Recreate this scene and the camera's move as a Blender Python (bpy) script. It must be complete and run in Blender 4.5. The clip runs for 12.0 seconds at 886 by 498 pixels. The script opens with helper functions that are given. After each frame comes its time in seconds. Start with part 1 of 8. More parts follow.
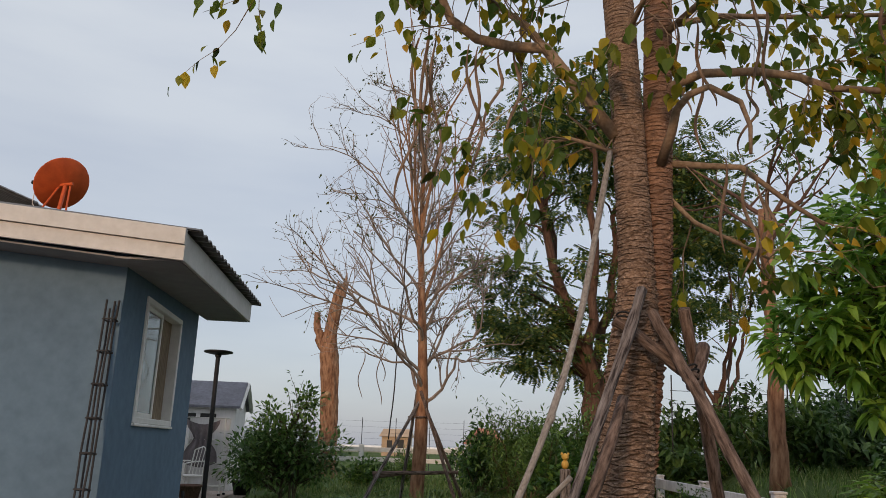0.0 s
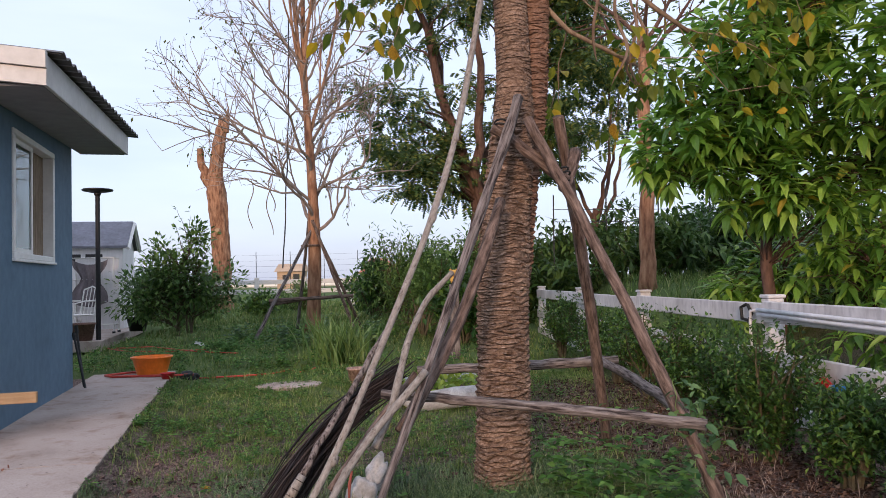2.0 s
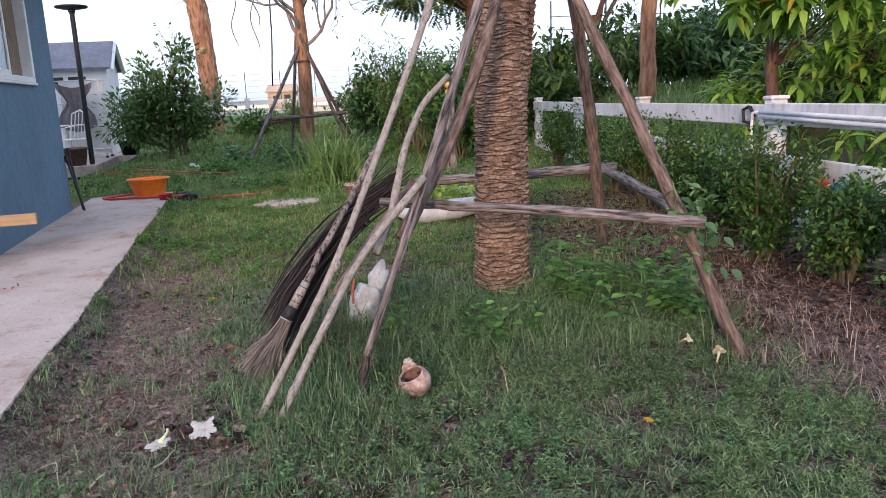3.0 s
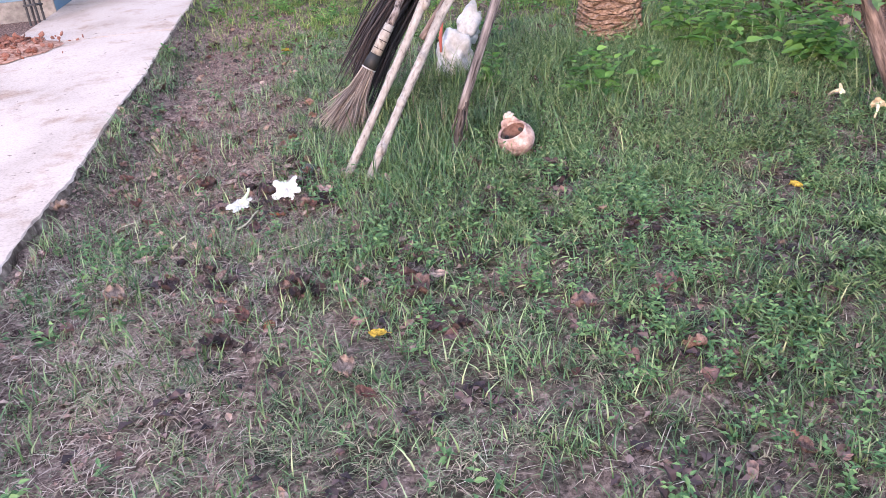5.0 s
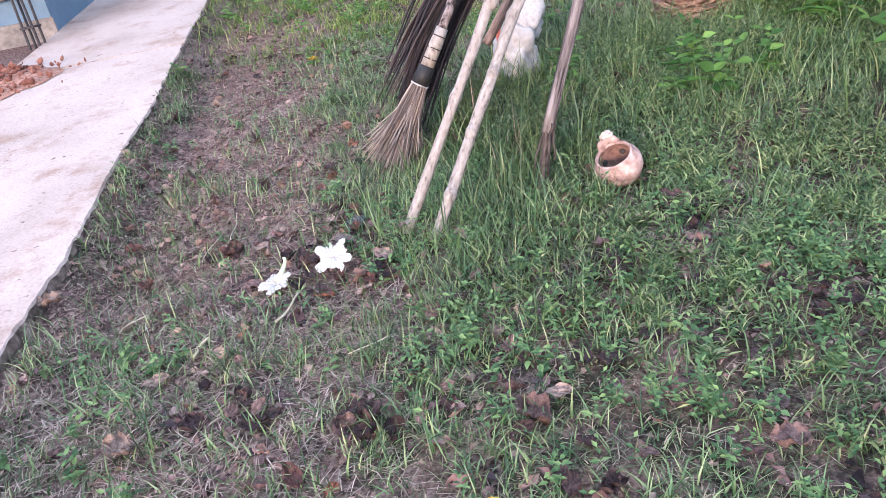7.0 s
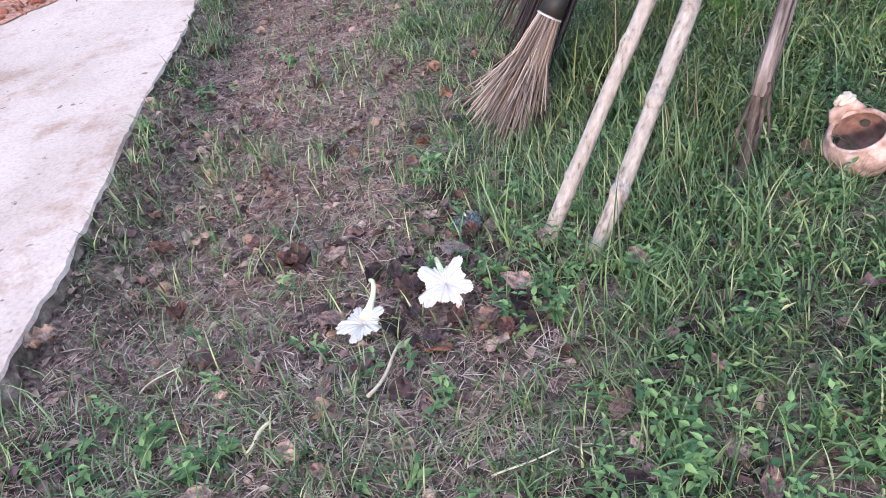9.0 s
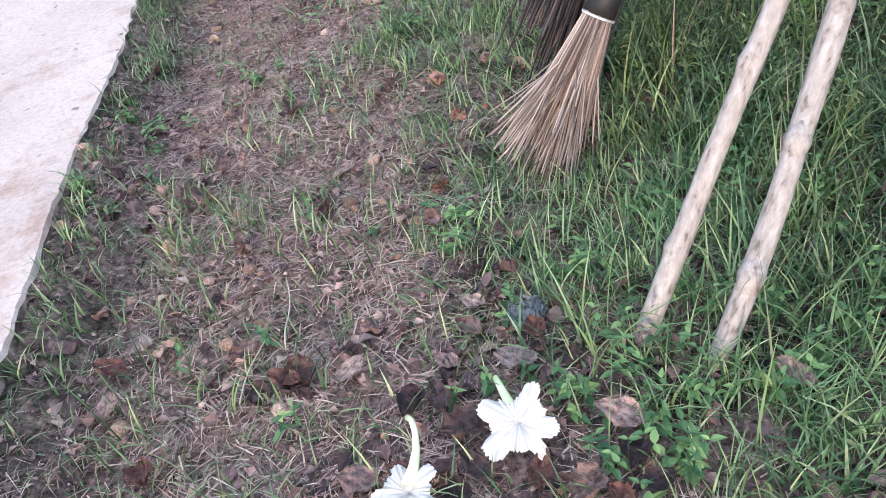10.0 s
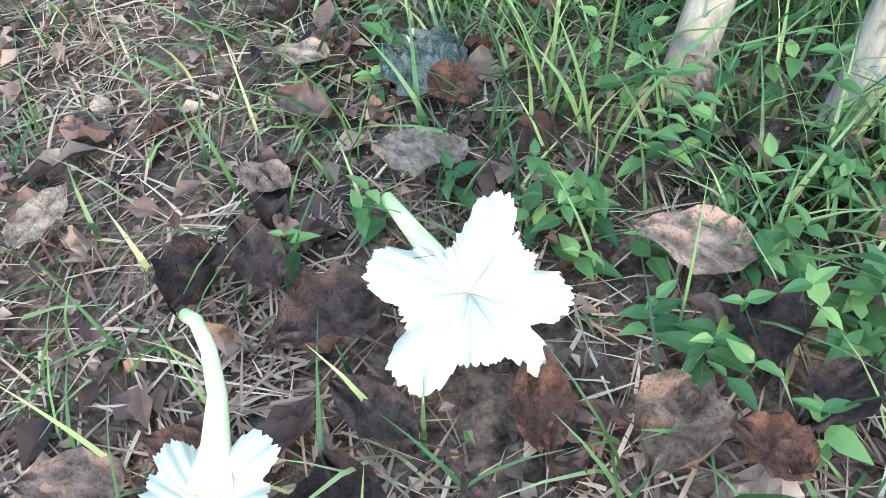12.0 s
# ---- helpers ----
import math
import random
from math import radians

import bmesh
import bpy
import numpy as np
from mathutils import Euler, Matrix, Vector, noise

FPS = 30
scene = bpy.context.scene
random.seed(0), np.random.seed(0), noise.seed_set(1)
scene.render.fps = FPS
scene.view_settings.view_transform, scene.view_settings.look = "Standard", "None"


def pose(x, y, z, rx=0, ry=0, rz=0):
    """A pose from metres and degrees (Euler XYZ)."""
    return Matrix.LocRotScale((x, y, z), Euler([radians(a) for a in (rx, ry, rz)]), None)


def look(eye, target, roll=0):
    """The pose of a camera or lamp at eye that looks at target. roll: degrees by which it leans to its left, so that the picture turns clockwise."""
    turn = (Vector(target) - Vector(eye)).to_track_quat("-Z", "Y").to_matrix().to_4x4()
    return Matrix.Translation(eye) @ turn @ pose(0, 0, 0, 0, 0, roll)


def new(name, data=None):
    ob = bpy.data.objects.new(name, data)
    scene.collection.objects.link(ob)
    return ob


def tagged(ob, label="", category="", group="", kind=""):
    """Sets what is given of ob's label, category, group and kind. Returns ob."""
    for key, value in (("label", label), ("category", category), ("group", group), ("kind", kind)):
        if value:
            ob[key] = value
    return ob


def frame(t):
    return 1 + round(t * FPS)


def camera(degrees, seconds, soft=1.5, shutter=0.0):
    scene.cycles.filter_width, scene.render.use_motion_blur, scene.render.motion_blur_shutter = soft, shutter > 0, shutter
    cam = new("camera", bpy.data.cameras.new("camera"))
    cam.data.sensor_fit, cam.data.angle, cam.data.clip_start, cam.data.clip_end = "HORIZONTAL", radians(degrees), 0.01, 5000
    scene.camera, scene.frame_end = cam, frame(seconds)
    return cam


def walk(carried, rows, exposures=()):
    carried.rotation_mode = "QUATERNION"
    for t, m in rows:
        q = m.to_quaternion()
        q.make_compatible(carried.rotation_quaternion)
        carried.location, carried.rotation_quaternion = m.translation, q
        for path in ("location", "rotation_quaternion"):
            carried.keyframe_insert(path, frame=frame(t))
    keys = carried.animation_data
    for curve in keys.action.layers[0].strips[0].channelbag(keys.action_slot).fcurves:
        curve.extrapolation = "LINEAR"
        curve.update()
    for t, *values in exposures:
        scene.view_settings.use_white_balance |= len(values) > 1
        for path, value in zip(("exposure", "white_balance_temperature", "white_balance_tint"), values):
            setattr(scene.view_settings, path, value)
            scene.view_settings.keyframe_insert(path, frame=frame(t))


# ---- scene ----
cam = camera(59.6, 12.0, soft=0.75)
PATH = [
    (0, (1.118, 1.115, 1.211), (0.989, 3.047, 1.711), 1.9),
    (0.5, (1.162, 1.065, 1.186), (1.057, 3.008, 1.648), 0.7),
    (1, (1.185, 1.06, 1.128), (1.253, 3.05, 1.309), -1.2),
    (1.5, (1.155, 1.033, 1.117), (1.284, 3.025, 1.227), -1.2),
    (2, (1.15, 1.027, 1.091), (1.302, 3.019, 1.168), -1.4),
    (2.2, (1.15, 1.037, 1.078), (1.302, 3.022, 1.074), -1.64),
    (2.4, (1.151, 1.046, 1.065), (1.303, 3.029, 0.873), -2.16),
    (2.5, (1.151, 1.051, 1.059), (1.303, 3.031, 0.819), -2.3),
    (2.7, (1.148, 1.064, 1.05), (1.296, 3.035, 0.748), -2.55),
    (3, (1.144, 1.084, 1.037), (1.287, 3.041, 0.649), -2.9),
    (3.2, (1.139, 1.111, 1.019), (1.266, 3.018, 0.466), -3.06),
    (3.5, (1.131, 1.151, 0.992), (1.237, 2.986, 0.203), -3.3),
    (3.7, (1.121, 1.183, 0.979), (1.19, 2.975, 0.095), -3.6),
    (5.3, (1.062, 1.494, 0.911), (0.962, 3.249, -0.042), -5.0),
    (5.5, (1.085, 1.579, 0.916), (0.977, 3.33, -0.043), -4.7),
    (6, (1.098, 1.689, 0.918), (0.91, 3.421, -0.063), -4.9),
    (6.5, (1.03, 1.82, 0.892), (0.819, 3.544, -0.1), -5.6),
    (7, (0.929, 1.946, 0.875), (0.749, 3.676, -0.113), -10.7),
    (7.2, (0.906, 1.988, 0.87), (0.724, 3.717, -0.119), -8.5),
    (8.8, (0.773, 2.481, 0.789), (0.44, 4.064, -0.387), -11.3),
    (9, (0.705, 2.526, 0.768), (0.405, 4.129, -0.389), -12.4),
    (9.5, (0.634, 2.706, 0.739), (0.354, 4.288, -0.451), -15.3),
    (10, (0.577, 2.915, 0.715), (0.342, 4.473, -0.517), -15.7),
    (10.5, (0.523, 3.037, 0.661), (0.489, 4.576, -0.617), -12.7),
    (11, (0.435, 3.147, 0.578), (0.626, 4.499, -0.883), -16.0),
    (11.5, (0.448, 3.198, 0.451), (0.74, 4.483, -1.053), -6.0),
    (12, (0.483, 3.259, 0.317), (0.69, 4.486, -1.249), -7.9),
]
walk(cam, [(t, look(eye, target, roll)) for t, eye, target, roll in PATH],
     ((0, 0.2, 6850, 13), (0.5, 0.27, 6850, 13), (1.0, 0.62, 6600, 13), (1.5, 0.76, 6400, 17), (2.0, 0.88, 6200, 19), (2.5, 1.05, 6020, 17), (3.0, 1.36, 5930, 19), (3.5, 1.97, 5880, 25), (3.7, 2.1, 5860, 24), (5.3, 2.28, 5780, 23), (7.2, 2.28, 5750, 22), (8.8, 2.17, 5730, 19), (9.5, 2.15, 5740, 18), (10.5, 2.4, 5620, 12), (11.0, 2.52, 5540, 14), (11.5, 2.56, 5570, 3), (12.0, 2.49, 5590, -9)))


# ---- light ----
world = bpy.data.worlds.new("world")
scene.world = world
world.use_nodes = True
wn, wl = world.node_tree.nodes, world.node_tree.links
wn.clear()
w_out, w_bg = wn.new("ShaderNodeOutputWorld"), wn.new("ShaderNodeBackground")
w_sky, w_mix, w_gain = wn.new("ShaderNodeTexSky"), wn.new("ShaderNodeMixRGB"), wn.new("ShaderNodeMixRGB")
w_sky.sky_type, w_sky.sun_disc = "NISHITA", False
w_sky.sun_elevation, w_sky.sun_rotation = radians(14), radians(195)
w_sky.dust_density, w_sky.ozone_density = 1.5, 2.0
# thin evening cloud veils the clear sky
w_mix.inputs[0].default_value = 0.72
# the veil is dusky and faintly mauve at the horizon and pale blue overhead, with soft streaks
w_co, w_sep, w_veil = wn.new("ShaderNodeTexCoord"), wn.new("ShaderNodeSeparateXYZ"), wn.new("ShaderNodeValToRGB")
wl.new(w_co.outputs["Generated"], w_sep.inputs[0])
w_map, w_noise, w_soft, w_cloud = wn.new("ShaderNodeMapping"), wn.new("ShaderNodeTexNoise"), wn.new("ShaderNodeValToRGB"), wn.new("ShaderNodeMixRGB")
w_map.inputs["Scale"].default_value = (1.0, 1.0, 5.0)
w_noise.inputs["Scale"].default_value, w_noise.inputs["Detail"].default_value = 2.2, 5.0
wl.new(w_co.outputs["Generated"], w_map.inputs[0])
wl.new(w_map.outputs[0], w_noise.inputs["Vector"])
for spot, (place, tint) in enumerate(((0.35, (0.90, 0.91, 0.94)), (0.65, (1.06, 1.05, 1.03)))):
    w_soft.color_ramp.elements[spot].position, w_soft.color_ramp.elements[spot].color = place, (*tint, 1)
wl.new(w_noise.outputs["Fac"], w_soft.inputs[0])
for place in (0.12, 0.45):
    w_veil.color_ramp.elements.new(place)
for spot, (place, tint) in enumerate(((0.0, (0.43, 0.47, 0.55)), (0.12, (0.50, 0.565, 0.655)), (0.45, (0.64, 0.715, 0.80)), (1.0, (0.78, 0.86, 0.95)))):
    w_veil.color_ramp.elements[spot].position, w_veil.color_ramp.elements[spot].color = place, (*tint, 1)
wl.new(w_sep.outputs["Z"], w_veil.inputs[0])
w_cloud.blend_type, w_cloud.inputs[0].default_value = "MULTIPLY", 1.0
wl.new(w_veil.outputs[0], w_cloud.inputs[1])
wl.new(w_soft.outputs[0], w_cloud.inputs[2])
w_gain.blend_type, w_gain.inputs[0].default_value, w_gain.inputs[2].default_value = "MULTIPLY", 1.0, (10, 10, 10, 1)
wl.new(w_cloud.outputs[0], w_gain.inputs[1])
wl.new(w_gain.outputs[0], w_mix.inputs[2])
wl.new(w_sky.outputs[0], w_mix.inputs[1])
wl.new(w_mix.outputs[0], w_bg.inputs[0])
w_bg.inputs[1].default_value = 0.10
wl.new(w_bg.outputs[0], w_out.inputs[0])

sun_data = bpy.data.lights.new("sun", "SUN")
sun_data.energy, sun_data.angle, sun_data.color = 1.3, radians(6), (1.0, 0.68, 0.43)
sun = new("sun", sun_data)
sun.matrix_world = look((-1.7, -6.0, 1.5), (0, 0, 0))


# ---- materials ----
def nodes_of(name):
    m = bpy.data.materials.new(name)
    m.use_nodes = True
    nt = m.node_tree
    return m, nt, nt.nodes["Principled BSDF"]


def ramp(nt, fac, stops):
    r = nt.nodes.new("ShaderNodeValToRGB")
    els = r.color_ramp.elements
    while len(els) < len(stops):
        els.new(0.5)
    for e, (p, c) in zip(els, stops):
        e.position, e.color = p, (*c, 1)
    nt.links.new(fac, r.inputs[0])
    return r.outputs[0]


def tex(nt, scale, detail=5.0, stretch=(1, 1, 1), coords="Object", rough=0.6):
    c, m, n = nt.nodes.new("ShaderNodeTexCoord"), nt.nodes.new("ShaderNodeMapping"), nt.nodes.new("ShaderNodeTexNoise")
    m.inputs["Scale"].default_value = stretch
    n.inputs["Scale"].default_value, n.inputs["Detail"].default_value, n.inputs["Roughness"].default_value = scale, detail, rough
    nt.links.new(c.outputs[coords], m.inputs[0])
    nt.links.new(m.outputs[0], n.inputs["Vector"])
    return n.outputs["Fac"]


def blend(nt, a, b, fac, mode="MULTIPLY"):
    x = nt.nodes.new("ShaderNodeMixRGB")
    x.blend_type = mode
    if isinstance(fac, float):
        x.inputs[0].default_value = fac
    else:
        nt.links.new(fac, x.inputs[0])
    nt.links.new(a, x.inputs[1])
    nt.links.new(b, x.inputs[2])
    return x.outputs[0]


def bump(nt, bsdf, height, strength, dist):
    b = nt.nodes.new("ShaderNodeBump")
    b.inputs["Strength"].default_value, b.inputs["Distance"].default_value = strength, dist
    nt.links.new(height, b.inputs["Height"])
    nt.links.new(b.outputs[0], bsdf.inputs["Normal"])


def surface(name, stops, fine=40.0, coarse=2.0, stretch=(1, 1, 1), rough=0.8, relief=0.3, depth=0.004, metal=0.0, stain=0.35, spec=0.3):
    """Colour from a fine noise, stained by a coarse one, with a fine relief."""
    m, nt, p = nodes_of(name)
    f = tex(nt, fine, 6.0, stretch)
    col = ramp(nt, f, stops)
    dirt = ramp(nt, tex(nt, coarse, 4.0), [(0.3, (1 - stain,) * 3), (0.62, (1.0, 1.0, 1.0))])
    nt.links.new(blend(nt, col, dirt, 1.0), p.inputs["Base Color"])
    p.inputs["Roughness"].default_value, p.inputs["Metallic"].default_value = rough, metal
    p.inputs["Specular IOR Level"].default_value = spec
    if relief:
        bump(nt, p, f, relief, depth)
    return m


def leafy(name, stops, gloss=0.45, thin=0.35, patch=0.0, spec=0.3):
    """Leaf colour that differs from leaf to leaf, with light coming through the blade."""
    m, nt, p = nodes_of(name)
    geo = nt.nodes.new("ShaderNodeNewGeometry")
    col = ramp(nt, geo.outputs["Random Per Island"], stops)
    if patch:
        col = blend(nt, col, ramp(nt, tex(nt, patch, 3.0), [(0.35, (0.62, 0.6, 0.5)), (0.65, (1.15, 1.1, 1.0))]), 1.0)
    nt.links.new(col, p.inputs["Base Color"])
    p.inputs["Roughness"].default_value = gloss
    p.inputs["Specular IOR Level"].default_value = spec
    t, mix = nt.nodes.new("ShaderNodeBsdfTranslucent"), nt.nodes.new("ShaderNodeMixShader")
    nt.links.new(col, t.inputs[0])
    mix.inputs[0].default_value = thin
    nt.links.new(p.outputs[0], mix.inputs[1])
    nt.links.new(t.outputs[0], mix.inputs[2])
    nt.links.new(mix.outputs[0], nt.nodes["Material Output"].inputs[0])
    return m


def varied(name, stops, rough=0.8, fine=4.5):
    """Colour that differs from object to object, with a fine grain."""
    m, nt, p = nodes_of(name)
    oi = nt.nodes.new("ShaderNodeObjectInfo")
    col = ramp(nt, oi.outputs["Random"], stops)
    f = tex(nt, fine, 5.0)
    grain = ramp(nt, f, [(0.34, (0.42, 0.38, 0.37)), (0.5, (0.85, 0.83, 0.82)), (0.68, (1.3, 1.26, 1.22))])
    spots = ramp(nt, tex(nt, fine * 5, 4.0), [(0.36, (0.45, 0.42, 0.42)), (0.5, (1.0, 1.0, 1.0))])
    nt.links.new(blend(nt, blend(nt, col, grain, 1.0), spots, 0.8), p.inputs["Base Color"])
    p.inputs["Roughness"].default_value = rough
    p.inputs["Specular IOR Level"].default_value = 0.2
    bump(nt, p, f, 0.6, 0.02)
    return m


def plain(name, col, rough=0.5, metal=0.0, fine=60.0, var=0.12, relief=0.05):
    lo, hi = [c * (1 - var) for c in col], [min(c * (1 + var), 1) for c in col]
    return surface(name, [(0.3, lo), (0.7, hi)], fine, 3.0, rough=rough, relief=relief, depth=0.001, metal=metal, stain=0.15)


M_WALL = surface("blue_render_paint", [(0.3, (0.095, 0.16, 0.23)), (0.7, (0.125, 0.205, 0.285))], 9, 1.1, rough=0.75, relief=0.12, depth=0.003, stain=0.18)
M_PLINTH = surface("bare_cement", [(0.3, (0.14, 0.13, 0.125)), (0.7, (0.26, 0.245, 0.23))], 30, 3, rough=0.9, relief=0.3)
M_CREAM = surface("cream_fascia_paint", [(0.3, (0.55, 0.54, 0.52)), (0.7, (0.65, 0.64, 0.62))], 14, 1.5, rough=0.6, relief=0.05, stain=0.14)
M_SOFFIT = surface("grey_soffit_board", [(0.3, (0.25, 0.25, 0.26)), (0.7, (0.31, 0.31, 0.32))], 8, 1.0, rough=0.7, relief=0.05, stain=0.15)
M_ROOF = surface("grey_metal_roof", [(0.3, (0.10, 0.095, 0.09)), (0.7, (0.16, 0.15, 0.14))], 12, 1.2, rough=0.45, relief=0.05, metal=0.3)
M_WHITE = surface("white_window_paint", [(0.3, (0.70, 0.69, 0.66)), (0.7, (0.80, 0.79, 0.76))], 18, 2, rough=0.45, relief=0.04, stain=0.12)
M_CURTAIN = surface("beige_curtain", [(0.3, (0.22, 0.165, 0.115)), (0.7, (0.36, 0.28, 0.20))], 25, 2, (6, 6, 0.4), rough=0.9, relief=0.2)
# flat near-black that stands in for the unlit depth of openings
M_DARK = plain("dark_interior", (0.05, 0.05, 0.05), 0.9)
M_MOSS = surface("mossy_slab_side", [(0.34, (0.04, 0.03, 0.024)), (0.5, (0.12, 0.092, 0.075)), (0.66, (0.26, 0.21, 0.18))], 34, 7, rough=0.95, relief=0.9, depth=0.012, stain=0.5)
M_DULLRED = plain("faded_red_plastic", (0.30, 0.09, 0.07), 0.6)
M_STEEL = surface("rusty_rebar", [(0.3, (0.028, 0.029, 0.034)), (0.7, (0.07, 0.068, 0.07))], 60, 6, rough=0.8, metal=0.2)
M_BLACK = plain("black_metal", (0.018, 0.018, 0.02), 0.4)
M_RUBBER = plain("black_rubber", (0.015, 0.015, 0.015), 0.6)
M_ORANGE = plain("orange_plastic", (0.88, 0.21, 0.02), 0.35, fine=20)
M_DISH = surface("orange_dish_paint", [(0.3, (0.55, 0.085, 0.02)), (0.7, (0.68, 0.12, 0.03))], 12, 2.5, rough=0.5, relief=0.05, stain=0.3)
M_RED = plain("red_plastic", (0.55, 0.025, 0.03), 0.4)
M_HOSE = plain("red_rubber_hose", (0.52, 0.06, 0.04), 0.45)
M_LIMB = surface("smooth_tan_bark", [(0.3, (0.20, 0.135, 0.09)), (0.7, (0.34, 0.25, 0.175))], 40, 5, (1, 1, 1), rough=0.85, relief=0.35)
M_BARK_T = surface("pale_twig_bark", [(0.3, (0.20, 0.155, 0.13)), (0.7, (0.36, 0.30, 0.262))], 12, 2, (2, 2, 0.5), rough=0.9, relief=0.3)
M_BARK_B = surface("orange_tan_bark", [(0.3, (0.24, 0.13, 0.075)), (0.7, (0.42, 0.255, 0.16))], 12, 2, (2, 2, 0.5), rough=0.9, relief=0.5, depth=0.02, stain=0.3)
M_BARK_C = surface("dark_red_bark", [(0.3, (0.07, 0.04, 0.03)), (0.7, (0.17, 0.10, 0.075))], 14, 2, (2, 2, 0.5), rough=0.95, relief=0.5, depth=0.02)
M_WOOD = surface("weathered_grey_wood", [(0.37, (0.03, 0.023, 0.022)), (0.46, (0.13, 0.108, 0.102)), (0.64, (0.28, 0.245, 0.232))], 75, 9, (1, 1, 0.10), rough=0.9, relief=1.0, depth=0.012, stain=0.3)
M_WOOD2 = surface("red_brown_pole_wood", [(0.34, (0.045, 0.03, 0.025)), (0.47, (0.13, 0.09, 0.073)), (0.68, (0.255, 0.185, 0.155))], 70, 11, (1, 1, 0.16), rough=0.9, relief=1.0, depth=0.012, stain=0.3)
M_BAMBOO = surface("pale_stripped_pole", [(0.32, (0.10, 0.084, 0.074)), (0.43, (0.215, 0.19, 0.168)), (0.56, (0.265, 0.242, 0.218)), (0.7, (0.33, 0.308, 0.284))], 110, 9, (1, 1, 0.4), rough=0.75, relief=0.5, depth=0.004, stain=0.16)
M_ROTWOOD = surface("rotten_pole_end", [(0.34, (0.02, 0.016, 0.014)), (0.5, (0.07, 0.056, 0.05)), (0.68, (0.17, 0.14, 0.125))], 90, 14, (1, 1, 0.2), rough=0.95, relief=0.9, depth=0.006, stain=0.4)
M_PLANK = surface("raw_pine_plank", [(0.3, (0.33, 0.21, 0.11)), (0.7, (0.46, 0.32, 0.19))], 40, 3, (0.1, 1, 1), rough=0.75, relief=0.2)
M_STRAW = leafy("broom_straw", [(0.0, (0.055, 0.042, 0.038)), (0.45, (0.165, 0.135, 0.12)), (0.8, (0.26, 0.222, 0.198)), (1.0, (0.35, 0.285, 0.225))], 0.6, 0.05)
M_TWIG = leafy("dark_twig", [(0.0, (0.012, 0.009, 0.010)), (0.65, (0.028, 0.021, 0.021)), (1.0, (0.075, 0.057, 0.052))], 0.6, 0.02)
M_SACK = surface("white_woven_sack", [(0.3, (0.32, 0.325, 0.33)), (0.7, (0.46, 0.465, 0.47))], 70, 9, rough=0.5, relief=0.4, stain=0.4)
M_CLAY = surface("terracotta", [(0.32, (0.20, 0.122, 0.104)), (0.5, (0.35, 0.24, 0.205)), (0.7, (0.48, 0.375, 0.335))], 46, 22, rough=0.85, relief=0.25, stain=0.35)
M_CLAYDARK = surface("inside_of_clay_pot", [(0.3, (0.10, 0.06, 0.05)), (0.7, (0.24, 0.14, 0.11))], 40, 9, rough=0.95)
M_SHOOT = surface("dark_shrub_stem", [(0.3, (0.06, 0.05, 0.03)), (0.7, (0.14, 0.12, 0.07))], 30, 4, rough=0.9, relief=0.2)
M_VINE = surface("green_vine_stem", [(0.3, (0.08, 0.13, 0.04)), (0.7, (0.16, 0.22, 0.07))], 30, 4, rough=0.7, relief=0.1)
M_STEM = surface("pale_green_tube", [(0.3, (0.50, 0.58, 0.30)), (0.7, (0.66, 0.70, 0.45))], 60, 8, rough=0.5, relief=0.1)
M_FENCE = surface("white_fence_paint", [(0.25, (0.44, 0.43, 0.46)), (0.5, (0.62, 0.61, 0.63)), (0.8, (0.72, 0.71, 0.72))], 22, 2.2, (1, 1, 0.4), rough=0.7, relief=0.2, stain=0.3)
M_PVC = plain("white_pvc_pipe", (0.68, 0.68, 0.72), 0.4, fine=15)
M_BLUE = plain("blue_valve", (0.03, 0.22, 0.55), 0.4)
M_SHED = surface("pale_shed_plastic", [(0.3, (0.72, 0.70, 0.70)), (0.7, (0.82, 0.80, 0.80))], 10, 1.5, (4, 4, 0.4), rough=0.6, relief=0.1, stain=0.15)
M_SHEDROOF = surface("slate_grey_shed_roof", [(0.3, (0.15, 0.15, 0.18)), (0.7, (0.22, 0.22, 0.26))], 14, 2, rough=0.6, relief=0.15)
M_CLOTH = surface("grey_cloth", [(0.3, (0.15, 0.13, 0.14)), (0.7, (0.24, 0.21, 0.22))], 30, 3, (4, 4, 0.5), rough=0.95, relief=0.3)
M_YELLOWWALL = surface("ochre_house_wall", [(0.3, (0.46, 0.33, 0.22)), (0.7, (0.55, 0.41, 0.29))], 1.0, 0.2, rough=0.9, relief=0.0)
M_REDROOF = surface("red_tile_roof", [(0.3, (0.40, 0.16, 0.11)), (0.7, (0.52, 0.23, 0.16))], 2.0, 0.3, rough=0.9, relief=0.0)
M_TOY = plain("yellow_toy_paint", (0.55, 0.33, 0.07), 0.5)

M_LEAF_A = leafy("yellowing_tree_leaf", [(0.0, (0.05, 0.10, 0.016)), (0.45, (0.11, 0.165, 0.018)), (0.75, (0.24, 0.24, 0.02)), (0.92, (0.48, 0.34, 0.02)), (1.0, (0.5, 0.28, 0.03))], 0.5, 0.45)
M_LEAF_B = leafy("big_glossy_leaf", [(0.0, (0.06, 0.15, 0.024)), (0.5, (0.17, 0.34, 0.05)), (0.8, (0.30, 0.50, 0.075)), (0.98, (0.42, 0.60, 0.11)), (1.0, (0.50, 0.32, 0.03))], 0.30, 0.5, 0.0, 0.5)
M_LEAF_C = leafy("dark_feathery_leaf", [(0.0, (0.035, 0.075, 0.028)), (0.6, (0.085, 0.15, 0.045)), (0.9, (0.20, 0.24, 0.05)), (1.0, (0.34, 0.32, 0.06))], 0.42, 0.45)
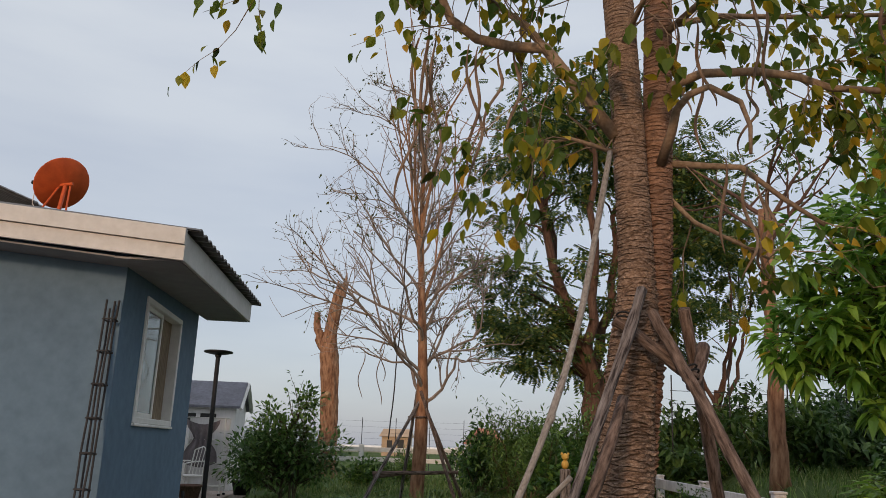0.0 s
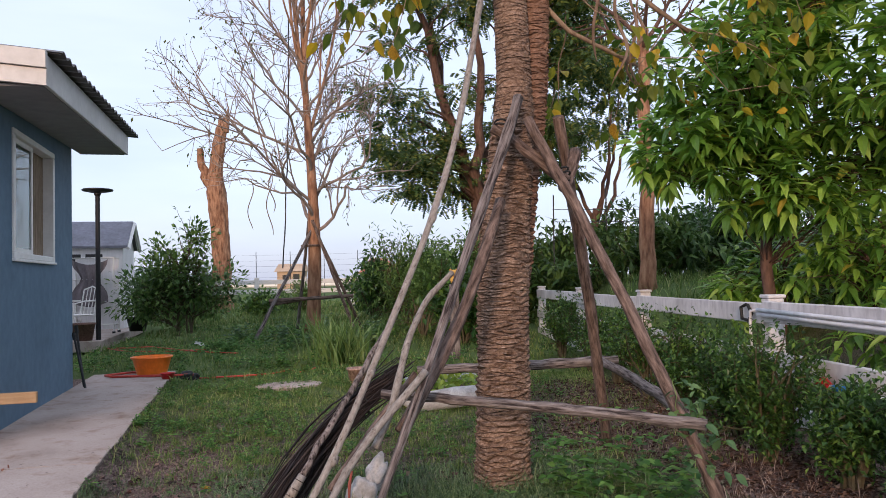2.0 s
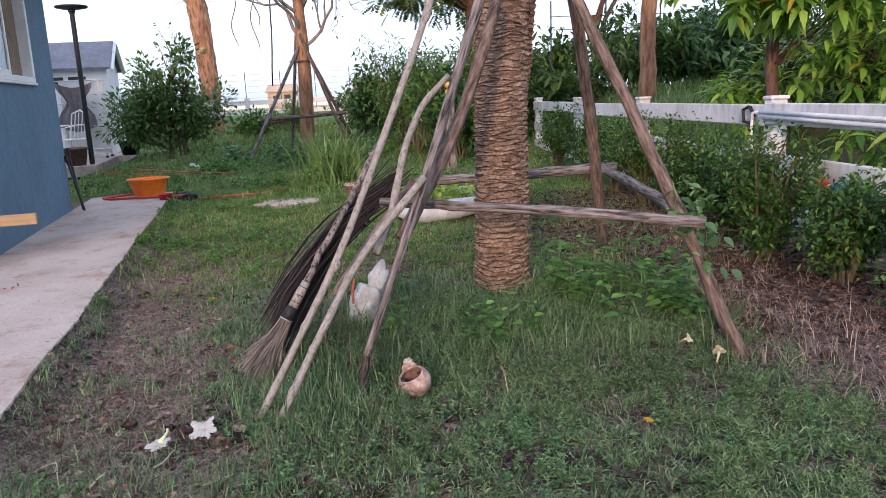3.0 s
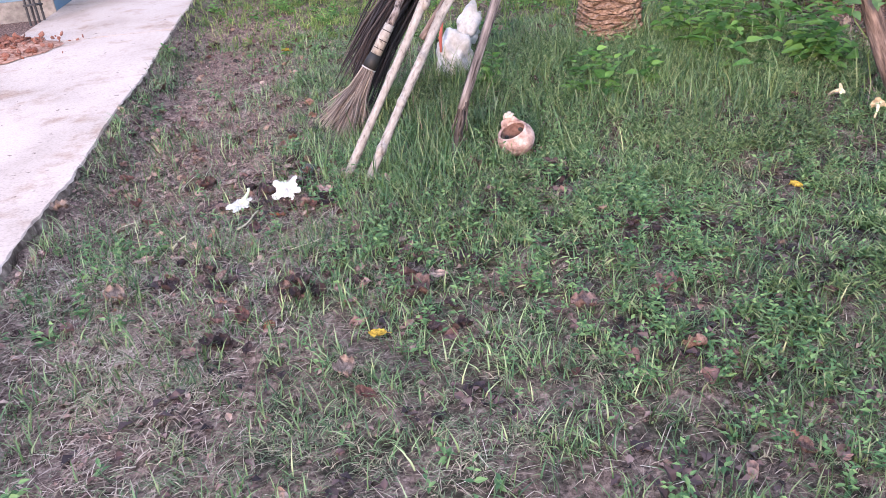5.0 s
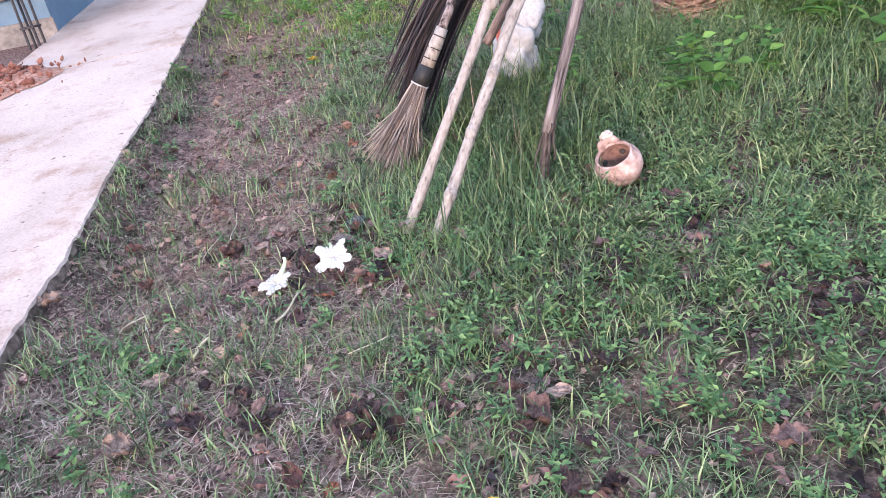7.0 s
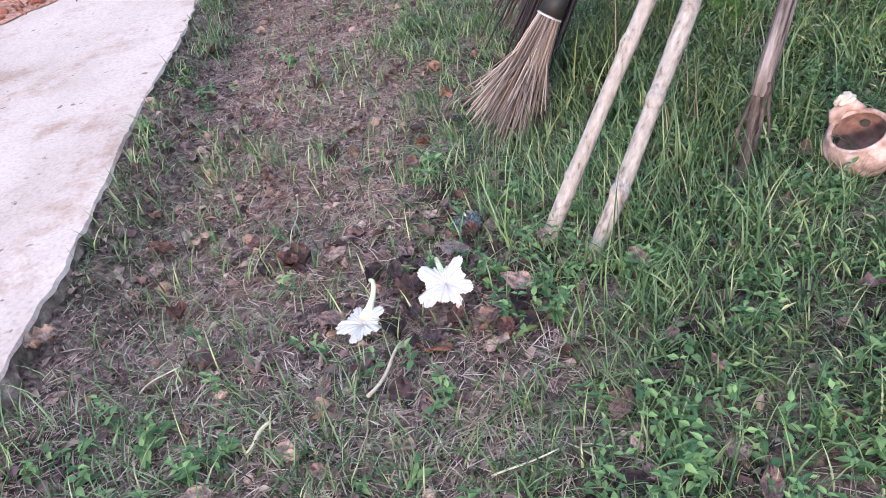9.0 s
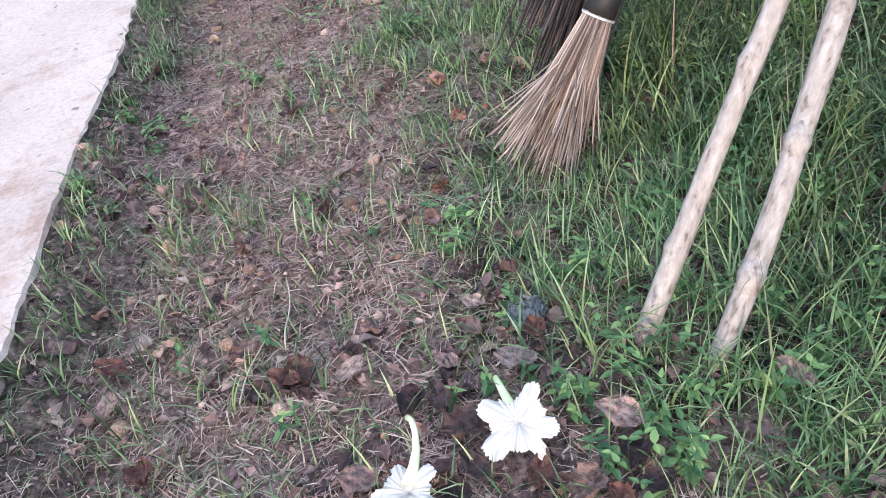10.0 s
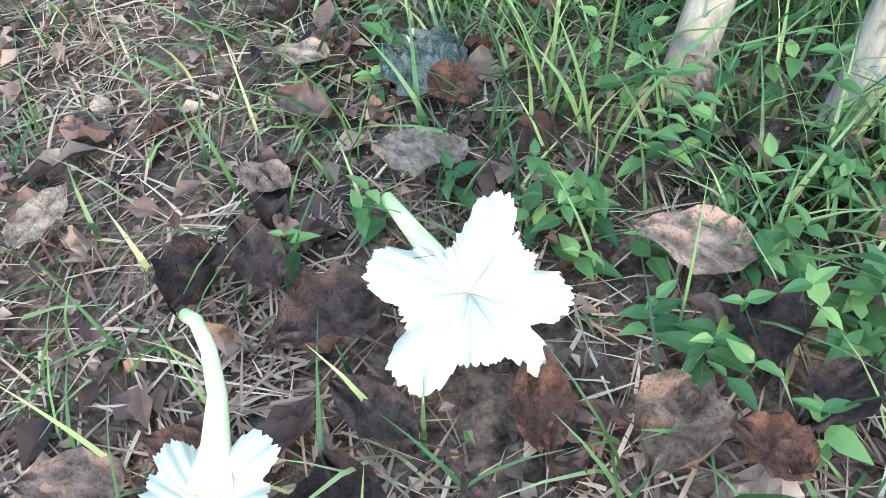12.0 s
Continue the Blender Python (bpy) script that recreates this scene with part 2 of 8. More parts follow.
M_LEAF_D = leafy("hedge_leaf", [(0.0, (0.018, 0.05, 0.013)), (0.55, (0.045, 0.115, 0.024)), (0.85, (0.10, 0.20, 0.04)), (1.0, (0.19, 0.31, 0.06))], 0.42, 0.35, 0.0, 0.35)
M_LEAF_E = leafy("lime_bush_leaf", [(0.0, (0.04, 0.09, 0.026)), (0.6, (0.10, 0.19, 0.05)), (1.0, (0.20, 0.31, 0.085))], 0.38, 0.38)
M_LEAF_F = leafy("sparse_small_leaf", [(0.0, (0.06, 0.09, 0.03)), (1.0, (0.13, 0.13, 0.04))], 0.5, 0.4)
M_BANK = leafy("bank_shrub_leaf", [(0.0, (0.025, 0.06, 0.018)), (0.6, (0.06, 0.125, 0.033)), (1.0, (0.13, 0.21, 0.05))], 0.45, 0.35)
M_GRASS = leafy("living_grass", [(0.0, (0.018, 0.05, 0.020)), (0.35, (0.062, 0.135, 0.053)), (0.8, (0.17, 0.265, 0.122)), (1.0, (0.29, 0.355, 0.205))], 0.42, 0.2, 1.5, 0.45)
M_LAWN = leafy("far_lawn_grass", [(0.0, (0.06, 0.13, 0.037)), (0.5, (0.155, 0.25, 0.078)), (0.85, (0.26, 0.345, 0.125)), (1.0, (0.45, 0.44, 0.25))], 0.6, 0.35, 0.8, 0.1)
M_DRY = leafy("dry_grass", [(0.0, (0.09, 0.06, 0.052)), (0.4, (0.235, 0.178, 0.152)), (0.8, (0.37, 0.30, 0.255)), (1.0, (0.50, 0.43, 0.37))], 0.7, 0.2, 0.0, 0.15)
M_FIBRE2 = leafy("mixed_dead_fibre", [(0.0, (0.015, 0.011, 0.011)), (0.4, (0.07, 0.048, 0.043)), (0.75, (0.19, 0.14, 0.115)), (1.0, (0.42, 0.34, 0.27))], 0.7, 0.08, 0.0, 0.15)
M_FIBRE = leafy("brown_dead_fibre", [(0.0, (0.08, 0.048, 0.043)), (0.45, (0.24, 0.158, 0.135)), (0.8, (0.37, 0.265, 0.225)), (1.0, (0.52, 0.41, 0.345))], 0.8, 0.1, 0.0, 0.1)
M_WEED = leafy("broad_weed_leaf", [(0.0, (0.035, 0.085, 0.036)), (0.5, (0.088, 0.172, 0.066)), (1.0, (0.20, 0.31, 0.115))], 0.45, 0.3, 0.0, 0.25)
M_MAT = leafy("matted_lawn_blade", [(0.0, (0.045, 0.068, 0.04)), (0.35, (0.105, 0.15, 0.088)), (0.65, (0.19, 0.212, 0.142)), (0.85, (0.29, 0.25, 0.20)), (1.0, (0.42, 0.36, 0.30))], 0.55, 0.2, 2.2, 0.3)
M_WEED2 = leafy("lush_weed_leaf", [(0.0, (0.03, 0.09, 0.022)), (0.5, (0.078, 0.19, 0.042)), (1.0, (0.18, 0.33, 0.08))], 0.5, 0.4, 0.0, 0.2)
M_TUFT = leafy("long_tuft_blade", [(0.0, (0.08, 0.16, 0.04)), (1.0, (0.24, 0.33, 0.11))], 0.5, 0.35)
M_LETTUCE = leafy("lettuce_leaf", [(0.0, (0.10, 0.20, 0.03)), (1.0, (0.24, 0.34, 0.06))], 0.5, 0.35)
M_DEAD = varied("dead_leaf", [(0.0, (0.045, 0.030, 0.030)), (0.4, (0.11, 0.070, 0.062)), (0.75, (0.15, 0.105, 0.094)), (1.0, (0.18, 0.12, 0.098))])
M_DEAD_TAN = varied("tan_dead_leaf", [(0.0, (0.20, 0.15, 0.125)), (1.0, (0.27, 0.205, 0.175))])
M_DEAD_GREY = varied("grey_dead_leaf", [(0.0, (0.21, 0.165, 0.15)), (1.0, (0.25, 0.195, 0.18))])
M_DEAD_RED = varied("red_brown_dead_leaf", [(0.0, (0.09, 0.045, 0.038)), (1.0, (0.145, 0.075, 0.06))])
M_DEAD_DARK = varied("black_rotting_leaf", [(0.0, (0.035, 0.024, 0.026)), (1.0, (0.075, 0.05, 0.05))])
M_DEAD_PINK = varied("pinkish_dead_leaf", [(0.0, (0.17, 0.115, 0.104)), (1.0, (0.25, 0.175, 0.155))])
M_LITTER = leafy("leaf_litter", [(0.0, (0.032, 0.022, 0.026)), (0.3, (0.10, 0.067, 0.075)), (0.55, (0.16, 0.108, 0.115)), (0.8, (0.24, 0.17, 0.17)), (0.95, (0.33, 0.255, 0.245)), (1.0, (0.20, 0.09, 0.07))], 0.9, 0.05, 55.0, 0.08)
M_ROT = leafy("rotting_leaf_bits", [(0.0, (0.012, 0.009, 0.011)), (0.5, (0.04, 0.027, 0.03)), (0.85, (0.09, 0.06, 0.06)), (1.0, (0.20, 0.14, 0.125))], 0.7, 0.03, 0.0, 0.2)
M_MULCH = leafy("hedge_mulch", [(0.0, (0.02, 0.012, 0.010)), (0.5, (0.07, 0.041, 0.032)), (0.85, (0.14, 0.085, 0.064)), (1.0, (0.30, 0.22, 0.165))], 0.8, 0.05, 0.0, 0.1)
M_CRUMB = leafy("soil_crumb", [(0.0, (0.055, 0.037, 0.036)), (0.5, (0.16, 0.108, 0.10)), (0.85, (0.27, 0.19, 0.17)), (1.0, (0.40, 0.31, 0.27))], 0.95, 0.0, 0.0, 0.05)
M_YELLOW = varied("yellow_fallen_leaf", [(0.0, (0.46, 0.30, 0.04)), (1.0, (0.55, 0.38, 0.05))])
M_PEBBLE = varied("ground_pebble", [(0.0, (0.16, 0.11, 0.085)), (0.5, (0.34, 0.22, 0.16)), (1.0, (0.52, 0.39, 0.32))])
M_BRICKDUST = surface("brick_dust", [(0.35, (0.16, 0.075, 0.05)), (0.5, (0.30, 0.155, 0.11)), (0.68, (0.44, 0.27, 0.21))], 60, 9, rough=0.95, relief=0.6, depth=0.006)
M_BRICK = varied("broken_red_brick", [(0.0, (0.26, 0.11, 0.08)), (1.0, (0.40, 0.20, 0.15))], 0.9, 30)


def concrete_material():
    """Trowelled concrete: broad damp clouds, fine sand grain, scattered pits and brown stains."""
    m, nt, p = nodes_of("trowelled_concrete")
    grain, cloud = tex(nt, 95, 6.0, rough=0.7), tex(nt, 1.7, 9.0, (1, 0.7, 1), rough=0.62)
    col = ramp(nt, cloud, [(0.32, (0.285, 0.23, 0.20)), (0.5, (0.39, 0.325, 0.291)), (0.68, (0.435, 0.372, 0.341))])
    sand = ramp(nt, grain, [(0.34, (0.80, 0.78, 0.77)), (0.5, (1.0, 1.0, 1.0)), (0.68, (1.1, 1.1, 1.1))])
    pits = ramp(nt, tex(nt, 26, 3.0, rough=0.5), [(0.27, (0.42, 0.38, 0.36)), (0.33, (1.0, 1.0, 1.0))])
    rust = ramp(nt, tex(nt, 4.2, 6.0, rough=0.7), [(0.33, (0.66, 0.54, 0.46)), (0.47, (1.0, 1.0, 1.0))])
    nt.links.new(blend(nt, blend(nt, blend(nt, col, sand, 1.0), pits, 1.0), rust, 0.8), p.inputs["Base Color"])
    p.inputs["Roughness"].default_value = 0.9
    p.inputs["Specular IOR Level"].default_value = 0.15
    bump(nt, p, blend(nt, pits, grain, 0.5), 0.15, 0.002)
    return m


M_CONC = concrete_material()


def petal_material():
    m, nt, p = nodes_of("white_petal")
    f = tex(nt, 120, 5.0)
    nt.links.new(ramp(nt, f, [(0.3, (0.36, 0.36, 0.345)), (0.7, (0.46, 0.455, 0.435))]), p.inputs["Base Color"])
    p.inputs["Roughness"].default_value = 0.6
    bump(nt, p, tex(nt, 90, 4.0), 0.25, 0.003)
    t, mix = nt.nodes.new("ShaderNodeBsdfTranslucent"), nt.nodes.new("ShaderNodeMixShader")
    t.inputs[0].default_value = (0.56, 0.56, 0.50, 1)
    mix.inputs[0].default_value = 0.25
    nt.links.new(p.outputs[0], mix.inputs[1])
    nt.links.new(t.outputs[0], mix.inputs[2])
    nt.links.new(mix.outputs[0], nt.nodes["Material Output"].inputs[0])
    return m


def soil_material():
    """Dark soil with crumbs, thatch darkened for the shade under grass, and a green cover further out."""
    m, nt, p = nodes_of("garden_soil")
    f, g = tex(nt, 70, 8.0, rough=0.75), tex(nt, 9, 5.0)
    soil = ramp(nt, f, [(0.36, (0.03, 0.02, 0.019)), (0.5, (0.145, 0.10, 0.09)), (0.6, (0.265, 0.19, 0.168)), (0.72, (0.42, 0.32, 0.28))])
    # near-black thatch: the shade under the grass is put into its colour
    shaded_thatch = ramp(nt, f, [(0.38, (0.012, 0.010, 0.009)), (0.52, (0.045, 0.037, 0.031)), (0.70, (0.15, 0.122, 0.10))])
    green = ramp(nt, f, [(0.3, (0.045, 0.07, 0.026)), (0.6, (0.10, 0.145, 0.05)), (0.8, (0.17, 0.21, 0.08))])
    at = nt.nodes.new("ShaderNodeAttribute")
    at.attribute_name = "cover"
    sep = nt.nodes.new("ShaderNodeSeparateColor")
    nt.links.new(at.outputs["Color"], sep.inputs[0])
    patch = ramp(nt, g, [(0.42, (0.0,) * 3), (0.6, (1.0,) * 3)])
    half = nt.nodes.new("ShaderNodeMath")
    half.operation = "MULTIPLY"
    nt.links.new(patch, half.inputs[0])
    nt.links.new(sep.outputs[0], half.inputs[1])
    col = blend(nt, soil, shaded_thatch, half.outputs[0], "MIX")
    col = blend(nt, col, green, sep.outputs[1], "MIX")
    nt.links.new(col, p.inputs["Base Color"])
    p.inputs["Roughness"].default_value = 0.95
    p.inputs["Specular IOR Level"].default_value = 0.05
    bump(nt, p, f, 0.9, 0.012)
    return m


M_PETAL, M_SOIL = petal_material(), soil_material()


def bark_material(name, stops):
    """Bark of stacked flat plates, parted by level cracks and short upright ones."""
    m, nt, p = nodes_of(name)
    c, mp, warp = nt.nodes.new("ShaderNodeTexCoord"), nt.nodes.new("ShaderNodeMapping"), nt.nodes.new("ShaderNodeTexNoise")
    warp.inputs["Scale"].default_value, warp.inputs["Detail"].default_value = 6.0, 3.0
    nt.links.new(c.outputs["Object"], warp.inputs["Vector"])
    bent = nt.nodes.new("ShaderNodeMixRGB")
    bent.blend_type, bent.inputs[0].default_value = "ADD", 0.045
    nt.links.new(c.outputs["Object"], bent.inputs[1])
    nt.links.new(warp.outputs["Color"], bent.inputs[2])
    mp.inputs["Scale"].default_value = (6.0, 6.0, 42)
    nt.links.new(bent.outputs[0], mp.inputs[0])
    cells = {}
    for feature in ("DISTANCE_TO_EDGE", "F1"):
        v = nt.nodes.new("ShaderNodeTexVoronoi")
        v.feature = feature
        v.inputs["Scale"].default_value, v.inputs["Randomness"].default_value = 1.0, 0.85
        nt.links.new(mp.outputs[0], v.inputs["Vector"])
        cells[feature] = v
    grain = tex(nt, 70, 7.0, (1, 1, 2.0), rough=0.75)
    col = ramp(nt, grain, stops)
    crack = ramp(nt, cells["DISTANCE_TO_EDGE"].outputs["Distance"], [(0.0, (0.20, 0.165, 0.145)), (0.05, (0.42, 0.37, 0.34)), (0.15, (1.0, 1.0, 1.0))])
    own = ramp(nt, cells["F1"].outputs["Color"], [(0.15, (0.72, 0.69, 0.67)), (0.55, (1.0, 0.98, 0.96)), (0.85, (1.18, 1.14, 1.1))])
    tone = ramp(nt, tex(nt, 2.3, 3.0), [(0.3, (0.8, 0.76, 0.75)), (0.65, (1.12, 1.08, 1.05))])
    part_z, calm = nt.nodes.new("ShaderNodeSeparateXYZ"), nt.nodes.new("ShaderNodeMapRange")
    nt.links.new(c.outputs["Object"], part_z.inputs[0])
    nt.links.new(part_z.outputs["Z"], calm.inputs["Value"])
    for socket, value in (("From Min", 1.7), ("From Max", 2.6), ("To Min", 0.65), ("To Max", 0.12)):
        calm.inputs[socket].default_value = value
    k = blend(nt, blend(nt, blend(nt, col, crack, calm.outputs[0]), own, 0.6), tone, 1.0)
    nt.links.new(k, p.inputs["Base Color"])
    p.inputs["Roughness"].default_value = 0.95
    p.inputs["Specular IOR Level"].default_value = 0.2
    bump(nt, p, blend(nt, crack, grain, 0.4), 1.0, 0.014)
    return m


M_BARK_A = bark_material("plated_brown_bark", [(0.34, (0.09, 0.06, 0.044)), (0.5, (0.265, 0.19, 0.145)), (0.66, (0.45, 0.35, 0.28))])
M_BARK_A2 = bark_material("plated_red_brown_bark", [(0.3, (0.14, 0.08, 0.055)), (0.5, (0.26, 0.16, 0.115)), (0.7, (0.38, 0.26, 0.19))])


def glass_material():
    m, nt, p = nodes_of("window_glass")
    p.inputs["Base Color"].default_value = (0.30, 0.40, 0.40, 1)
    p.inputs["Roughness"].default_value = 0.03
    p.inputs["Transmission Weight"].default_value = 0.75
    p.inputs["IOR"].default_value = 1.28
    return m


M_GLASS = glass_material()


# ---- building helpers ----
rng = np.random.default_rng(7)


class Build:
    """Collects vertices and faces for one mesh."""

    def __init__(self):
        self.v, self.f, self.n = [], [], 0

    def add(self, v, f):
        v = np.asarray(v, float).reshape(-1, 3)
        self.v.append(v)
        self.f.extend([tuple(int(i) + self.n for i in q) for q in f])
        self.n += len(v)
        return self

    def box(self, x0, y0, z0, x1, y1, z1, r=0.0):
        """A box whose edges are chamfered by r."""
        c, h = np.array([x0 + x1, y0 + y1, z0 + z1]) / 2, np.abs(np.array([x1 - x0, y1 - y0, z1 - z0])) / 2
        bm = bmesh.new()
        bmesh.ops.create_cube(bm, size=2)
        for v in bm.verts:
            v.co = Vector([a * b for a, b in zip(v.co, h)])
        if r:
            bmesh.ops.bevel(bm, geom=bm.edges[:], offset=min(r, *(h * 0.8)), segments=1, affect="EDGES")
        bm.verts.index_update()
        self.add([np.array(v.co) + c for v in bm.verts], [[v.index for v in q.verts] for q in bm.faces])
        bm.free()
        return self

    def tube(self, pts, radii, sides=8, rough=0.0, squash=1.0):
        """A tube along points, closed at both ends; rough makes its skin uneven."""
        pts = np.asarray(pts, float)
        radii = np.broadcast_to(np.asarray(radii, float), (len(pts),))
        tan = np.gradient(pts, axis=0)
        tan /= np.linalg.norm(tan, axis=1)[:, None] + 1e-9
        ref = np.array([1.0, 0, 0]) if abs(tan[0][0]) < 0.8 else np.array([0, 1.0, 0])
        ang = np.linspace(0, 2 * np.pi, sides, endpoint=False)
        vs = []
        side = ref
        grain = rng.uniform(-rough, rough, sides) if rough else 0
        for p, t, r in zip(pts, tan, radii):
            side = side - t * (side @ t)
            side /= np.linalg.norm(side) + 1e-9
            up = np.cross(t, side)
            grain = 0.86 * grain + 0.35 * rng.uniform(-rough, rough, sides) if rough else 0
            rr = r * (1 + grain)
            vs.append(p + (np.cos(ang) * rr)[:, None] * side + (np.sin(ang) * rr * squash)[:, None] * up)
        k, s = len(pts), sides
        fs = [(i * s + j, i * s + (j + 1) % s, (i + 1) * s + (j + 1) % s, (i + 1) * s + j) for i in range(k - 1) for j in range(s)]
        fs += [tuple(range(s - 1, -1, -1)), tuple(range((k - 1) * s, k * s))]
        return self.add(np.concatenate(vs), fs)

    def lathe(self, profile, sides=24, centre=(0, 0, 0)):
        """A surface of revolution from (radius, height) pairs."""
        ang = np.linspace(0, 2 * np.pi, sides, endpoint=False)
        vs = [np.stack([np.cos(ang) * r, np.sin(ang) * r, np.full(sides, z)], 1) for r, z in profile]
        k, s = len(profile), sides
        fs = [(i * s + j, i * s + (j + 1) % s, (i + 1) * s + (j + 1) % s, (i + 1) * s + j) for i in range(k - 1) for j in range(s)]
        return self.add(np.concatenate(vs) + np.array(centre), fs)

    def many(self, v, f, mats):
        """Copies of a small shape at many 3 x 4 poses."""
        v, mats = np.asarray(v, float), np.asarray(mats)
        w = np.einsum("nij,kj->nki", mats[:, :, :3], v) + mats[:, None, :, 3]
        n, k = len(mats), len(v)
        base = self.n + np.arange(n) * k
        self.v.append(w.reshape(-1, 3))
        for q in f:
            self.f.extend(map(tuple, (base[:, None] + np.array(q)[None, :]).tolist()))
        self.n += n * k
        return self

    def mesh(self, name, smooth=False):
        me = bpy.data.meshes.new(name)
        me.from_pydata(np.concatenate(self.v).tolist() if self.v else [], [], self.f)
        if smooth:
            me.polygons.foreach_set("use_smooth", [True] * len(me.polygons))
        me.update()
        return me


def part(name, b, material, parent=None, label="", smooth=False, m=None):
    """One mesh object, under a thing or a part, or on its own."""
    ob = new(name, b.mesh(name, smooth) if isinstance(b, Build) else b)
    if not ob.data.materials:
        ob.data.materials.append(material)
    if parent is not None:
        ob.parent = parent
    if m is not None:
        ob.matrix_basis = m
    return tagged(ob, label) if label else ob


def thing(name, label, category, group="", m=None):
    ob = tagged(new(name), label, category, group)
    ob.empty_display_size = 0.1
    if m is not None:
        ob.matrix_basis = m
    return ob


def unit(v):
    v = np.asarray(v, float)
    return v / (np.linalg.norm(v) + 1e-9)


def wave(pts, amp, seed=0):
    """The points, each pushed a little aside, but for the ends."""
    r = np.random.default_rng(seed)
    pts = np.array(pts, float)
    pts[1:-1] += r.normal(0, amp, (len(pts) - 2, 3))
    return pts


def line(a, b, k=8, bend=(0, 0, 0)):
    t = np.linspace(0, 1, k)[:, None]
    return np.array(a) * (1 - t) + np.array(b) * t + np.array(bend) * (4 * t * (1 - t))


def poses(pos, axis, size, roll=None, width=1.0):
    """3 x 4 poses that lay a shape's y along axis, with its z as far up as it goes."""
    pos, axis = np.asarray(pos, float), np.asarray(axis, float)
    n = len(pos)
    y = axis / (np.linalg.norm(axis, axis=1)[:, None] + 1e-9)
    up = np.tile([0, 0, 1.0], (n, 1)) + rng.normal(0, 0.25, (n, 3))
    x = np.cross(y, up)
    x /= np.linalg.norm(x, axis=1)[:, None] + 1e-9
    z = np.cross(x, y)
    if roll is not None:
        c, s = np.cos(roll)[:, None], np.sin(roll)[:, None]
        x, z = x * c + z * s, z * c - x * s
    size = np.broadcast_to(np.asarray(size, float), (n,))[:, None]
    return np.stack([x * size * width, y * size, z * size, pos], 2)


def leaf_shape(wide=0.42, fold=0.10, droop=0.25, k=4, tip=1.0):
    """A leaf of length 1 along y: folded at the midrib, drooping at its end."""
    v, f = [], []
    for i in range(k + 1):
        t = i / k
        w = wide * 0.5 * math.sin(math.pi * min(t * 0.97 + 0.03, 1) ** (0.75 * tip)) if 0 < i < k else 0.01
        z = -droop * t * t
        v += [(-w, t, z + fold * w * 2), (0, t, z), (w, t, z + fold * w * 2)]
    for i in range(k):
        a = i * 3
        f += [(a, a + 1, a + 4, a + 3), (a + 1, a + 2, a + 5, a + 4)]
    return np.array(v), f


LEAF_BROAD, LEAF_LONG, LEAF_SMALL = leaf_shape(0.62, 0.12, 0.2, 4), leaf_shape(0.34, 0.12, 0.45, 5), leaf_shape(0.5, 0.1, 0.12, 2)
LEAF_WEED = leaf_shape(0.50, 0.16, 0.28, 4)
# light leaves of two facets for the mass of the bushes
KITE_BROAD = (np.array([(0, 0, 0), (-0.27, 0.45, 0.05), (0, 1, -0.12), (0.27, 0.45, 0.05)]), [(0, 2, 1), (0, 3, 2)])
KITE_LANCE = (np.array([(0, 0, 0), (-0.085, 0.4, 0.05), (0, 1, -0.10), (0.085, 0.4, 0.05)]), [(0, 2, 1), (0, 3, 2)])
KITE_NARROW = (np.array([(0, 0, 0), (-0.14, 0.45, 0.03), (0, 1, -0.10), (0.14, 0.45, 0.03)]), [(0, 2, 1), (0, 3, 2)])


def smooth01(t):
    t = np.clip(t, 0, 1)
    return t * t * (3 - 2 * t)


def ground_z(x, y):
    """The lie of the land: flat by the house, rising gently behind, with a bank beyond the fence."""
    x, y = np.asarray(x, float), np.asarray(y, float)
    return 0.2 * smooth01((y - 8) / 8) + 0.05 * np.clip((y - 16) / 14, 0, 1) + 0.78 * smooth01((x - 4.3) / 1.3) * smooth01((y + 2) / 3)


def wob(x, y, s, seed=0.0):
    """A smooth uneven field of about -1 to 1."""
    return (np.sin(x * s + 1.3 * np.sin(y * s * 0.83 + seed) + seed) + np.sin(y * s * 1.17 + 1.7 * np.sin(x * s * 0.71 + 2.1 + seed))) * 0.5


def slab_side(x, y):
    """Distance to the walkway's edge, on the lawn's side."""
    return 0.985 * np.asarray(x) + 0.170 * np.asarray(y) - 0.45


def bare(x, y):
    """How bare the soil is: 1 on the trodden strip and under the hedge, 0 on grass."""
    d = slab_side(x, y) + 0.10 * wob(x, y, 5.0) + 0.05 * wob(x, y, 13.0, 2.0)
    strip = smooth01((0.80 - d) / 0.22) * smooth01((d - 0.02) / 0.08) * smooth01((y - 2.95) / 0.45) * smooth01((7.2 - y) / 1.5)
    hedge = smooth01((np.asarray(x) - 2.42 + 0.15 * wob(x, y, 3.0)) / 0.35) * smooth01((9.5 - y) / 1.0) * smooth01((4.3 - np.asarray(x)) / 0.3) * 0.9
    bed = smooth01(1 - (np.hypot((np.asarray(x) - 2.75) / 0.95, (np.asarray(y) - 6.9) / 2.0)) ** 2) * 0.9
    return np.maximum(np.maximum(strip * (0.82 + 0.18 * wob(x, y, 9.0, 4.0)), hedge), bed)


def tall(x, y):
    """How tall the grass stands: high round the tree's foot and the leaning poles."""
    x, y = np.asarray(x, float), np.asarray(y, float)
    a = np.exp(-(((x - 1.75) / 0.75) ** 2 + ((y - 4.6) / 0.65) ** 2))
    b = np.exp(-(((x - 0.92) / 0.22) ** 2 + ((y - 4.0) / 0.55) ** 2))
    return np.clip(np.maximum(a, b) * (0.85 + 0.25 * wob(x, y, 7.0)), 0, 1)


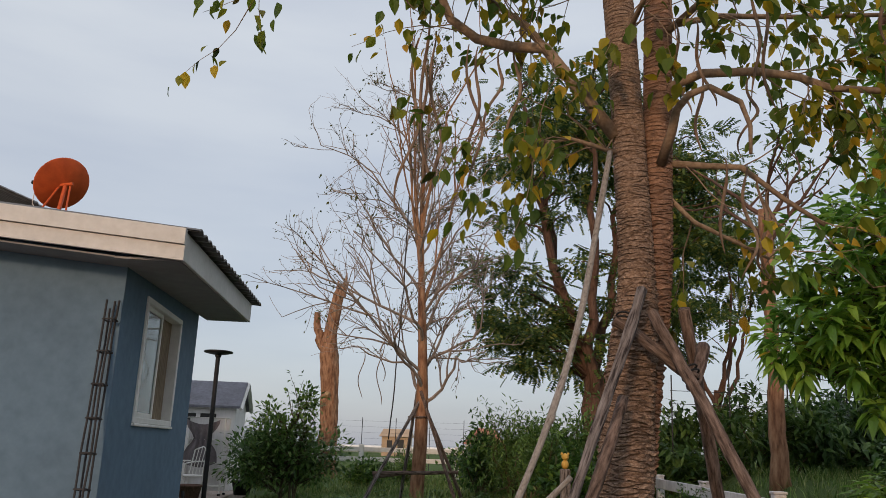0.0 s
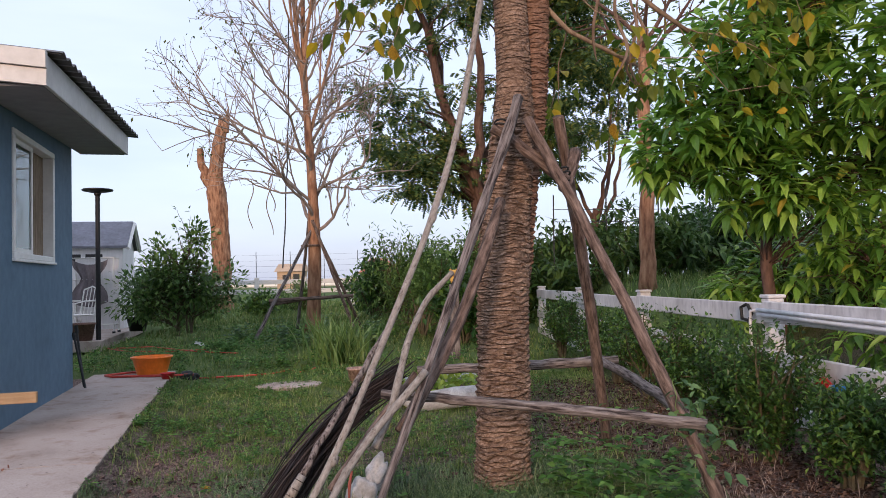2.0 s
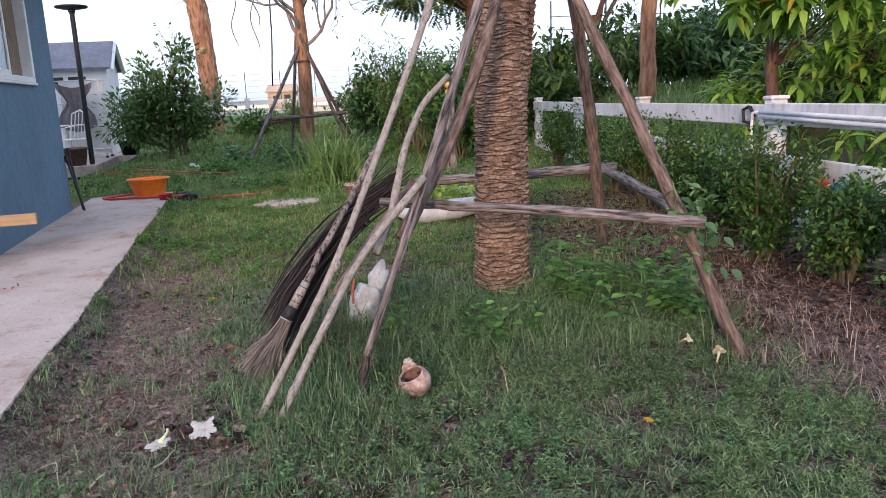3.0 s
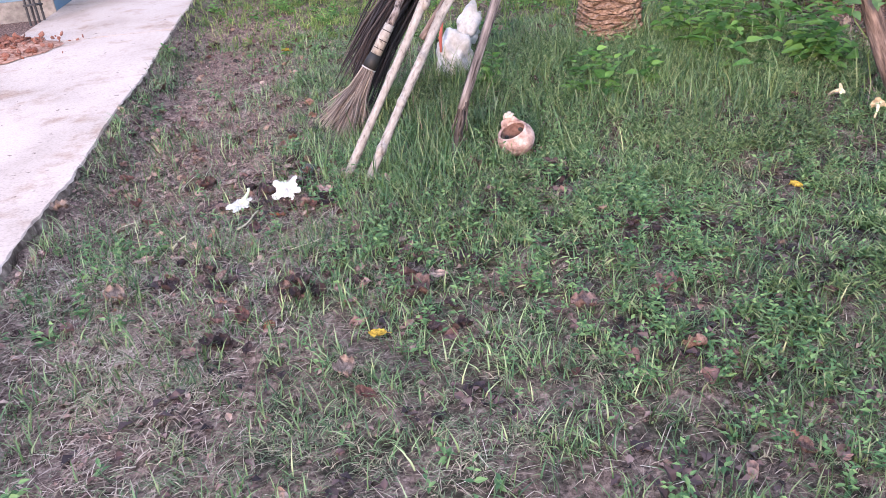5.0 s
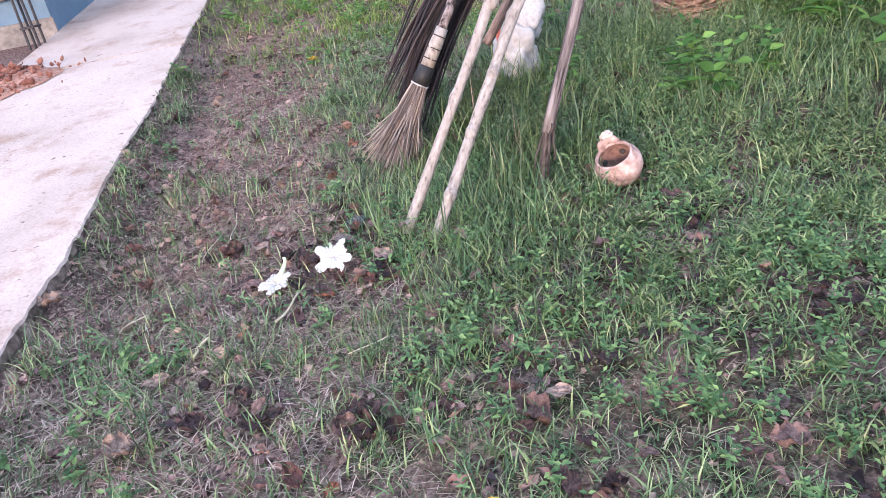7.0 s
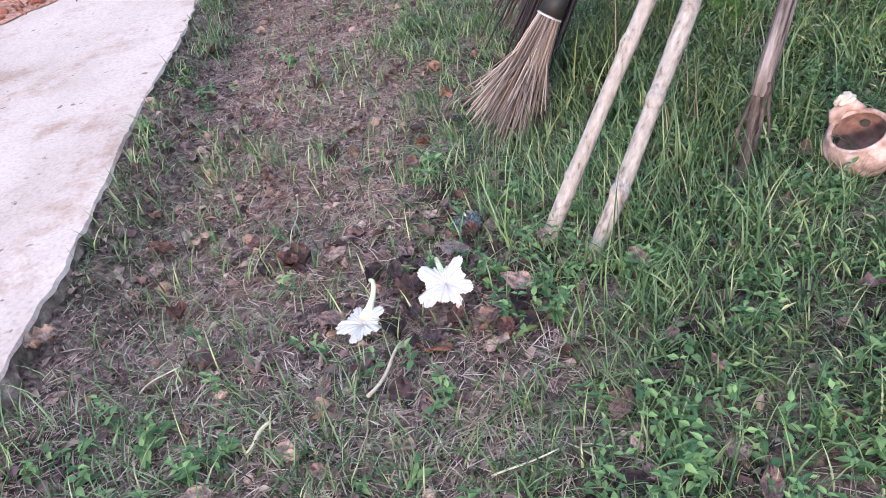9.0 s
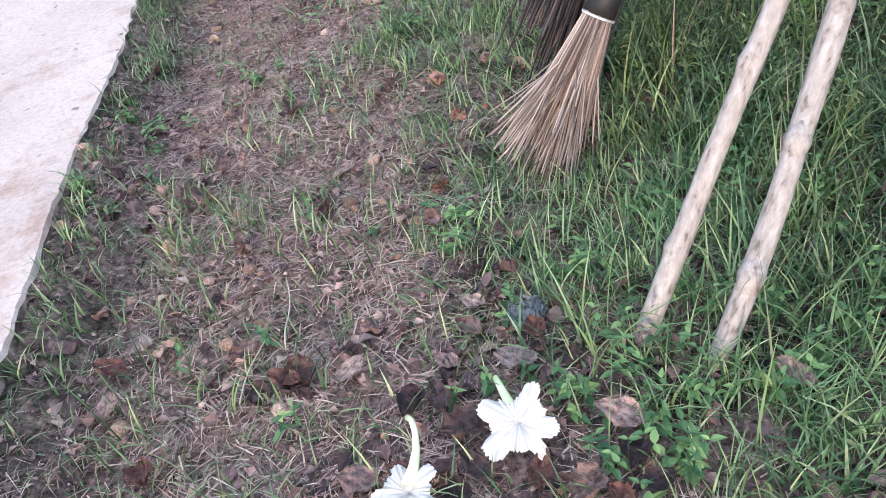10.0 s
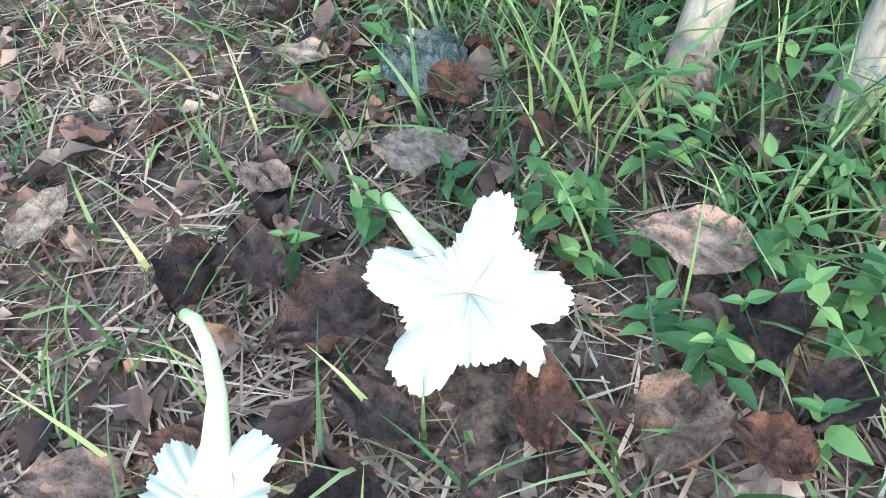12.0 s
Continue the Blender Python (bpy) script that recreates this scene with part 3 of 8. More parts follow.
def dry(x, y):
    """Where the lawn is worn and straw-coloured: along the near end of the bare strip."""
    x, y = np.asarray(x, float), np.asarray(y, float)
    return smooth01((0.80 - x + 0.16 * wob(x, y, 4.0, 6.0)) / 0.5) * smooth01((3.45 - y) / 0.4)


def hole(x, y):
    """Small gaps in the lawn where dark soil and rotting leaves show."""
    x, y = np.asarray(x, float), np.asarray(y, float)
    return 0.85 * smooth01((wob(x, y, 13.0, 2.0) + 0.8 * wob(x, y, 31.0, 5.0) + 0.3 * wob(x, y, 3.1, 4.0) - 0.30) / 0.6) * (1 - tall(x, y)) * smooth01((4.6 - y) / 0.8)


def fine_z(x, y):
    """The ground with its small unevenness, banked a little against the walkway."""
    x, y = np.asarray(x, float), np.asarray(y, float)
    near = np.exp(-((x - 1) / 5) ** 2 - ((y - 4) / 6) ** 2)
    d = slab_side(x, y)
    z = ground_z(x, y) + near * (0.012 * wob(x, y, 4.0) + 0.006 * wob(x, y, 17.0, 1.0) + 0.004 * wob(x, y, 47.0, 3.0)) - 0.012 * bare(x, y)
    return z + 0.057 * np.exp(-(np.maximum(d, 0) / 0.09) ** 2) * (y < 10.5)


# ---- ground ----
def ground():
    def steps(lo, hi, fine_lo, fine_hi, fine):
        mid = np.arange(fine_lo, fine_hi, fine)
        out = [fine_hi]
        while out[-1] < hi:
            out.append(out[-1] + max(fine, (out[-1] - fine_hi) * 0.22 + fine))
        inn = [fine_lo]
        while inn[-1] > lo:
            inn.append(inn[-1] - max(fine, (fine_lo - inn[-1]) * 0.22 + fine))
        return np.concatenate([inn[:0:-1], mid, out])

    xs, ys = steps(-900, 900, -0.5, 2.8, 0.03), steps(-60, 1500, 2.0, 6.0, 0.03)
    X, Y = np.meshgrid(xs, ys)
    Z = fine_z(X, Y)
    Z = np.where(slab_side(X, Y) < -0.03, np.minimum(Z, 0.0), Z)
    nx, ny = len(xs), len(ys)
    idx = np.arange(nx * ny).reshape(ny, nx)
    quads = np.stack([idx[:-1, :-1], idx[:-1, 1:], idx[1:, 1:], idx[1:, :-1]], -1).reshape(-1, 4)
    b = Build()
    b.v, b.f, b.n = [np.stack([X, Y, Z], -1).reshape(-1, 3)], quads.tolist(), nx * ny
    ob = part("ground", b, M_SOIL, smooth=True)
    cover = ob.data.color_attributes.new("cover", "FLOAT_COLOR", "POINT")
    br = np.maximum(bare(X, Y), 0.6 * dry(X, Y)).reshape(-1)
    far = smooth01((Y - 5.5) / 5).reshape(-1) * (1 - br) + 0.06 * (1 - br)
    data = np.stack([1 - 0.55 * br, np.clip(far, 0, 1), br * 0, br * 0 + 1], 1)
    cover.data.foreach_set("color", data.reshape(-1))
    tagged(ob, "brown garden soil, grass cover and dead thatch darkened as in shade", "ground", kind="structure")


ground()

# ---- house ----
HOUSE = pose(0, 0, 0, 0, 0, 9.8)  # local x away from the side wall, local y along it
SIDE, NEAR, FAR, LEFT, TOP = -0.455, 6.77, 9.50, -6.2, 2.55


def house():
    h = thing("house", "small blue-painted rendered house with a grey metal roof", "house", m=HOUSE)
    t = 0.12
    wy0, wy1, wz0, wz1 = 7.40, 8.70, 1.33, 2.35
    ring = [(NEAR, 0.0), (FAR, 0.0), (FAR, TOP), (NEAR, TOP), (wy0, wz0), (wy1, wz0), (wy1, wz1), (wy0, wz1)]
    v = [(x, y, z) for x in (SIDE, SIDE - t) for y, z in ring]
    f = []
    for i in range(4):
        j = (i + 1) % 4
        f += [(i, j, 4 + j, 4 + i), (8 + i, 12 + i, 12 + j, 8 + j), (i, 8 + i, 8 + j, j), (4 + i, 4 + j, 12 + j, 12 + i)]
    b = Build().add(v, f)
    part("wall", b, M_WALL, h, "blue-painted side wall with a window")
    part("wall", Build().box(LEFT, NEAR, 0.0, SIDE - t, NEAR + t, TOP + 0.25), M_WALL, h)
    part("wall", Build().box(LEFT, FAR - t, 0.0, SIDE - t, FAR, TOP), M_WALL, h)
    part("wall", Build().box(LEFT - t, NEAR, 0.0, LEFT, FAR, TOP), M_WALL, h)
    part("plinth", Build().box(LEFT, NEAR - 0.015, 0.0, SIDE + 0.012, NEAR - 0.001, 0.16, 0.004), M_PLINTH, h, "bare cement footing")
    part("floor", Build().box(LEFT, NEAR + t, 0.02, SIDE - t, FAR - t, 0.06), M_CONC, h)
    # roof sheet: ribs run down towards the side eave
    x0, x1, y0, y1 = LEFT - 0.4, 0.115, 6.42, 10.2
    ribs, vs = np.arange(y0, y1, 0.045), []
    for k, y in enumerate(ribs):
        up = (0.0, 0.022, 0.022, 0.0)[k % 4]
        up += 0.032 * (y - 6.4) - 0.07
        vs += [(x1, y, 2.74 + up), (x0, y, 3.30 + up), (x1, y, 2.728 + up), (x0, y, 3.288 + up)]
    fs = []
    for k in range(len(ribs) - 1):
        a, c = 4 * k, 4 * k + 4
        fs += [(a, c, c + 1, a + 1), (a + 2, a + 3, c + 3, c + 2), (a, a + 2, c + 2, c), (a + 1, c + 1, c + 3, a + 3)]
    part("roof", Build().add(vs, fs), M_ROOF, h, "grey corrugated metal roof sheet")
    side = Build().box(0.0, 6.40, 2.44, 0.028, 9.98, 2.65, 0.004)
    side.v[0][:, 2] += 0.032 * (side.v[0][:, 1] - 6.4)
    part("fascia", side, M_CREAM, h, "painted side fascia board")
    # the two-step front fascia follows the roof's fall
    b = Build()
    for lo, hi, depth in ((-0.005, 0.105, 0.03), (0.11, 0.225, 0.055)):
        p = []
        for y in (6.40 - depth, 6.40):
            for x, rise in ((LEFT - 0.4, 0.52), (0.03, 0.0)):
                p += [(x, y, 2.44 + lo + rise), (x, y, 2.44 + hi + rise)]
        b.add(p, [(0, 2, 3, 1), (4, 5, 7, 6), (1, 3, 7, 5), (0, 4, 6, 2), (2, 6, 7, 3), (0, 1, 5, 4)])
    part("fascia", b, M_CREAM, h, "cream two-step front fascia board")
    b = Build().box(SIDE + 0.001, 6.43, 2.437, -0.002, 9.96, 2.452)
    b.v[0][:, 2] += 0.032 * (b.v[0][:, 1] - 6.4)
    b.add([(LEFT - 0.4, 6.43, 2.96), (SIDE, 6.43, 2.445), (SIDE, NEAR - 0.001, 2.445), (LEFT - 0.4, NEAR - 0.001, 2.96), (LEFT - 0.4, 6.43, 2.972), (SIDE, 6.43, 2.457), (SIDE, NEAR - 0.001, 2.457), (LEFT - 0.4, NEAR - 0.001, 2.972)],
          [(0, 3, 2, 1), (4, 5, 6, 7), (0, 1, 5, 4), (1, 2, 6, 5), (2, 3, 7, 6), (3, 0, 4, 7)])
    part("soffit", b, M_SOFFIT, h, "grey soffit board under the eave")
    # sliding window, its far half open
    return h, (wy0, wy1, wz0, wz1)


def house_window(h, wy0, wy1, wz0, wz1):
    """White sliding window in the side wall: the frame carries two sashes and panes."""
    x0, x1 = SIDE - 0.082, SIDE + 0.018
    b, r = Build(), 0.05
    b.box(x0, wy0, wz0, x1, wy1, wz0 + r, 0.006).box(x0, wy0, wz1 - r, x1, wy1, wz1, 0.006)
    b.box(x0, wy0, wz0 + r, x1, wy0 + r, wz1 - r, 0.006).box(x0, wy1 - r, wz0 + r, x1, wy1, wz1 - r, 0.006)
    w = part("window", b, M_WHITE, h, "white-framed sliding window standing half open")
    mid = (wy0 + wy1) / 2
    for k, (a, c, x) in enumerate(((wy0 + r, mid + 0.03, SIDE - 0.03), (wy0 + 0.16, mid + 0.10, SIDE - 0.065))):
        s, q, e = Build(), 0.042, (wz0 + r, wz1 - r)
        s.box(x - 0.014, a, e[0], x + 0.014, a + q, e[1], 0.004).box(x - 0.014, c - q, e[0], x + 0.014, c, e[1], 0.004)
        s.box(x - 0.014, a + q, e[0], x + 0.014, c - q, e[0] + q, 0.004).box(x - 0.014, a + q, e[1] - q, x + 0.014, c - q, e[1], 0.004)
        part("sash", s, M_WHITE, w)
        pane = part("pane", Build().box(x - 0.003, a + q, e[0] + q, x + 0.003, c - q, e[1] - q), M_GLASS, w, "pale reflecting glass pane")
        pane.visible_shadow = False
    part("sill", Build().box(SIDE, wy0 - 0.01, wz0 - 0.022, SIDE + 0.03, wy1 + 0.01, wz0, 0.004), M_WHITE, w)
    v = []
    ys = np.linspace(mid + 0.24, wy1 - 0.03, 40)
    for z in (wz0 + 0.03, wz1 - 0.03):
        for i, y in enumerate(ys):
            v.append((SIDE - 0.085 + 0.014 * math.sin(i * 1.1), y, z))
    part("curtain", Build().add(v, [(i, i + 1, 41 + i, 40 + i) for i in range(39)]), M_CURTAIN, w, "beige hanging curtain in folds", True)


the_house, opening = house()
house_window(the_house, *opening)


def upper_roof():
    """The higher roof of the house behind, of which a corner shows."""
    h = thing("house", "neighbouring house with a higher grey metal roof", "house", m=pose(-5.45, 10.9, 0, 0, 0, 9.8))
    b, vs, fs = Build(), [], []
    for k, y in enumerate(np.arange(0.0, 4.0, 0.05)):
        up = (0.0, 0.025, 0.025, 0.0)[k % 4]
        vs += [(0.25, y, 4.33 + up), (-5.5, y, 6.6 + up), (0.25, y, 4.31 + up), (-5.5, y, 6.58 + up)]
    for k in range(79):
        a, c = 4 * k, 4 * k + 4
        fs += [(a, c, c + 1, a + 1), (a + 2, a + 3, c + 3, c + 2), (a, a + 2, c + 2, c), (a + 1, c + 1, c + 3, a + 3)]
    part("roof", b.add(vs, fs), M_ROOF, h, "grey corrugated metal roof")
    part("wall", Build().box(-5.5, 0.3, 0.0, -0.1, 3.7, 4.3), M_CREAM, h, "cream gable wall")


upper_roof()


def dish():
    d = thing("satellite_dish", "orange satellite dish standing on the house roof", "satellite dish", m=pose(-3.93, 9.45, 4.07, 0, 0, 0))
    back = unit((0.72, -0.45, -0.50))
    face = look((0, 0, 0), tuple(-back)) @ pose(0, 0, 0, 180, 0, 0)
    prof = [(0.0, 0.0)] + [(0.312 * t, 0.06 * t * t) for t in np.linspace(0.1, 1, 9)] + [(0.319, 0.055), (0.307, 0.05)]
    prof += [(0.307 * t, 0.06 * t * t - 0.012) for t in np.linspace(0.95, 0.0, 8)]
    part("reflector", Build().lathe(prof, 48), M_DISH, d, "orange painted round reflector seen from behind", True, face)
    hub = back * 0.05
    low = np.array([0.05, -0.10, -0.34])
    part("bracket", Build().tube(line(hub + np.array([-0.08, 0, 0.01]), hub + np.array([0.09, 0, 0.03]), 4), 0.022, 8), M_DISH, d)
    part("mast", Build().tube([hub, low, (0.05, -0.06, -1.10)], 0.024, 8), M_DISH, d)
    for s in (-0.12, 0.10):
        part("strut", Build().tube([hub + np.array([s * 0.6, 0, 0.0]), (0.02 + s * 1.4, -0.14, -0.36)], 0.012, 6), M_DISH, d)
    part("receiver", Build().tube([(-0.33, 0.03, 0.02), (-0.37, 0.02, 0.03), (-0.40, 0.0, 0.035)], [0.022, 0.028, 0.02], 10), M_BLACK, d, "small dark receiver head")
    part("cable", Build().tube(wave(line((-0.33, 0.02, 0.03), (-0.28, 0.1, -0.45), 7, (-0.06, 0, 0.0)), 0.008, 3), 0.006, 5), M_WHITE, d)


dish()


def rebar_cage():
    c = thing("rebar_cage", "rusty steel reinforcement cage leaning against the house", "rebar cage")
    foot, top = np.array([-1.57, 6.28, 0.05]), np.array([-1.64, 6.52, 2.14])
    ax = unit(top - foot)
    sx = unit(np.cross(ax, (0, 1, 0)))
    sy = np.cross(sx, ax)
    for i in (-1, 1):
        for j in (-1, 1):
            o = sx * 0.031 * i + sy * 0.031 * j
            part("bar", Build().tube(wave(line(foot + o, top + o + ax * rng.uniform(-0.03, 0.06), 9), 0.004, i * 3 + j + 9), 0.0085, 6), M_STEEL, c)
    for k in range(9):
        p = foot + ax * (0.12 + 0.235 * k)
        q = [p + sx * 0.038 * i + sy * 0.038 * j for i, j in ((-1, -1), (1, -1), (1, 1), (-1, 1), (-1, -1))]
        part("stirrup", Build().tube(q, 0.007, 5), M_STEEL, c)


rebar_cage()


def walkway():
    w = part("walkway", Build().box(-1.4, -1.0, -0.12, 0.436, 10.62, 0.03), M_SOIL, None, m=HOUSE)
    tagged(w, "pale trowelled concrete walkway along the blue house", "walkway", kind="structure")
    edges = [-1.0, 2.1, 5.72, 10.62]
    for k, (a, c) in enumerate(zip(edges, edges[1:])):
        bm = bmesh.new()
        bmesh.ops.create_grid(bm, x_segments=8, y_segments=300, size=0.5)
        x0, x1 = (SIDE + 0.002 if c > NEAR else -1.40), 0.45
        for v in bm.verts:
            u, t = v.co.x + 0.5, v.co.y + 0.5
            yy = a + (c - a) * t
            edge = 0.012 * noise.noise(Vector((1.1, yy * 1.6, 0.3))) + 0.009 * noise.noise(Vector((2.3, yy * 7, 0.9))) + 0.006 * noise.noise(Vector((5.2, yy * 31, 0.9))) - 0.022 * float(smooth01((3.75 - yy) / 0.6)) if u > 0.99 else 0.0
            v.co = Vector((x0 + (x1 - x0) * u + edge, a + 0.011 + (c - a - 0.022) * t, 0.072 + 0.004 * noise.noise(Vector((u * 3, t * 3, k)))))
        rim = [e for e in bm.edges if e.is_boundary]
        for drop, rough in ((0.066, 0.004), (0.045, 0.016), (0.02, 0.020), (-0.02, 0.012)):
            out = bmesh.ops.extrude_edge_only(bm, edges=rim)["geom"]
            for v in out:
                if isinstance(v, bmesh.types.BMVert):
                    v.co.z = drop + (0.008 * noise.noise(v.co * 19) if drop > 0.03 else 0.0)
                    if v.co.x > 0.3:
                        v.co.x += 0.003 + rough * noise.noise(Vector((drop * 60, v.co.y * 17, k)))
                elif isinstance(v, bmesh.types.BMFace):
                    v.material_index = 1 if drop < 0.06 else 0
            rim = [e for e in out if isinstance(e, bmesh.types.BMEdge) and all(abs(v.co.z - drop) < 0.012 for v in e.verts)]
            rim = [e for e in rim if e.is_boundary]
        me = bpy.data.meshes.new("slab")
        me.materials.append(M_CONC)
        me.materials.append(M_MOSS)
        bm.to_mesh(me)
        bm.free()
        part("slab", me, M_CONC, w)


walkway()


def post_lamp():
    x, y = -3.62, 14.35
    z = float(ground_z(x, y))
    p = thing("garden_lamp", "black solar post lamp with a flat disc head", "lamp", m=pose(x, y, z))
    part("foot", Build().lathe([(0.0, 0.02), (0.09, 0.02), (0.09, 0.0), (0.0, 0.0)], 16), M_BLACK, p)
    part("pole", Build().tube([(0, 0, 0), (0, 0, 0.8), (0, 0, 2.46)], [0.042, 0.040, 0.038], 12), M_BLACK, p)
    part("neck", Build().lathe([(0.04, 2.44), (0.055, 2.47), (0.055, 2.50), (0.03, 2.51)], 14), M_BLACK, p)
    part("head", Build().lathe([(0.0, 2.49), (0.10, 2.495), (0.24, 2.525), (0.25, 2.545), (0.235, 2.555), (0.0, 2.56)], 32), M_BLACK, p, "flat black disc with a lamp ring", True)


post_lamp()


def shed():
    s = thing("garden_shed", "pale plastic garden shed with a slate-grey gabled roof", "shed", m=pose(-4.92, 17.6, 0.2, 0, 0, 9.8))
    # local: ridge along x, gable at +x
    part("wall", Build().box(-1.2, 0, 0, 0.62, 0.05, 1.75), M_SHED, s)
    part("wall", Build().box(-1.2, 1.5, 0, 0.62, 1.55, 1.75), M_SHED, s)
    part("gable_wall", Build().box(0.57, 0.05, 0, 0.62, 1.5, 1.75).add([(0.57, 0.0, 1.75), (0.57, 1.55, 1.75), (0.57, 0.775, 2.2), (0.62, 0.0, 1.75), (0.62, 1.55, 1.75), (0.62, 0.775, 2.2)], [(0, 1, 2), (3, 5, 4), (0, 2, 5, 3), (1, 4, 5, 2), (0, 3, 4, 1)]), M_SHED, s, "gable wall with a white pediment")
    for sy in (0, 1):
        e, r = (-0.12, 0.775) if sy == 0 else (1.67, 0.775)
        v = [(-1.3, e, 1.70), (0.72, e, 1.70), (0.72, r, 2.27), (-1.3, r, 2.27)]
        part("roof", Build().add(v + [(a, c, z + 0.05) for a, c, z in v], [(0, 1, 2, 3), (7, 6, 5, 4), (0, 4, 5, 1), (1, 5, 6, 2), (2, 6, 7, 3), (3, 7, 4, 0)]), M_SHEDROOF, s, "slate-grey shed roof slope")
    for a, c in (((-0.12, 1.69), (0.775, 2.27)), ((1.67, 1.69), (0.775, 2.27))):
        part("barge_board", Build().tube([(0.735, a[0], a[1]), (0.735, c[0], c[1])], 0.045, 4), M_WHITE, s)
    part("pediment_board", Build().box(0.622, 0.35, 1.86, 0.64, 1.2, 1.9).box(0.622, 0.75, 1.9, 0.64, 0.8, 2.2), M_WHITE, s)
    for k in range(3):
        part("vent_window", Build().box(-0.95 + 0.42 * k, -0.012, 1.42, -0.62 + 0.42 * k, 0.0, 1.58, 0.004), M_DARK, s, "dark narrow vent window")


shed()


def garden_shelf():
    s = thing("wire_shelf", "white metal shelf frame hung with a grey cloth", "shelf", m=pose(-4.75, 16.05, 0.2, 0, 0, 6))
    w, d, h = 0.78, 0.42, 1.46
    for x in (0, w):
        for y in (0, d):
            part("post", Build().tube([(x, y, 0.05), (x, y, h)], 0.014, 8), M_WHITE, s)
            part("caster", Build().lathe([(0.0, 0.05), (0.03, 0.05), (0.03, 0.0), (0.0, 0.0)], 10, (x, y, 0)), M_BLACK, s)
    for z in (0.18, 0.62, 1.04, h - 0.01):
        b = Build()
        for y in np.linspace(0, d, 6):
            b.tube([(0, y, z), (w, y, z)], 0.006, 5)
        for x in (0, w):
            b.tube([(x, 0, z), (x, d, z)], 0.010, 5)
        part("wire_shelf_board", b, M_WHITE, s)
    v, nx, nz = [], 26, 10
    for j in range(nz):
        for i in range(nx):
            u, t = i / (nx - 1), j / (nz - 1)
            pinch = 1 - 0.55 * math.exp(-((t - 0.45) / 0.22) ** 2)
            v.append((0.36 + (u - 0.5) * 0.66 * pinch, -0.03 + 0.03 * math.sin(u * 22), 1.42 - 0.8 * t - 0.1 * math.sin(u * 3.1)))
    part("hanging_cloth", Build().add(v, [(j * nx + i, j * nx + i + 1, (j + 1) * nx + i + 1, (j + 1) * nx + i) for j in range(nz - 1) for i in range(nx - 1)]), M_CLOTH, s, "grey cloth tied at its middle", True)
    v = [(x, d + 0.02, z) for z in (0.1, 1.45) for x in np.linspace(0, w, 16)]
    part("backing", Build().add(v, [(i, i + 1, 17 + i, 16 + i) for i in range(15)]), M_SHED, s)


garden_shelf()


def garden_chair():
    c = thing("garden_chair", "white tubular metal garden armchair", "chair", m=pose(-4.35, 15.35, 0.19, 0, 0, -35))
    part("seat", Build().box(-0.22, -0.22, 0.40, 0.22, 0.22, 0.425, 0.01), M_WHITE, c)
    for s in (-1, 1):
        arc = [(s * 0.23, -0.24, 0.0), (s * 0.23, -0.23, 0.42), (s * 0.24, -0.2, 0.62), (s * 0.24, 0.0, 0.66), (s * 0.22, 0.22, 0.66)]
        part("arm", Build().tube(arc, 0.013, 7), M_WHITE, c)
        part("leg", Build().tube([(s * 0.21, 0.25, 0.0), (s * 0.21, 0.2, 0.42)], 0.013, 7), M_WHITE, c)
        part("leg", Build().tube([(s * 0.20, 0.2, 0.42), (s * 0.19, 0.28, 0.86)], 0.013, 7), M_WHITE, c)
    part("backrest", Build().tube([(-0.19, 0.28, 0.86), (0, 0.32, 0.92), (0.19, 0.28, 0.86)], 0.013, 7), M_WHITE, c)
    for x in (-0.1, 0, 0.1):
        part("back_slat", Build().tube([(x, 0.2, 0.42), (x, 0.30, 0.9)], 0.008, 6), M_WHITE, c)


garden_chair()


def pad():
    p = part("patio_slab", Build().box(-1.6, -2.2, -0.15, 0.35, 3.5, 0.03, 0.01), M_CONC, None, m=pose(-4.2, 16.2, 0.185, 0, 0, 9.8))
    tagged(p, "pale concrete patio slab beside the shed", "patio", kind="structure")


pad()


def planter(x, y, r, h, mat, label, leaf, leaves=60, spread=0.35, seed=1):
    z = float(ground_z(x, y)) + (0.03 if y > 13.5 else 0)
    p = thing("plant_pot", label, "plant pot", m=pose(x, y, z))
    part("pot", Build().lathe([(0.0, 0.0), (r * 0.72, 0.0), (r * 0.98, h * 0.9), (r * 1.06, h * 0.9), (r * 1.06, h), (r * 0.93, h), (r * 0.9, h * 0.85), (0.0, h * 0.82)], 22), mat, p, "", True)
    if leaves:
        g = np.random.default_rng(seed)
        pos = g.normal(0, 1, (leaves, 3)) * np.array([spread * 0.4, spread * 0.4, spread * 0.4]) + np.array([0, 0, h + spread * 0.75])
        pos[:, 2] = np.maximum(pos[:, 2], h)
        part("stems", Build().tube([(0, 0, h * 0.8), (0.02, 0, h + spread * 0.5), (0.0, 0.02, h + spread)], 0.012, 5), M_LIMB, p)
        part("foliage", Build().many(*LEAF_SMALL, poses(pos, g.normal(0, 1, (leaves, 3)), g.uniform(0.07, 0.13, leaves))), leaf, p)


planter(-3.83, 14.25, 0.19, 0.30, M_CLAYDARK, "brown clay plant pot beside the lamp", M_LEAF_E, 0)
planter(-3.62, 16.4, 0.20, 0.26, M_RUBBER, "black plastic pot holding a small green shrub", M_LEAF_E, 130, 0.42, 5)


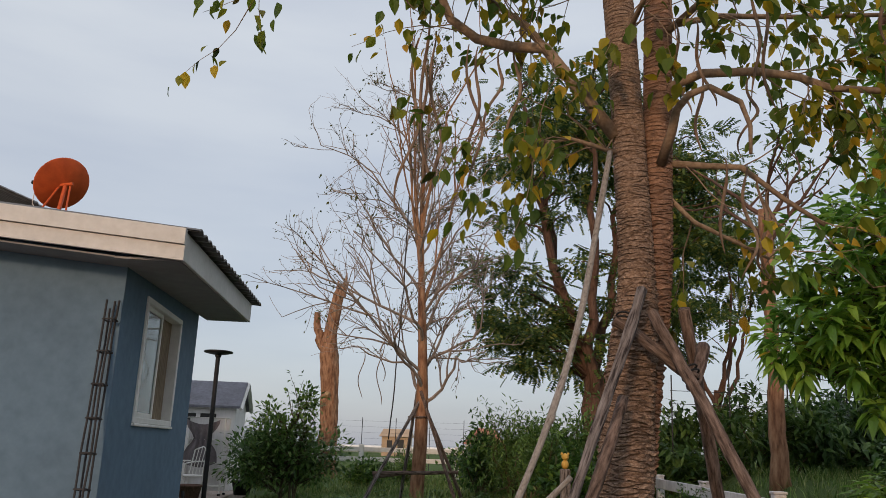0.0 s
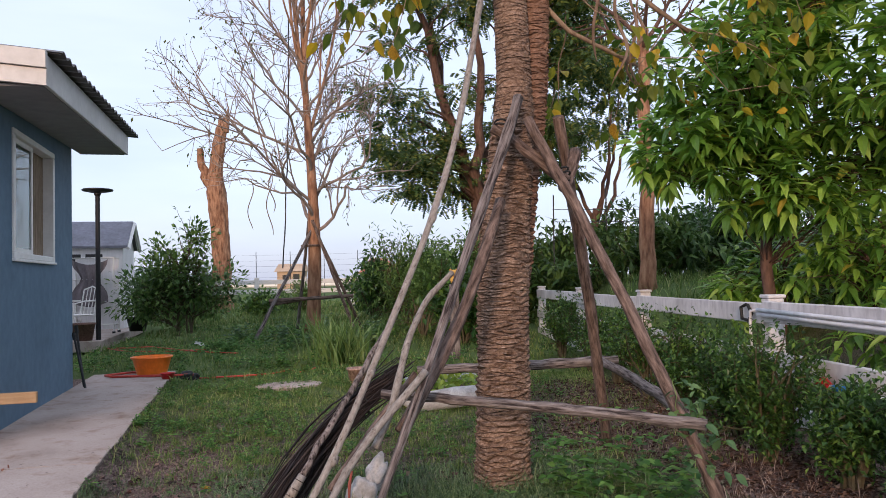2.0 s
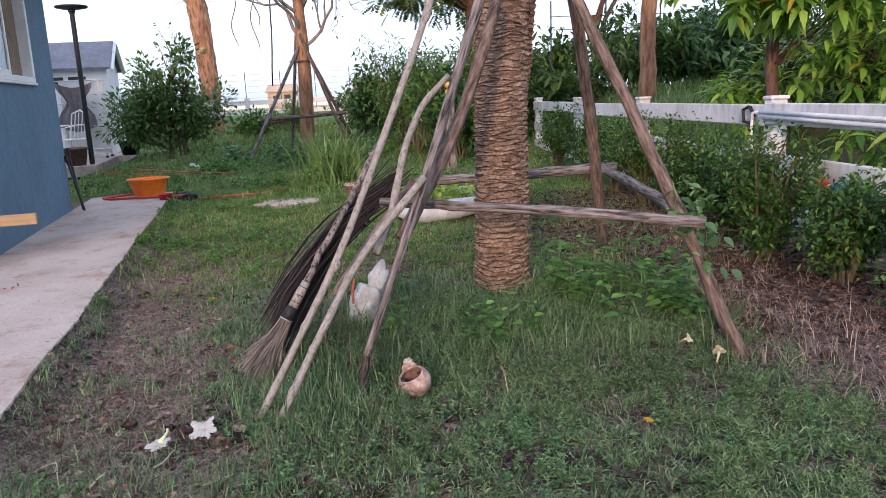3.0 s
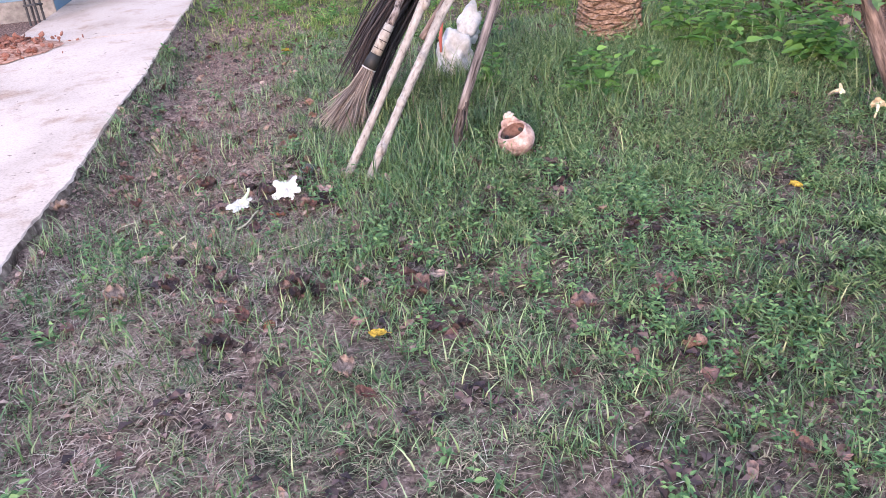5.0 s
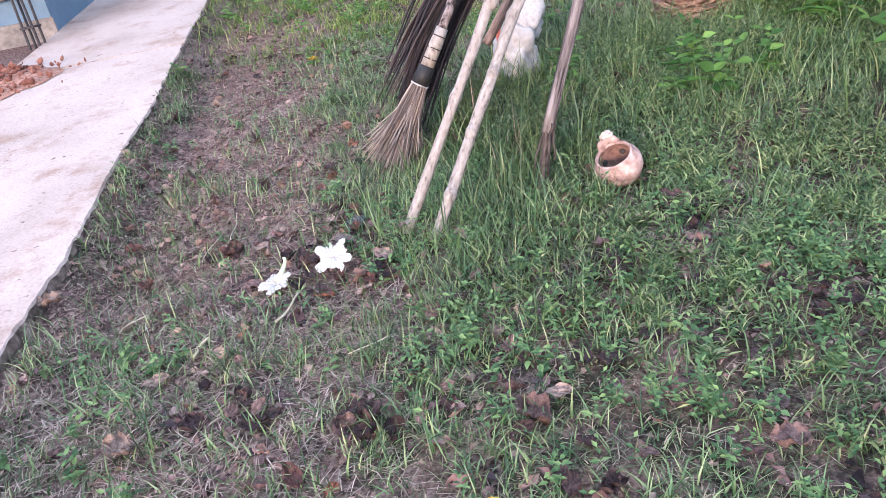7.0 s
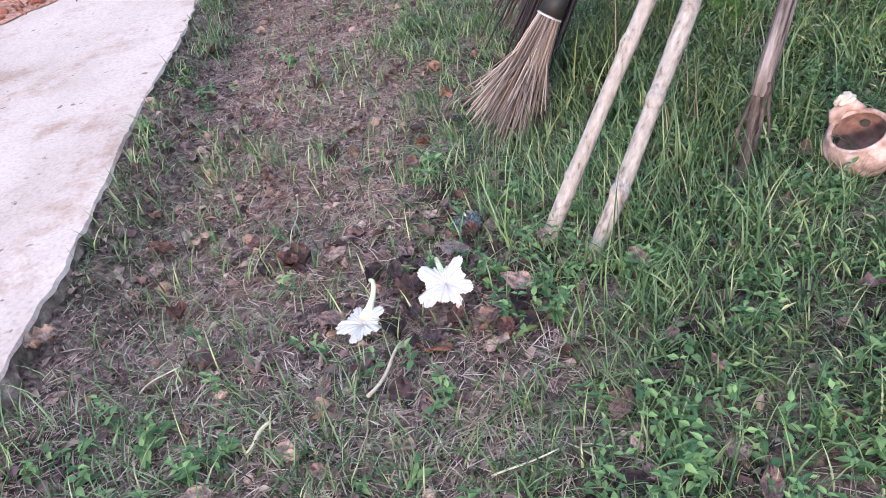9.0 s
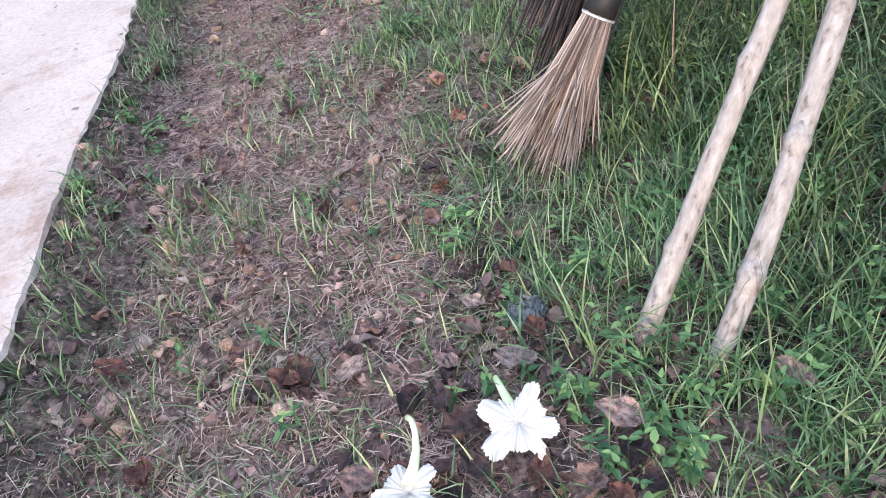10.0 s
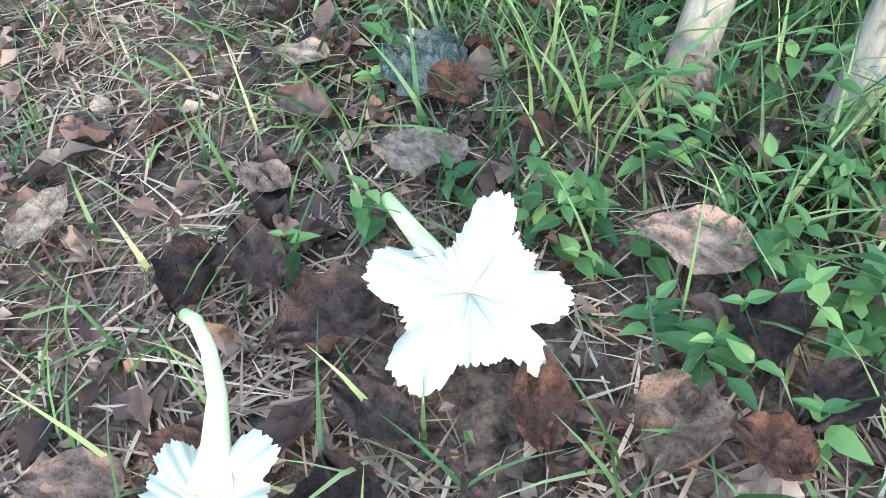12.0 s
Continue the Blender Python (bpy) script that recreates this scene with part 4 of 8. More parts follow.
def tub():
    t = thing("wash_tub", "large orange plastic wash tub on the walkway", "tub", m=pose(-1.56, 10.27, 0.075) @ Matrix.Diagonal((0.96, 0.96, 1.12, 1)))
    part("basin", Build().lathe([(0.0, 0.0), (0.17, 0.0), (0.175, 0.01), (0.222, 0.16), (0.236, 0.165), (0.238, 0.178), (0.225, 0.18), (0.212, 0.16), (0.168, 0.015), (0.0, 0.012)], 40), M_ORANGE, t, "", True)
    part("rim", Build().lathe([(0.222, 0.165), (0.242, 0.165), (0.244, 0.180), (0.224, 0.182)], 40), M_ORANGE, t, "rolled orange rim", True)
    s = thing("bowl", "small square red plastic bowl on the walkway", "bowl", m=pose(-1.24, 9.74, 0.075, 0, 0, 10))
    part("bowl_body", Build().lathe([(0.0, 0.0), (0.06, 0.0), (0.075, 0.06), (0.082, 0.062), (0.07, 0.055), (0.055, 0.01), (0.0, 0.01)], 16), M_RED, s, "", True)


tub()


def hoses():
    z = 0.09
    p = [(-1.0, 9.9), (-1.5, 9.92), (-1.9, 9.95), (-2.03, 10.1), (-1.85, 10.3), (-1.5, 10.42)]
    h = part("hose", Build().tube([(a, c, z) for a, c in p], 0.014, 7), M_HOSE, None, "", True)
    tagged(h, "red garden hose lying on the walkway", "hose")
    p = [(-0.95, 9.95), (-0.6, 9.9), (-0.2, 10.15), (0.0, 10.35), (0.12, 10.2), (0.3, 10.5)]
    h = part("hose", Build().tube([(a, c, 0.04 + 0.015 * (i % 2)) for i, (a, c) in enumerate(p)], 0.011, 7), M_HOSE, None, "", True)
    tagged(h, "red garden hose lying in the grass", "hose")
    p = [(-1.4, 12.6), (-1.9, 12.4), (-2.6, 12.6), (-3.0, 13.0), (-2.4, 13.1), (-1.5, 12.3), (-0.9, 12.0)]
    h = part("hose", Build().tube([(a, c, float(ground_z(a, c)) + 0.03) for a, c in p], 0.009, 7), M_HOSE, None, "", True)
    tagged(h, "orange-red hose lying in the grass", "hose")


hoses()


def tools():
    for k, (a, c) in enumerate((((-1.93, 9.22, 0.08), (-2.05, 9.36, 0.62)), ((-1.88, 9.12, 0.08), (-2.03, 9.25, 0.56)))):
        t = thing("garden_tool", "black metal rod leaning on the house corner", "tool", "leaning rods")
        part("rod", Build().tube(line(a, c, 4), 0.012, 7), M_BLACK, t)
        part("grip", Build().tube(line(c, np.array(c) + (np.array(c) - a) * 0.14, 3), 0.019, 7), M_RUBBER, t)
    b = thing("black_bag", "crumpled black plastic bag beside the walkway", "bag", m=pose(-1.08, 9.95, 0.0))
    lump("bag_body", b, M_RUBBER, (0.11, 0.09, 0.065), 4, 0.4)
    p = part("plank", Build().box(-1.1, -0.02, 0.0, 0.0, 0.02, 0.075, 0.004), M_PLANK, None, m=pose(-1.25, 6.58, 0.31, 0, 0, 9.8))
    tagged(p, "raw pine plank nailed across the leaning rebar cage", "plank")


def lump(name, parent, mat, size, seed, rough=0.28, label=""):
    """A soft crumpled lump that rests on its base."""
    bm = bmesh.new()
    bmesh.ops.create_icosphere(bm, subdivisions=4, radius=1)
    for v in bm.verts:
        n = noise.noise(v.co * 1.6 + Vector((seed, 0, 0))) + 0.6 * abs(noise.noise(v.co * 2.6 + Vector((seed, 3, 0)))) - 0.15 + 0.16 * abs(noise.noise(v.co * 7.5 + Vector((seed, 7, 0))))
        v.co *= 1 + rough * n
        v.co = Vector((v.co.x * size[0], v.co.y * size[1], max(v.co.z, -0.8) * size[2] + size[2] * 0.8))
    me = bpy.data.meshes.new(name)
    bm.to_mesh(me)
    bm.free()
    me.polygons.foreach_set("use_smooth", [True] * len(me.polygons))
    return part(name, me, mat, parent, label)


tools()


def rubble():
    """Broken brick on the walkway beside the house wall."""
    shapes = []
    for k in range(4):
        bm = bmesh.new()
        bmesh.ops.create_icosphere(bm, subdivisions=1, radius=1)
        for v in bm.verts:
            v.co *= 0.75 + 0.4 * noise.noise(v.co * 1.3 + Vector((k * 5, 0, 0)))
            v.co = Vector((v.co.x * 1.2, v.co.y, v.co.z * 0.6))
        me = bpy.data.meshes.new("brick_piece")
        bm.to_mesh(me)
        bm.free()
        me.materials.append(M_BRICK)
        shapes.append(me)
    heap = thing("rubble_heap", "heap of broken red brick on the concrete walkway", "rubble")
    g = np.random.default_rng(11)
    dust = []
    for i in range(13):
        for j in range(40):
            a, t = j * math.pi / 20, i / 12
            rim = 1 + 0.25 * noise.noise(Vector((math.cos(a) * 2, math.sin(a) * 2, 3.0)))
            dust.append((-1.40 + 0.32 * t * rim * math.cos(a), 5.45 + 0.30 * t * rim * math.sin(a), 0.074 + 0.035 * (1 - t * t) + 0.008 * (1 - t) * noise.noise(Vector((t * 9 * math.cos(a), t * 9 * math.sin(a), 1.0)))))
    part("dust_mound", Build().add(dust, [(i * 40 + j, i * 40 + (j + 1) % 40, i * 40 + 40 + (j + 1) % 40, i * 40 + 40 + j) for i in range(12) for j in range(40)]), M_BRICKDUST, heap, "red-brown brick dust", True)
    for k in range(300):
        x, y = -1.40 + 0.15 * g.normal(), 5.45 + 0.15 * g.normal()
        s = 0.006 + 0.02 * g.uniform() ** 1.6
        h = 0.032 * math.exp(-((x + 1.40) / 0.23) ** 2 - ((y - 5.45) / 0.22) ** 2)
        ob = part("brick_piece", shapes[k % 4], M_BRICK, heap)
        ob.matrix_basis = pose(x, y, 0.078 + s * 0.4 + h, g.uniform(0, 360), g.uniform(0, 60), g.uniform(0, 360)) @ Matrix.Scale(s, 4)


rubble()


# ---- fence ----
FX = 3.78


def fence():
    f = thing("fence", "white-painted concrete rail fence along the garden's edge", "fence")
    ys = [1.1, 3.62, 6.12, 8.75, 11.3, 13.9]
    for y in ys:
        p = part("post", Build().box(FX - 0.055, y - 0.055, -0.05, FX + 0.055, y + 0.055, 0.905, 0.008), M_FENCE, f)
        part("cap", Build().box(FX - 0.064, y - 0.064, 0.905, FX + 0.064, y + 0.064, 0.93, 0.006), M_FENCE, p)
    for a, c in zip(ys, ys[1:]):
        for z0, z1 in ((0.735, 0.875), (0.425, 0.555), (0.12, 0.25)):
            d = 0.012 * math.sin(a * 3 + z0 * 5)
            part("rail", Build().box(FX - 0.092, a - 0.02, z0 + d, FX - 0.057, c + 0.02 - 0.045, z1 + d, 0.006), M_FENCE, f)


fence()


def pipes():
    p = thing("water_pipe", "white plastic water pipes tied along the fence rail", "pipe")
    part("pipe", Build().tube(line((3.65, 1.2, 0.79), (3.66, 6.1, 0.83), 8, (0, 0, -0.01)), 0.014, 8), M_PVC, p, "", True)
    part("pipe", Build().tube(line((3.655, 1.2, 0.755), (3.66, 6.1, 0.80), 8, (0, 0, -0.012)), 0.014, 8), M_PVC, p, "", True)
    part("pipe", Build().tube([(3.66, 6.1, 0.83), (3.655, 6.19, 0.82), (3.655, 6.2, 0.75), (3.66, 6.2, 0.40)], 0.010, 8), M_PVC, p, "", True)
    part("pipe", Build().tube([(3.64, 6.2, 0.46), (3.645, 5.3, 0.43), (3.65, 2.0, 0.40)], 0.014, 8), M_PVC, p, "", True)
    part("red_valve", Build().tube([(3.64, 5.36, 0.43), (3.64, 5.30, 0.45), (3.64, 5.24, 0.43)], [0.02, 0.028, 0.02], 8), M_RED, p, "red valve handle")
    part("blue_valve", Build().tube([(3.64, 5.2, 0.43), (3.64, 5.12, 0.43), (3.64, 5.0, 0.42)], [0.018, 0.024, 0.018], 8), M_BLUE, p, "blue plastic pipe coupling")
    b = thing("black_clamp", "black plastic clamp hung on a white fence post", "clamp")
    part("loop", Build().tube([(3.67, 6.28, 0.86), (3.66, 6.34, 0.84), (3.66, 6.33, 0.76), (3.665, 6.24, 0.75), (3.67, 6.2, 0.8), (3.67, 6.26, 0.86)], 0.012, 7), M_RUBBER, b)


pipes()


# ---- plants ----
def grow(b, start, way, length, radius, depth, tips, g, spread=0.7, lift=0.12, kids=(2, 4), shrink=0.68, bend=0.16, sides=7, seg=5):
    """A limb that wanders and forks; the ends and sides of the last shoots are gathered in tips."""
    p, d = np.array(start, float), unit(way)
    pts, dirs = [p], [d]
    for k in range(seg):
        d = unit(d + g.normal(0, bend, 3) + np.array([0, 0, lift * 0.3]))
        p = p + d * length / seg
        pts.append(p)
        dirs.append(d)
    b.tube(pts, np.linspace(radius, radius * 0.55, seg + 1), max(sides, 3))
    if depth == 0:
        for q, w in zip(pts[1:], dirs[1:]):
            tips.append((q, w))
        return
    n = int(g.integers(kids[0], kids[1] + 1))
    for k in range(n):
        t = g.uniform(0.35, 1.0) if k else 1.0
        i = min(int(t * seg), seg)
        nd = unit(dirs[i] + g.normal(0, spread, 3) + np.array([0, 0, lift]))
        grow(b, pts[i], nd, length * shrink * g.uniform(0.75, 1.15), radius * 0.55, depth - 1, tips, g, spread, lift, kids, shrink, bend, sides - 1, max(seg - 1, 3))


def leaves_at(tips, g, per, size, shape, jitter, droop=0.3, out=0.6):
    """Poses of leaves round the shoots' ends."""
    P = np.repeat(np.array([t[0] for t in tips]), per, 0)
    D = np.repeat(np.array([t[1] for t in tips]), per, 0)
    n = len(P)
    P = P + g.normal(0, jitter, (n, 3))
    A = D * 0.4 + g.normal(0, out, (n, 3)) + np.array([0, 0, -droop])
    return poses(P, A, g.uniform(size[0], size[1], n))


def shrub(name, label, category, x, y, w, h, mat, shape, size, count, seed, group="", stems=7, base=None, hollow=0.35):
    """A bush: stems from one foot, and leaves in clumps at the ends of its shoots."""
    g = np.random.default_rng(seed)
    z = float(ground_z(x, y)) if base is None else base
    s = thing(name, label, category, group, pose(x, y, z))
    b, tips = Build(), []
    for k in range(stems):
        a = g.uniform(0, 2 * np.pi)
        lean = g.uniform(0.1, 0.9) * w / h
        grow(b, (0.04 * math.cos(a), 0.04 * math.sin(a), 0), (math.cos(a) * lean, math.sin(a) * lean, 1), h * g.uniform(0.4, 0.62), 0.010 + 0.006 * h, 2, tips, g, 0.55, 0.12, (2, 4), 0.55, 0.12, 5, 4)
    part("stem", b, M_SHOOT, s)
    per = max(1, count // len(tips))
    part("foliage", Build().many(*shape, leaves_at(tips, g, per, size, shape, 0.035 + 0.05 * w, 0.15)), mat, s)
    return s


LEAF_MID = leaf_shape(0.36, 0.12, 0.4, 3)
LEAF_BANK = leaf_shape(0.40, 0.12, 0.35, 2)


def hedge():
    g = np.random.default_rng(3)
    spots = [(3.50, 3.95), (3.44, 4.75), (3.34, 5.4), (3.48, 6.1), (3.46, 6.9), (3.48, 7.8), (3.46, 8.7), (3.44, 9.6), (3.4, 10.8)]
    for k, (x, y) in enumerate(spots):
        h = g.uniform(0.50, 0.66) + (0.12 if y > 6.2 else 0.0)
        shrub("hedge_shrub", "dark green narrow-leaved shrub in front of the white fence", "shrub", x, y, 0.13, h * 1.12, M_LEAF_D, KITE_BROAD, (0.028, 0.050), 4400, 40 + k, "hedge shrubs", 12)


hedge()


def feature_tree():
    """The twin-stemmed tree with ringed bark, hanging pods and yellowing leaves."""
    t = thing("pod_tree", "twin-stemmed tree with ringed brown bark, long pods and yellowing leaves", "tree")
    g = np.random.default_rng(21)

    def stem(path, name, label, seed):
        path = np.array(path, float)
        zs = np.arange(path[0][2], path[-1][2], 0.0085)
        xy = [np.interp(zs, path[:, 2], path[:, i]) for i in (0, 1)]
        # soften the corners of the path
        k = np.ones(41) / 41
        xy = [np.convolve(np.pad(c, 20, mode="edge"), k, "valid") for c in xy]
        r = np.interp(zs, path[:, 2], path[:, 3])
        ang = np.linspace(0, 2 * np.pi, 52, endpoint=False)
        vs = np.empty((len(zs), 52, 3))
        calm = np.interp(zs, [0, 1.8, 2.25, 2.8, 4.0], [1.0, 1.0, 0.6 + 0.02 * seed, 0.24, 0.14])
        for i, z in enumerate(zs):
            for j, a in enumerate(ang):
                ca, sa = math.cos(a), math.sin(a)
                shift = 0.030 * noise.noise(Vector((ca * 1.7 + seed, sa * 1.7, z * 3))) + 0.012 * noise.noise(Vector((ca * 5, sa * 5 + seed, z * 9)))
                saw = ((z + shift) / 0.034) % 1.0
                broken = 0.55 + 0.45 * noise.noise(Vector((ca * 4.6, sa * 4.6 + seed, z * 17)))
                n2 = noise.noise(Vector((ca * 2.2, sa * 2.2 + seed, z * 46)))
                n3 = noise.noise(Vector((ca * 1.3, sa * 1.3, z * 2.6 + seed)))
                knob = max(0.0, noise.noise(Vector((ca * 1.4 + 5, sa * 1.4, z * 3.3 + seed))) - 0.42)
                rr = r[i] * (1 + 0.05 * n3) + calm[i] * (0.024 * broken * (saw ** 1.5 - 0.4) + 0.005 * n2) + 0.05 * knob * calm[i]
                vs[i, j] = (xy[0][i] + ca * rr, xy[1][i] + sa * rr, z)
        n, s = len(zs), 52
        fs = [(i * s + j, i * s + (j + 1) % s, (i + 1) * s + (j + 1) % s, (i + 1) * s + j) for i in range(n - 1) for j in range(s)]
        fs.append(tuple(range((n - 1) * s, n * s)))
        return part(name, Build().add(vs.reshape(-1, 3), fs), M_BARK_A2 if seed else M_BARK_A, t, label)

    stem([(1.735, 4.99, -0.05, 0.165), (1.735, 4.98, 0.12, 0.142), (1.745, 4.97, 0.6, 0.133), (1.755, 4.95, 1.2, 0.128), (1.80, 4.92, 1.7, 0.115), (1.835, 4.90, 2.05, 0.088), (1.81, 4.9, 2.8, 0.082), (1.775, 4.9, 3.6, 0.08), (1.70, 4.9, 5.2, 0.06)], "trunk", "ringed brown trunk", 0.0)
    stem([(1.80, 5.02, 0.9, 0.08), (1.86, 5.02, 1.5, 0.095), (1.93, 4.99, 2.0, 0.088), (1.965, 4.97, 2.6, 0.076), (2.0, 4.96, 3.6, 0.074), (2.12, 5.0, 5.2, 0.055)], "trunk", "red-brown second trunk of the twin-stemmed tree", 9.0)
    limbs = [
        ([(1.74, 4.88, 2.80), (1.55, 4.86, 3.05), (1.38, 4.88, 3.30), (1.2, 4.9, 3.33), (1.02, 4.9, 3.37), (0.88, 4.9, 3.5), (0.80, 4.88, 3.66), (0.72, 4.8, 3.95)], 0.036),
        ([(1.38, 4.88, 3.30), (1.28, 4.95, 3.48), (1.10, 5.0, 3.66), (0.9, 5.0, 3.85)], 0.024),
        ([(2.03, 4.93, 3.10), (2.2, 4.92, 3.18), (2.5, 4.9, 3.18), (2.68, 4.86, 3.13), (2.82, 4.8, 3.04), (3.0, 4.72, 2.98), (3.3, 4.6, 2.95)], 0.026),
        ([(1.97, 4.90, 2.66), (1.99, 4.8, 2.78), (2.02, 4.72, 2.88), (2.08, 4.67, 2.94), (2.16, 4.65, 2.97)], 0.028),
        ([(2.02, 4.95, 2.68), (2.2, 4.95, 2.66), (2.38, 4.95, 2.66), (2.6, 4.95, 2.5), (2.78, 4.95, 2.36)], 0.020),
        ([(2.02, 4.97, 2.50), (2.15, 5.0, 2.38), (2.35, 5.05, 2.30), (2.55, 5.1, 2.22)], 0.014),
        ([(1.73, 4.85, 2.70), (1.6, 4.8, 2.74), (1.5, 4.78, 2.74), (1.35, 4.75, 2.70)], 0.013),
        ([(1.78, 4.85, 3.3), (1.85, 4.6, 3.42), (1.95, 4.4, 3.52), (2.1, 4.3, 3.6)], 0.016),
        ([(2.0, 4.95, 3.4), (2.25, 4.7, 3.55), (2.5, 4.5, 3.62), (2.9, 4.4, 3.6), (3.2, 4.35, 3.5)], 0.02),
        ([(2.02, 5.0, 3.5), (2.4, 5.2, 3.7), (2.9, 5.3, 3.75), (3.5, 5.2, 3.7)], 0.02),
        ([(1.76, 4.9, 3.6), (1.4, 4.7, 3.85), (0.9, 4.5, 3.86), (0.45, 4.42, 3.72), (0.22, 4.4, 3.60), (0.02, 4.4, 3.45)], 0.018),
        ([(1.76, 4.9, 3.8), (1.6, 4.5, 4.0), (1.2, 4.3, 4.05)], 0.018),
        ([(2.05, 4.9, 3.9), (2.5, 4.6, 4.1), (3.1, 4.4, 4.1)], 0.018),
        ([(2.16, 4.65, 2.97), (2.28, 4.62, 2.86), (2.33, 4.6, 2.74), (2.32, 4.6, 2.6)], 0.016),
    ]
    tips = []
    for k, (p, r) in enumerate(limbs):
        p = np.array(p)
        part("limb", Build().tube(wave(p, 0.006, k), np.linspace(r, r * 0.55, len(p)), 9, 0.05), M_LIMB, t, "", True)
        if k in (3, 13):
            continue
        b = Build()
        lo = 2 if k in (0, 2) else 1
        for j in range(15 if k in (2, 8, 9, 12) else 5 if k in (4, 5, 10) else 13):
            i = int(g.integers(lo, len(p)))
            way = unit(p[min(i, len(p) - 1)] - p[i - 1]) + g.normal(0, 0.7, 3) + np.array([0, -0.1, -0.25])
            if k in (4, 5, 6):
                way[2] -= 0.1
            grow(b, p[i - 1] + (p[i] - p[i - 1]) * g.uniform(0.2, 1), way, g.uniform(0.22, 0.5), 0.0042, 1, tips, g, 0.6, -0.15, (1, 3), 0.7, 0.16, 5, 4)
        tagged(part("twig_spray", b, M_LIMB, t), kind="stuff")
    shapes = []
    for k in range(4):
        me = Build().add(*leaf_shape(0.56 + 0.05 * k, 0.10 + 0.05 * k, 0.10 + 0.1 * k, 4)).mesh("leaf", True)
        me.materials.append(M_LEAF_OB)
        shapes.append(me)
    pick = [tips[i] for i in g.permutation(len(tips))]
    for k, (q, w) in enumerate(pick[:300]):
        a = unit(np.array(w) * 0.5 + g.normal(0, 0.4, 3) + np.array([0, 0, -0.75]))
        m = poses([q], [a], [g.uniform(0.055, 0.10)], np.array([g.uniform(-1.5, 1.5)]))[0]
        ob = part("leaf", shapes[k % 4], M_LEAF_OB, t)
        ob.matrix_basis = Matrix([list(r) for r in m] + [[0, 0, 0, 1]])
    rest = leaves_at(pick, g, 3, (0.055, 0.10), LEAF_BROAD, 0.05, 0.7, 0.5)
    tagged(part("foliage", Build().many(*LEAF_BROAD, rest), M_LEAF_A, t, "yellowing green foliage"), kind="stuff")
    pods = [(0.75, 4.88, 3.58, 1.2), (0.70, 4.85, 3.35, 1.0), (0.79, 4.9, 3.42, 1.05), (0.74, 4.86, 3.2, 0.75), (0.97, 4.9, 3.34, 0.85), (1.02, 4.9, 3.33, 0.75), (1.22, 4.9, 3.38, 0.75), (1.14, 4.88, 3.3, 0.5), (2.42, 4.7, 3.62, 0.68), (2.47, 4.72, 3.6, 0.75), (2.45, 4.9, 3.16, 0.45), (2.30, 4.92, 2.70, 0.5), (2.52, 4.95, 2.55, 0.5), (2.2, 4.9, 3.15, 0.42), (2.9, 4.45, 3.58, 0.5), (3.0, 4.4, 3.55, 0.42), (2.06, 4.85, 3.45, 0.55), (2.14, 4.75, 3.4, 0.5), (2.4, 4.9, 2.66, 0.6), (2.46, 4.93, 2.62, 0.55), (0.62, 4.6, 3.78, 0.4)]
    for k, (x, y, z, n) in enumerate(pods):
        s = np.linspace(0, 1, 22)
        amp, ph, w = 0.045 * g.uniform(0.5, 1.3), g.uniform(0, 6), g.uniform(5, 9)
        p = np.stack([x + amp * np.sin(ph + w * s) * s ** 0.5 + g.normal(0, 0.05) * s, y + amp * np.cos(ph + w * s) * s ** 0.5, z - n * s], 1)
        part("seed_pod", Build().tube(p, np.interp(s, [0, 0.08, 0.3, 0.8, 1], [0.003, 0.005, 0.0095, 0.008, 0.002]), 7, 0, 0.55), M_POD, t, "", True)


M_LEAF_OB = varied("single_yellowing_leaf", [(0.0, (0.045, 0.085, 0.016)), (0.4, (0.085, 0.13, 0.018)), (0.62, (0.19, 0.19, 0.02)), (0.85, (0.40, 0.28, 0.02)), (1.0, (0.46, 0.26, 0.03))], 0.5, 60)
M_POD = surface("dry_pod_skin", [(0.3, (0.12, 0.075, 0.05)), (0.7, (0.30, 0.215, 0.155))], 30, 6, (1, 1, 0.3), rough=0.8, relief=0.2)
feature_tree()


def along(p):
    """A pose whose z runs from the first point to the last, and the points in it."""
    p = np.asarray(p, float)
    q = Vector(p[-1] - p[0]).to_track_quat("Z", "Y").to_matrix().to_4x4()
    m = Matrix.Translation(Vector(p[0])) @ q
    inv = np.array(m.inverted())
    return m, p @ inv[:3, :3].T + inv[:3, 3]


def prop_pole(t, a, c, r0, r1, mat, name="pole", bend=(0, 0, 0), rough=0.09, k=22, label="", sides=12, squash=1.0, seed=0):
    p = wave(line(a, c, k, bend), 0.0022, seed + 100)
    m, p = along(p)
    return part(name, Build().tube(p, np.linspace(r0, r1, k) * (1 + 0.03 * np.sin(np.arange(k) * 1.7 + seed)), sides, rough, squash), mat, t, label, True, m)


def bent_pole(t, pts, r0, r1, mat, name, label="", rough=0.07, sides=14, k=30, seed=0):
    """A pole that follows a few points smoothly."""
    pts = np.array(pts, float)
    d = np.concatenate([[0], np.cumsum(np.linalg.norm(np.diff(pts, axis=0), axis=1))])
    u = np.linspace(0, d[-1], k)
    p = np.stack([np.interp(u, d, pts[:, i]) for i in range(3)], 1)
    w = np.ones(5) / 5
    q = np.stack([np.convolve(np.pad(p[:, i], 2, mode="reflect", reflect_type="odd"), w, "valid") for i in range(3)], 1)
    g = np.random.default_rng(seed)
    r = np.linspace(r0, r1, k) * (1 + 0.05 * np.sin(np.arange(k) * 0.9 + seed) + g.normal(0, 0.02, k))
    m, q = along(q)
    return part(name, Build().tube(q, r, sides, rough), mat, t, label, True, m)


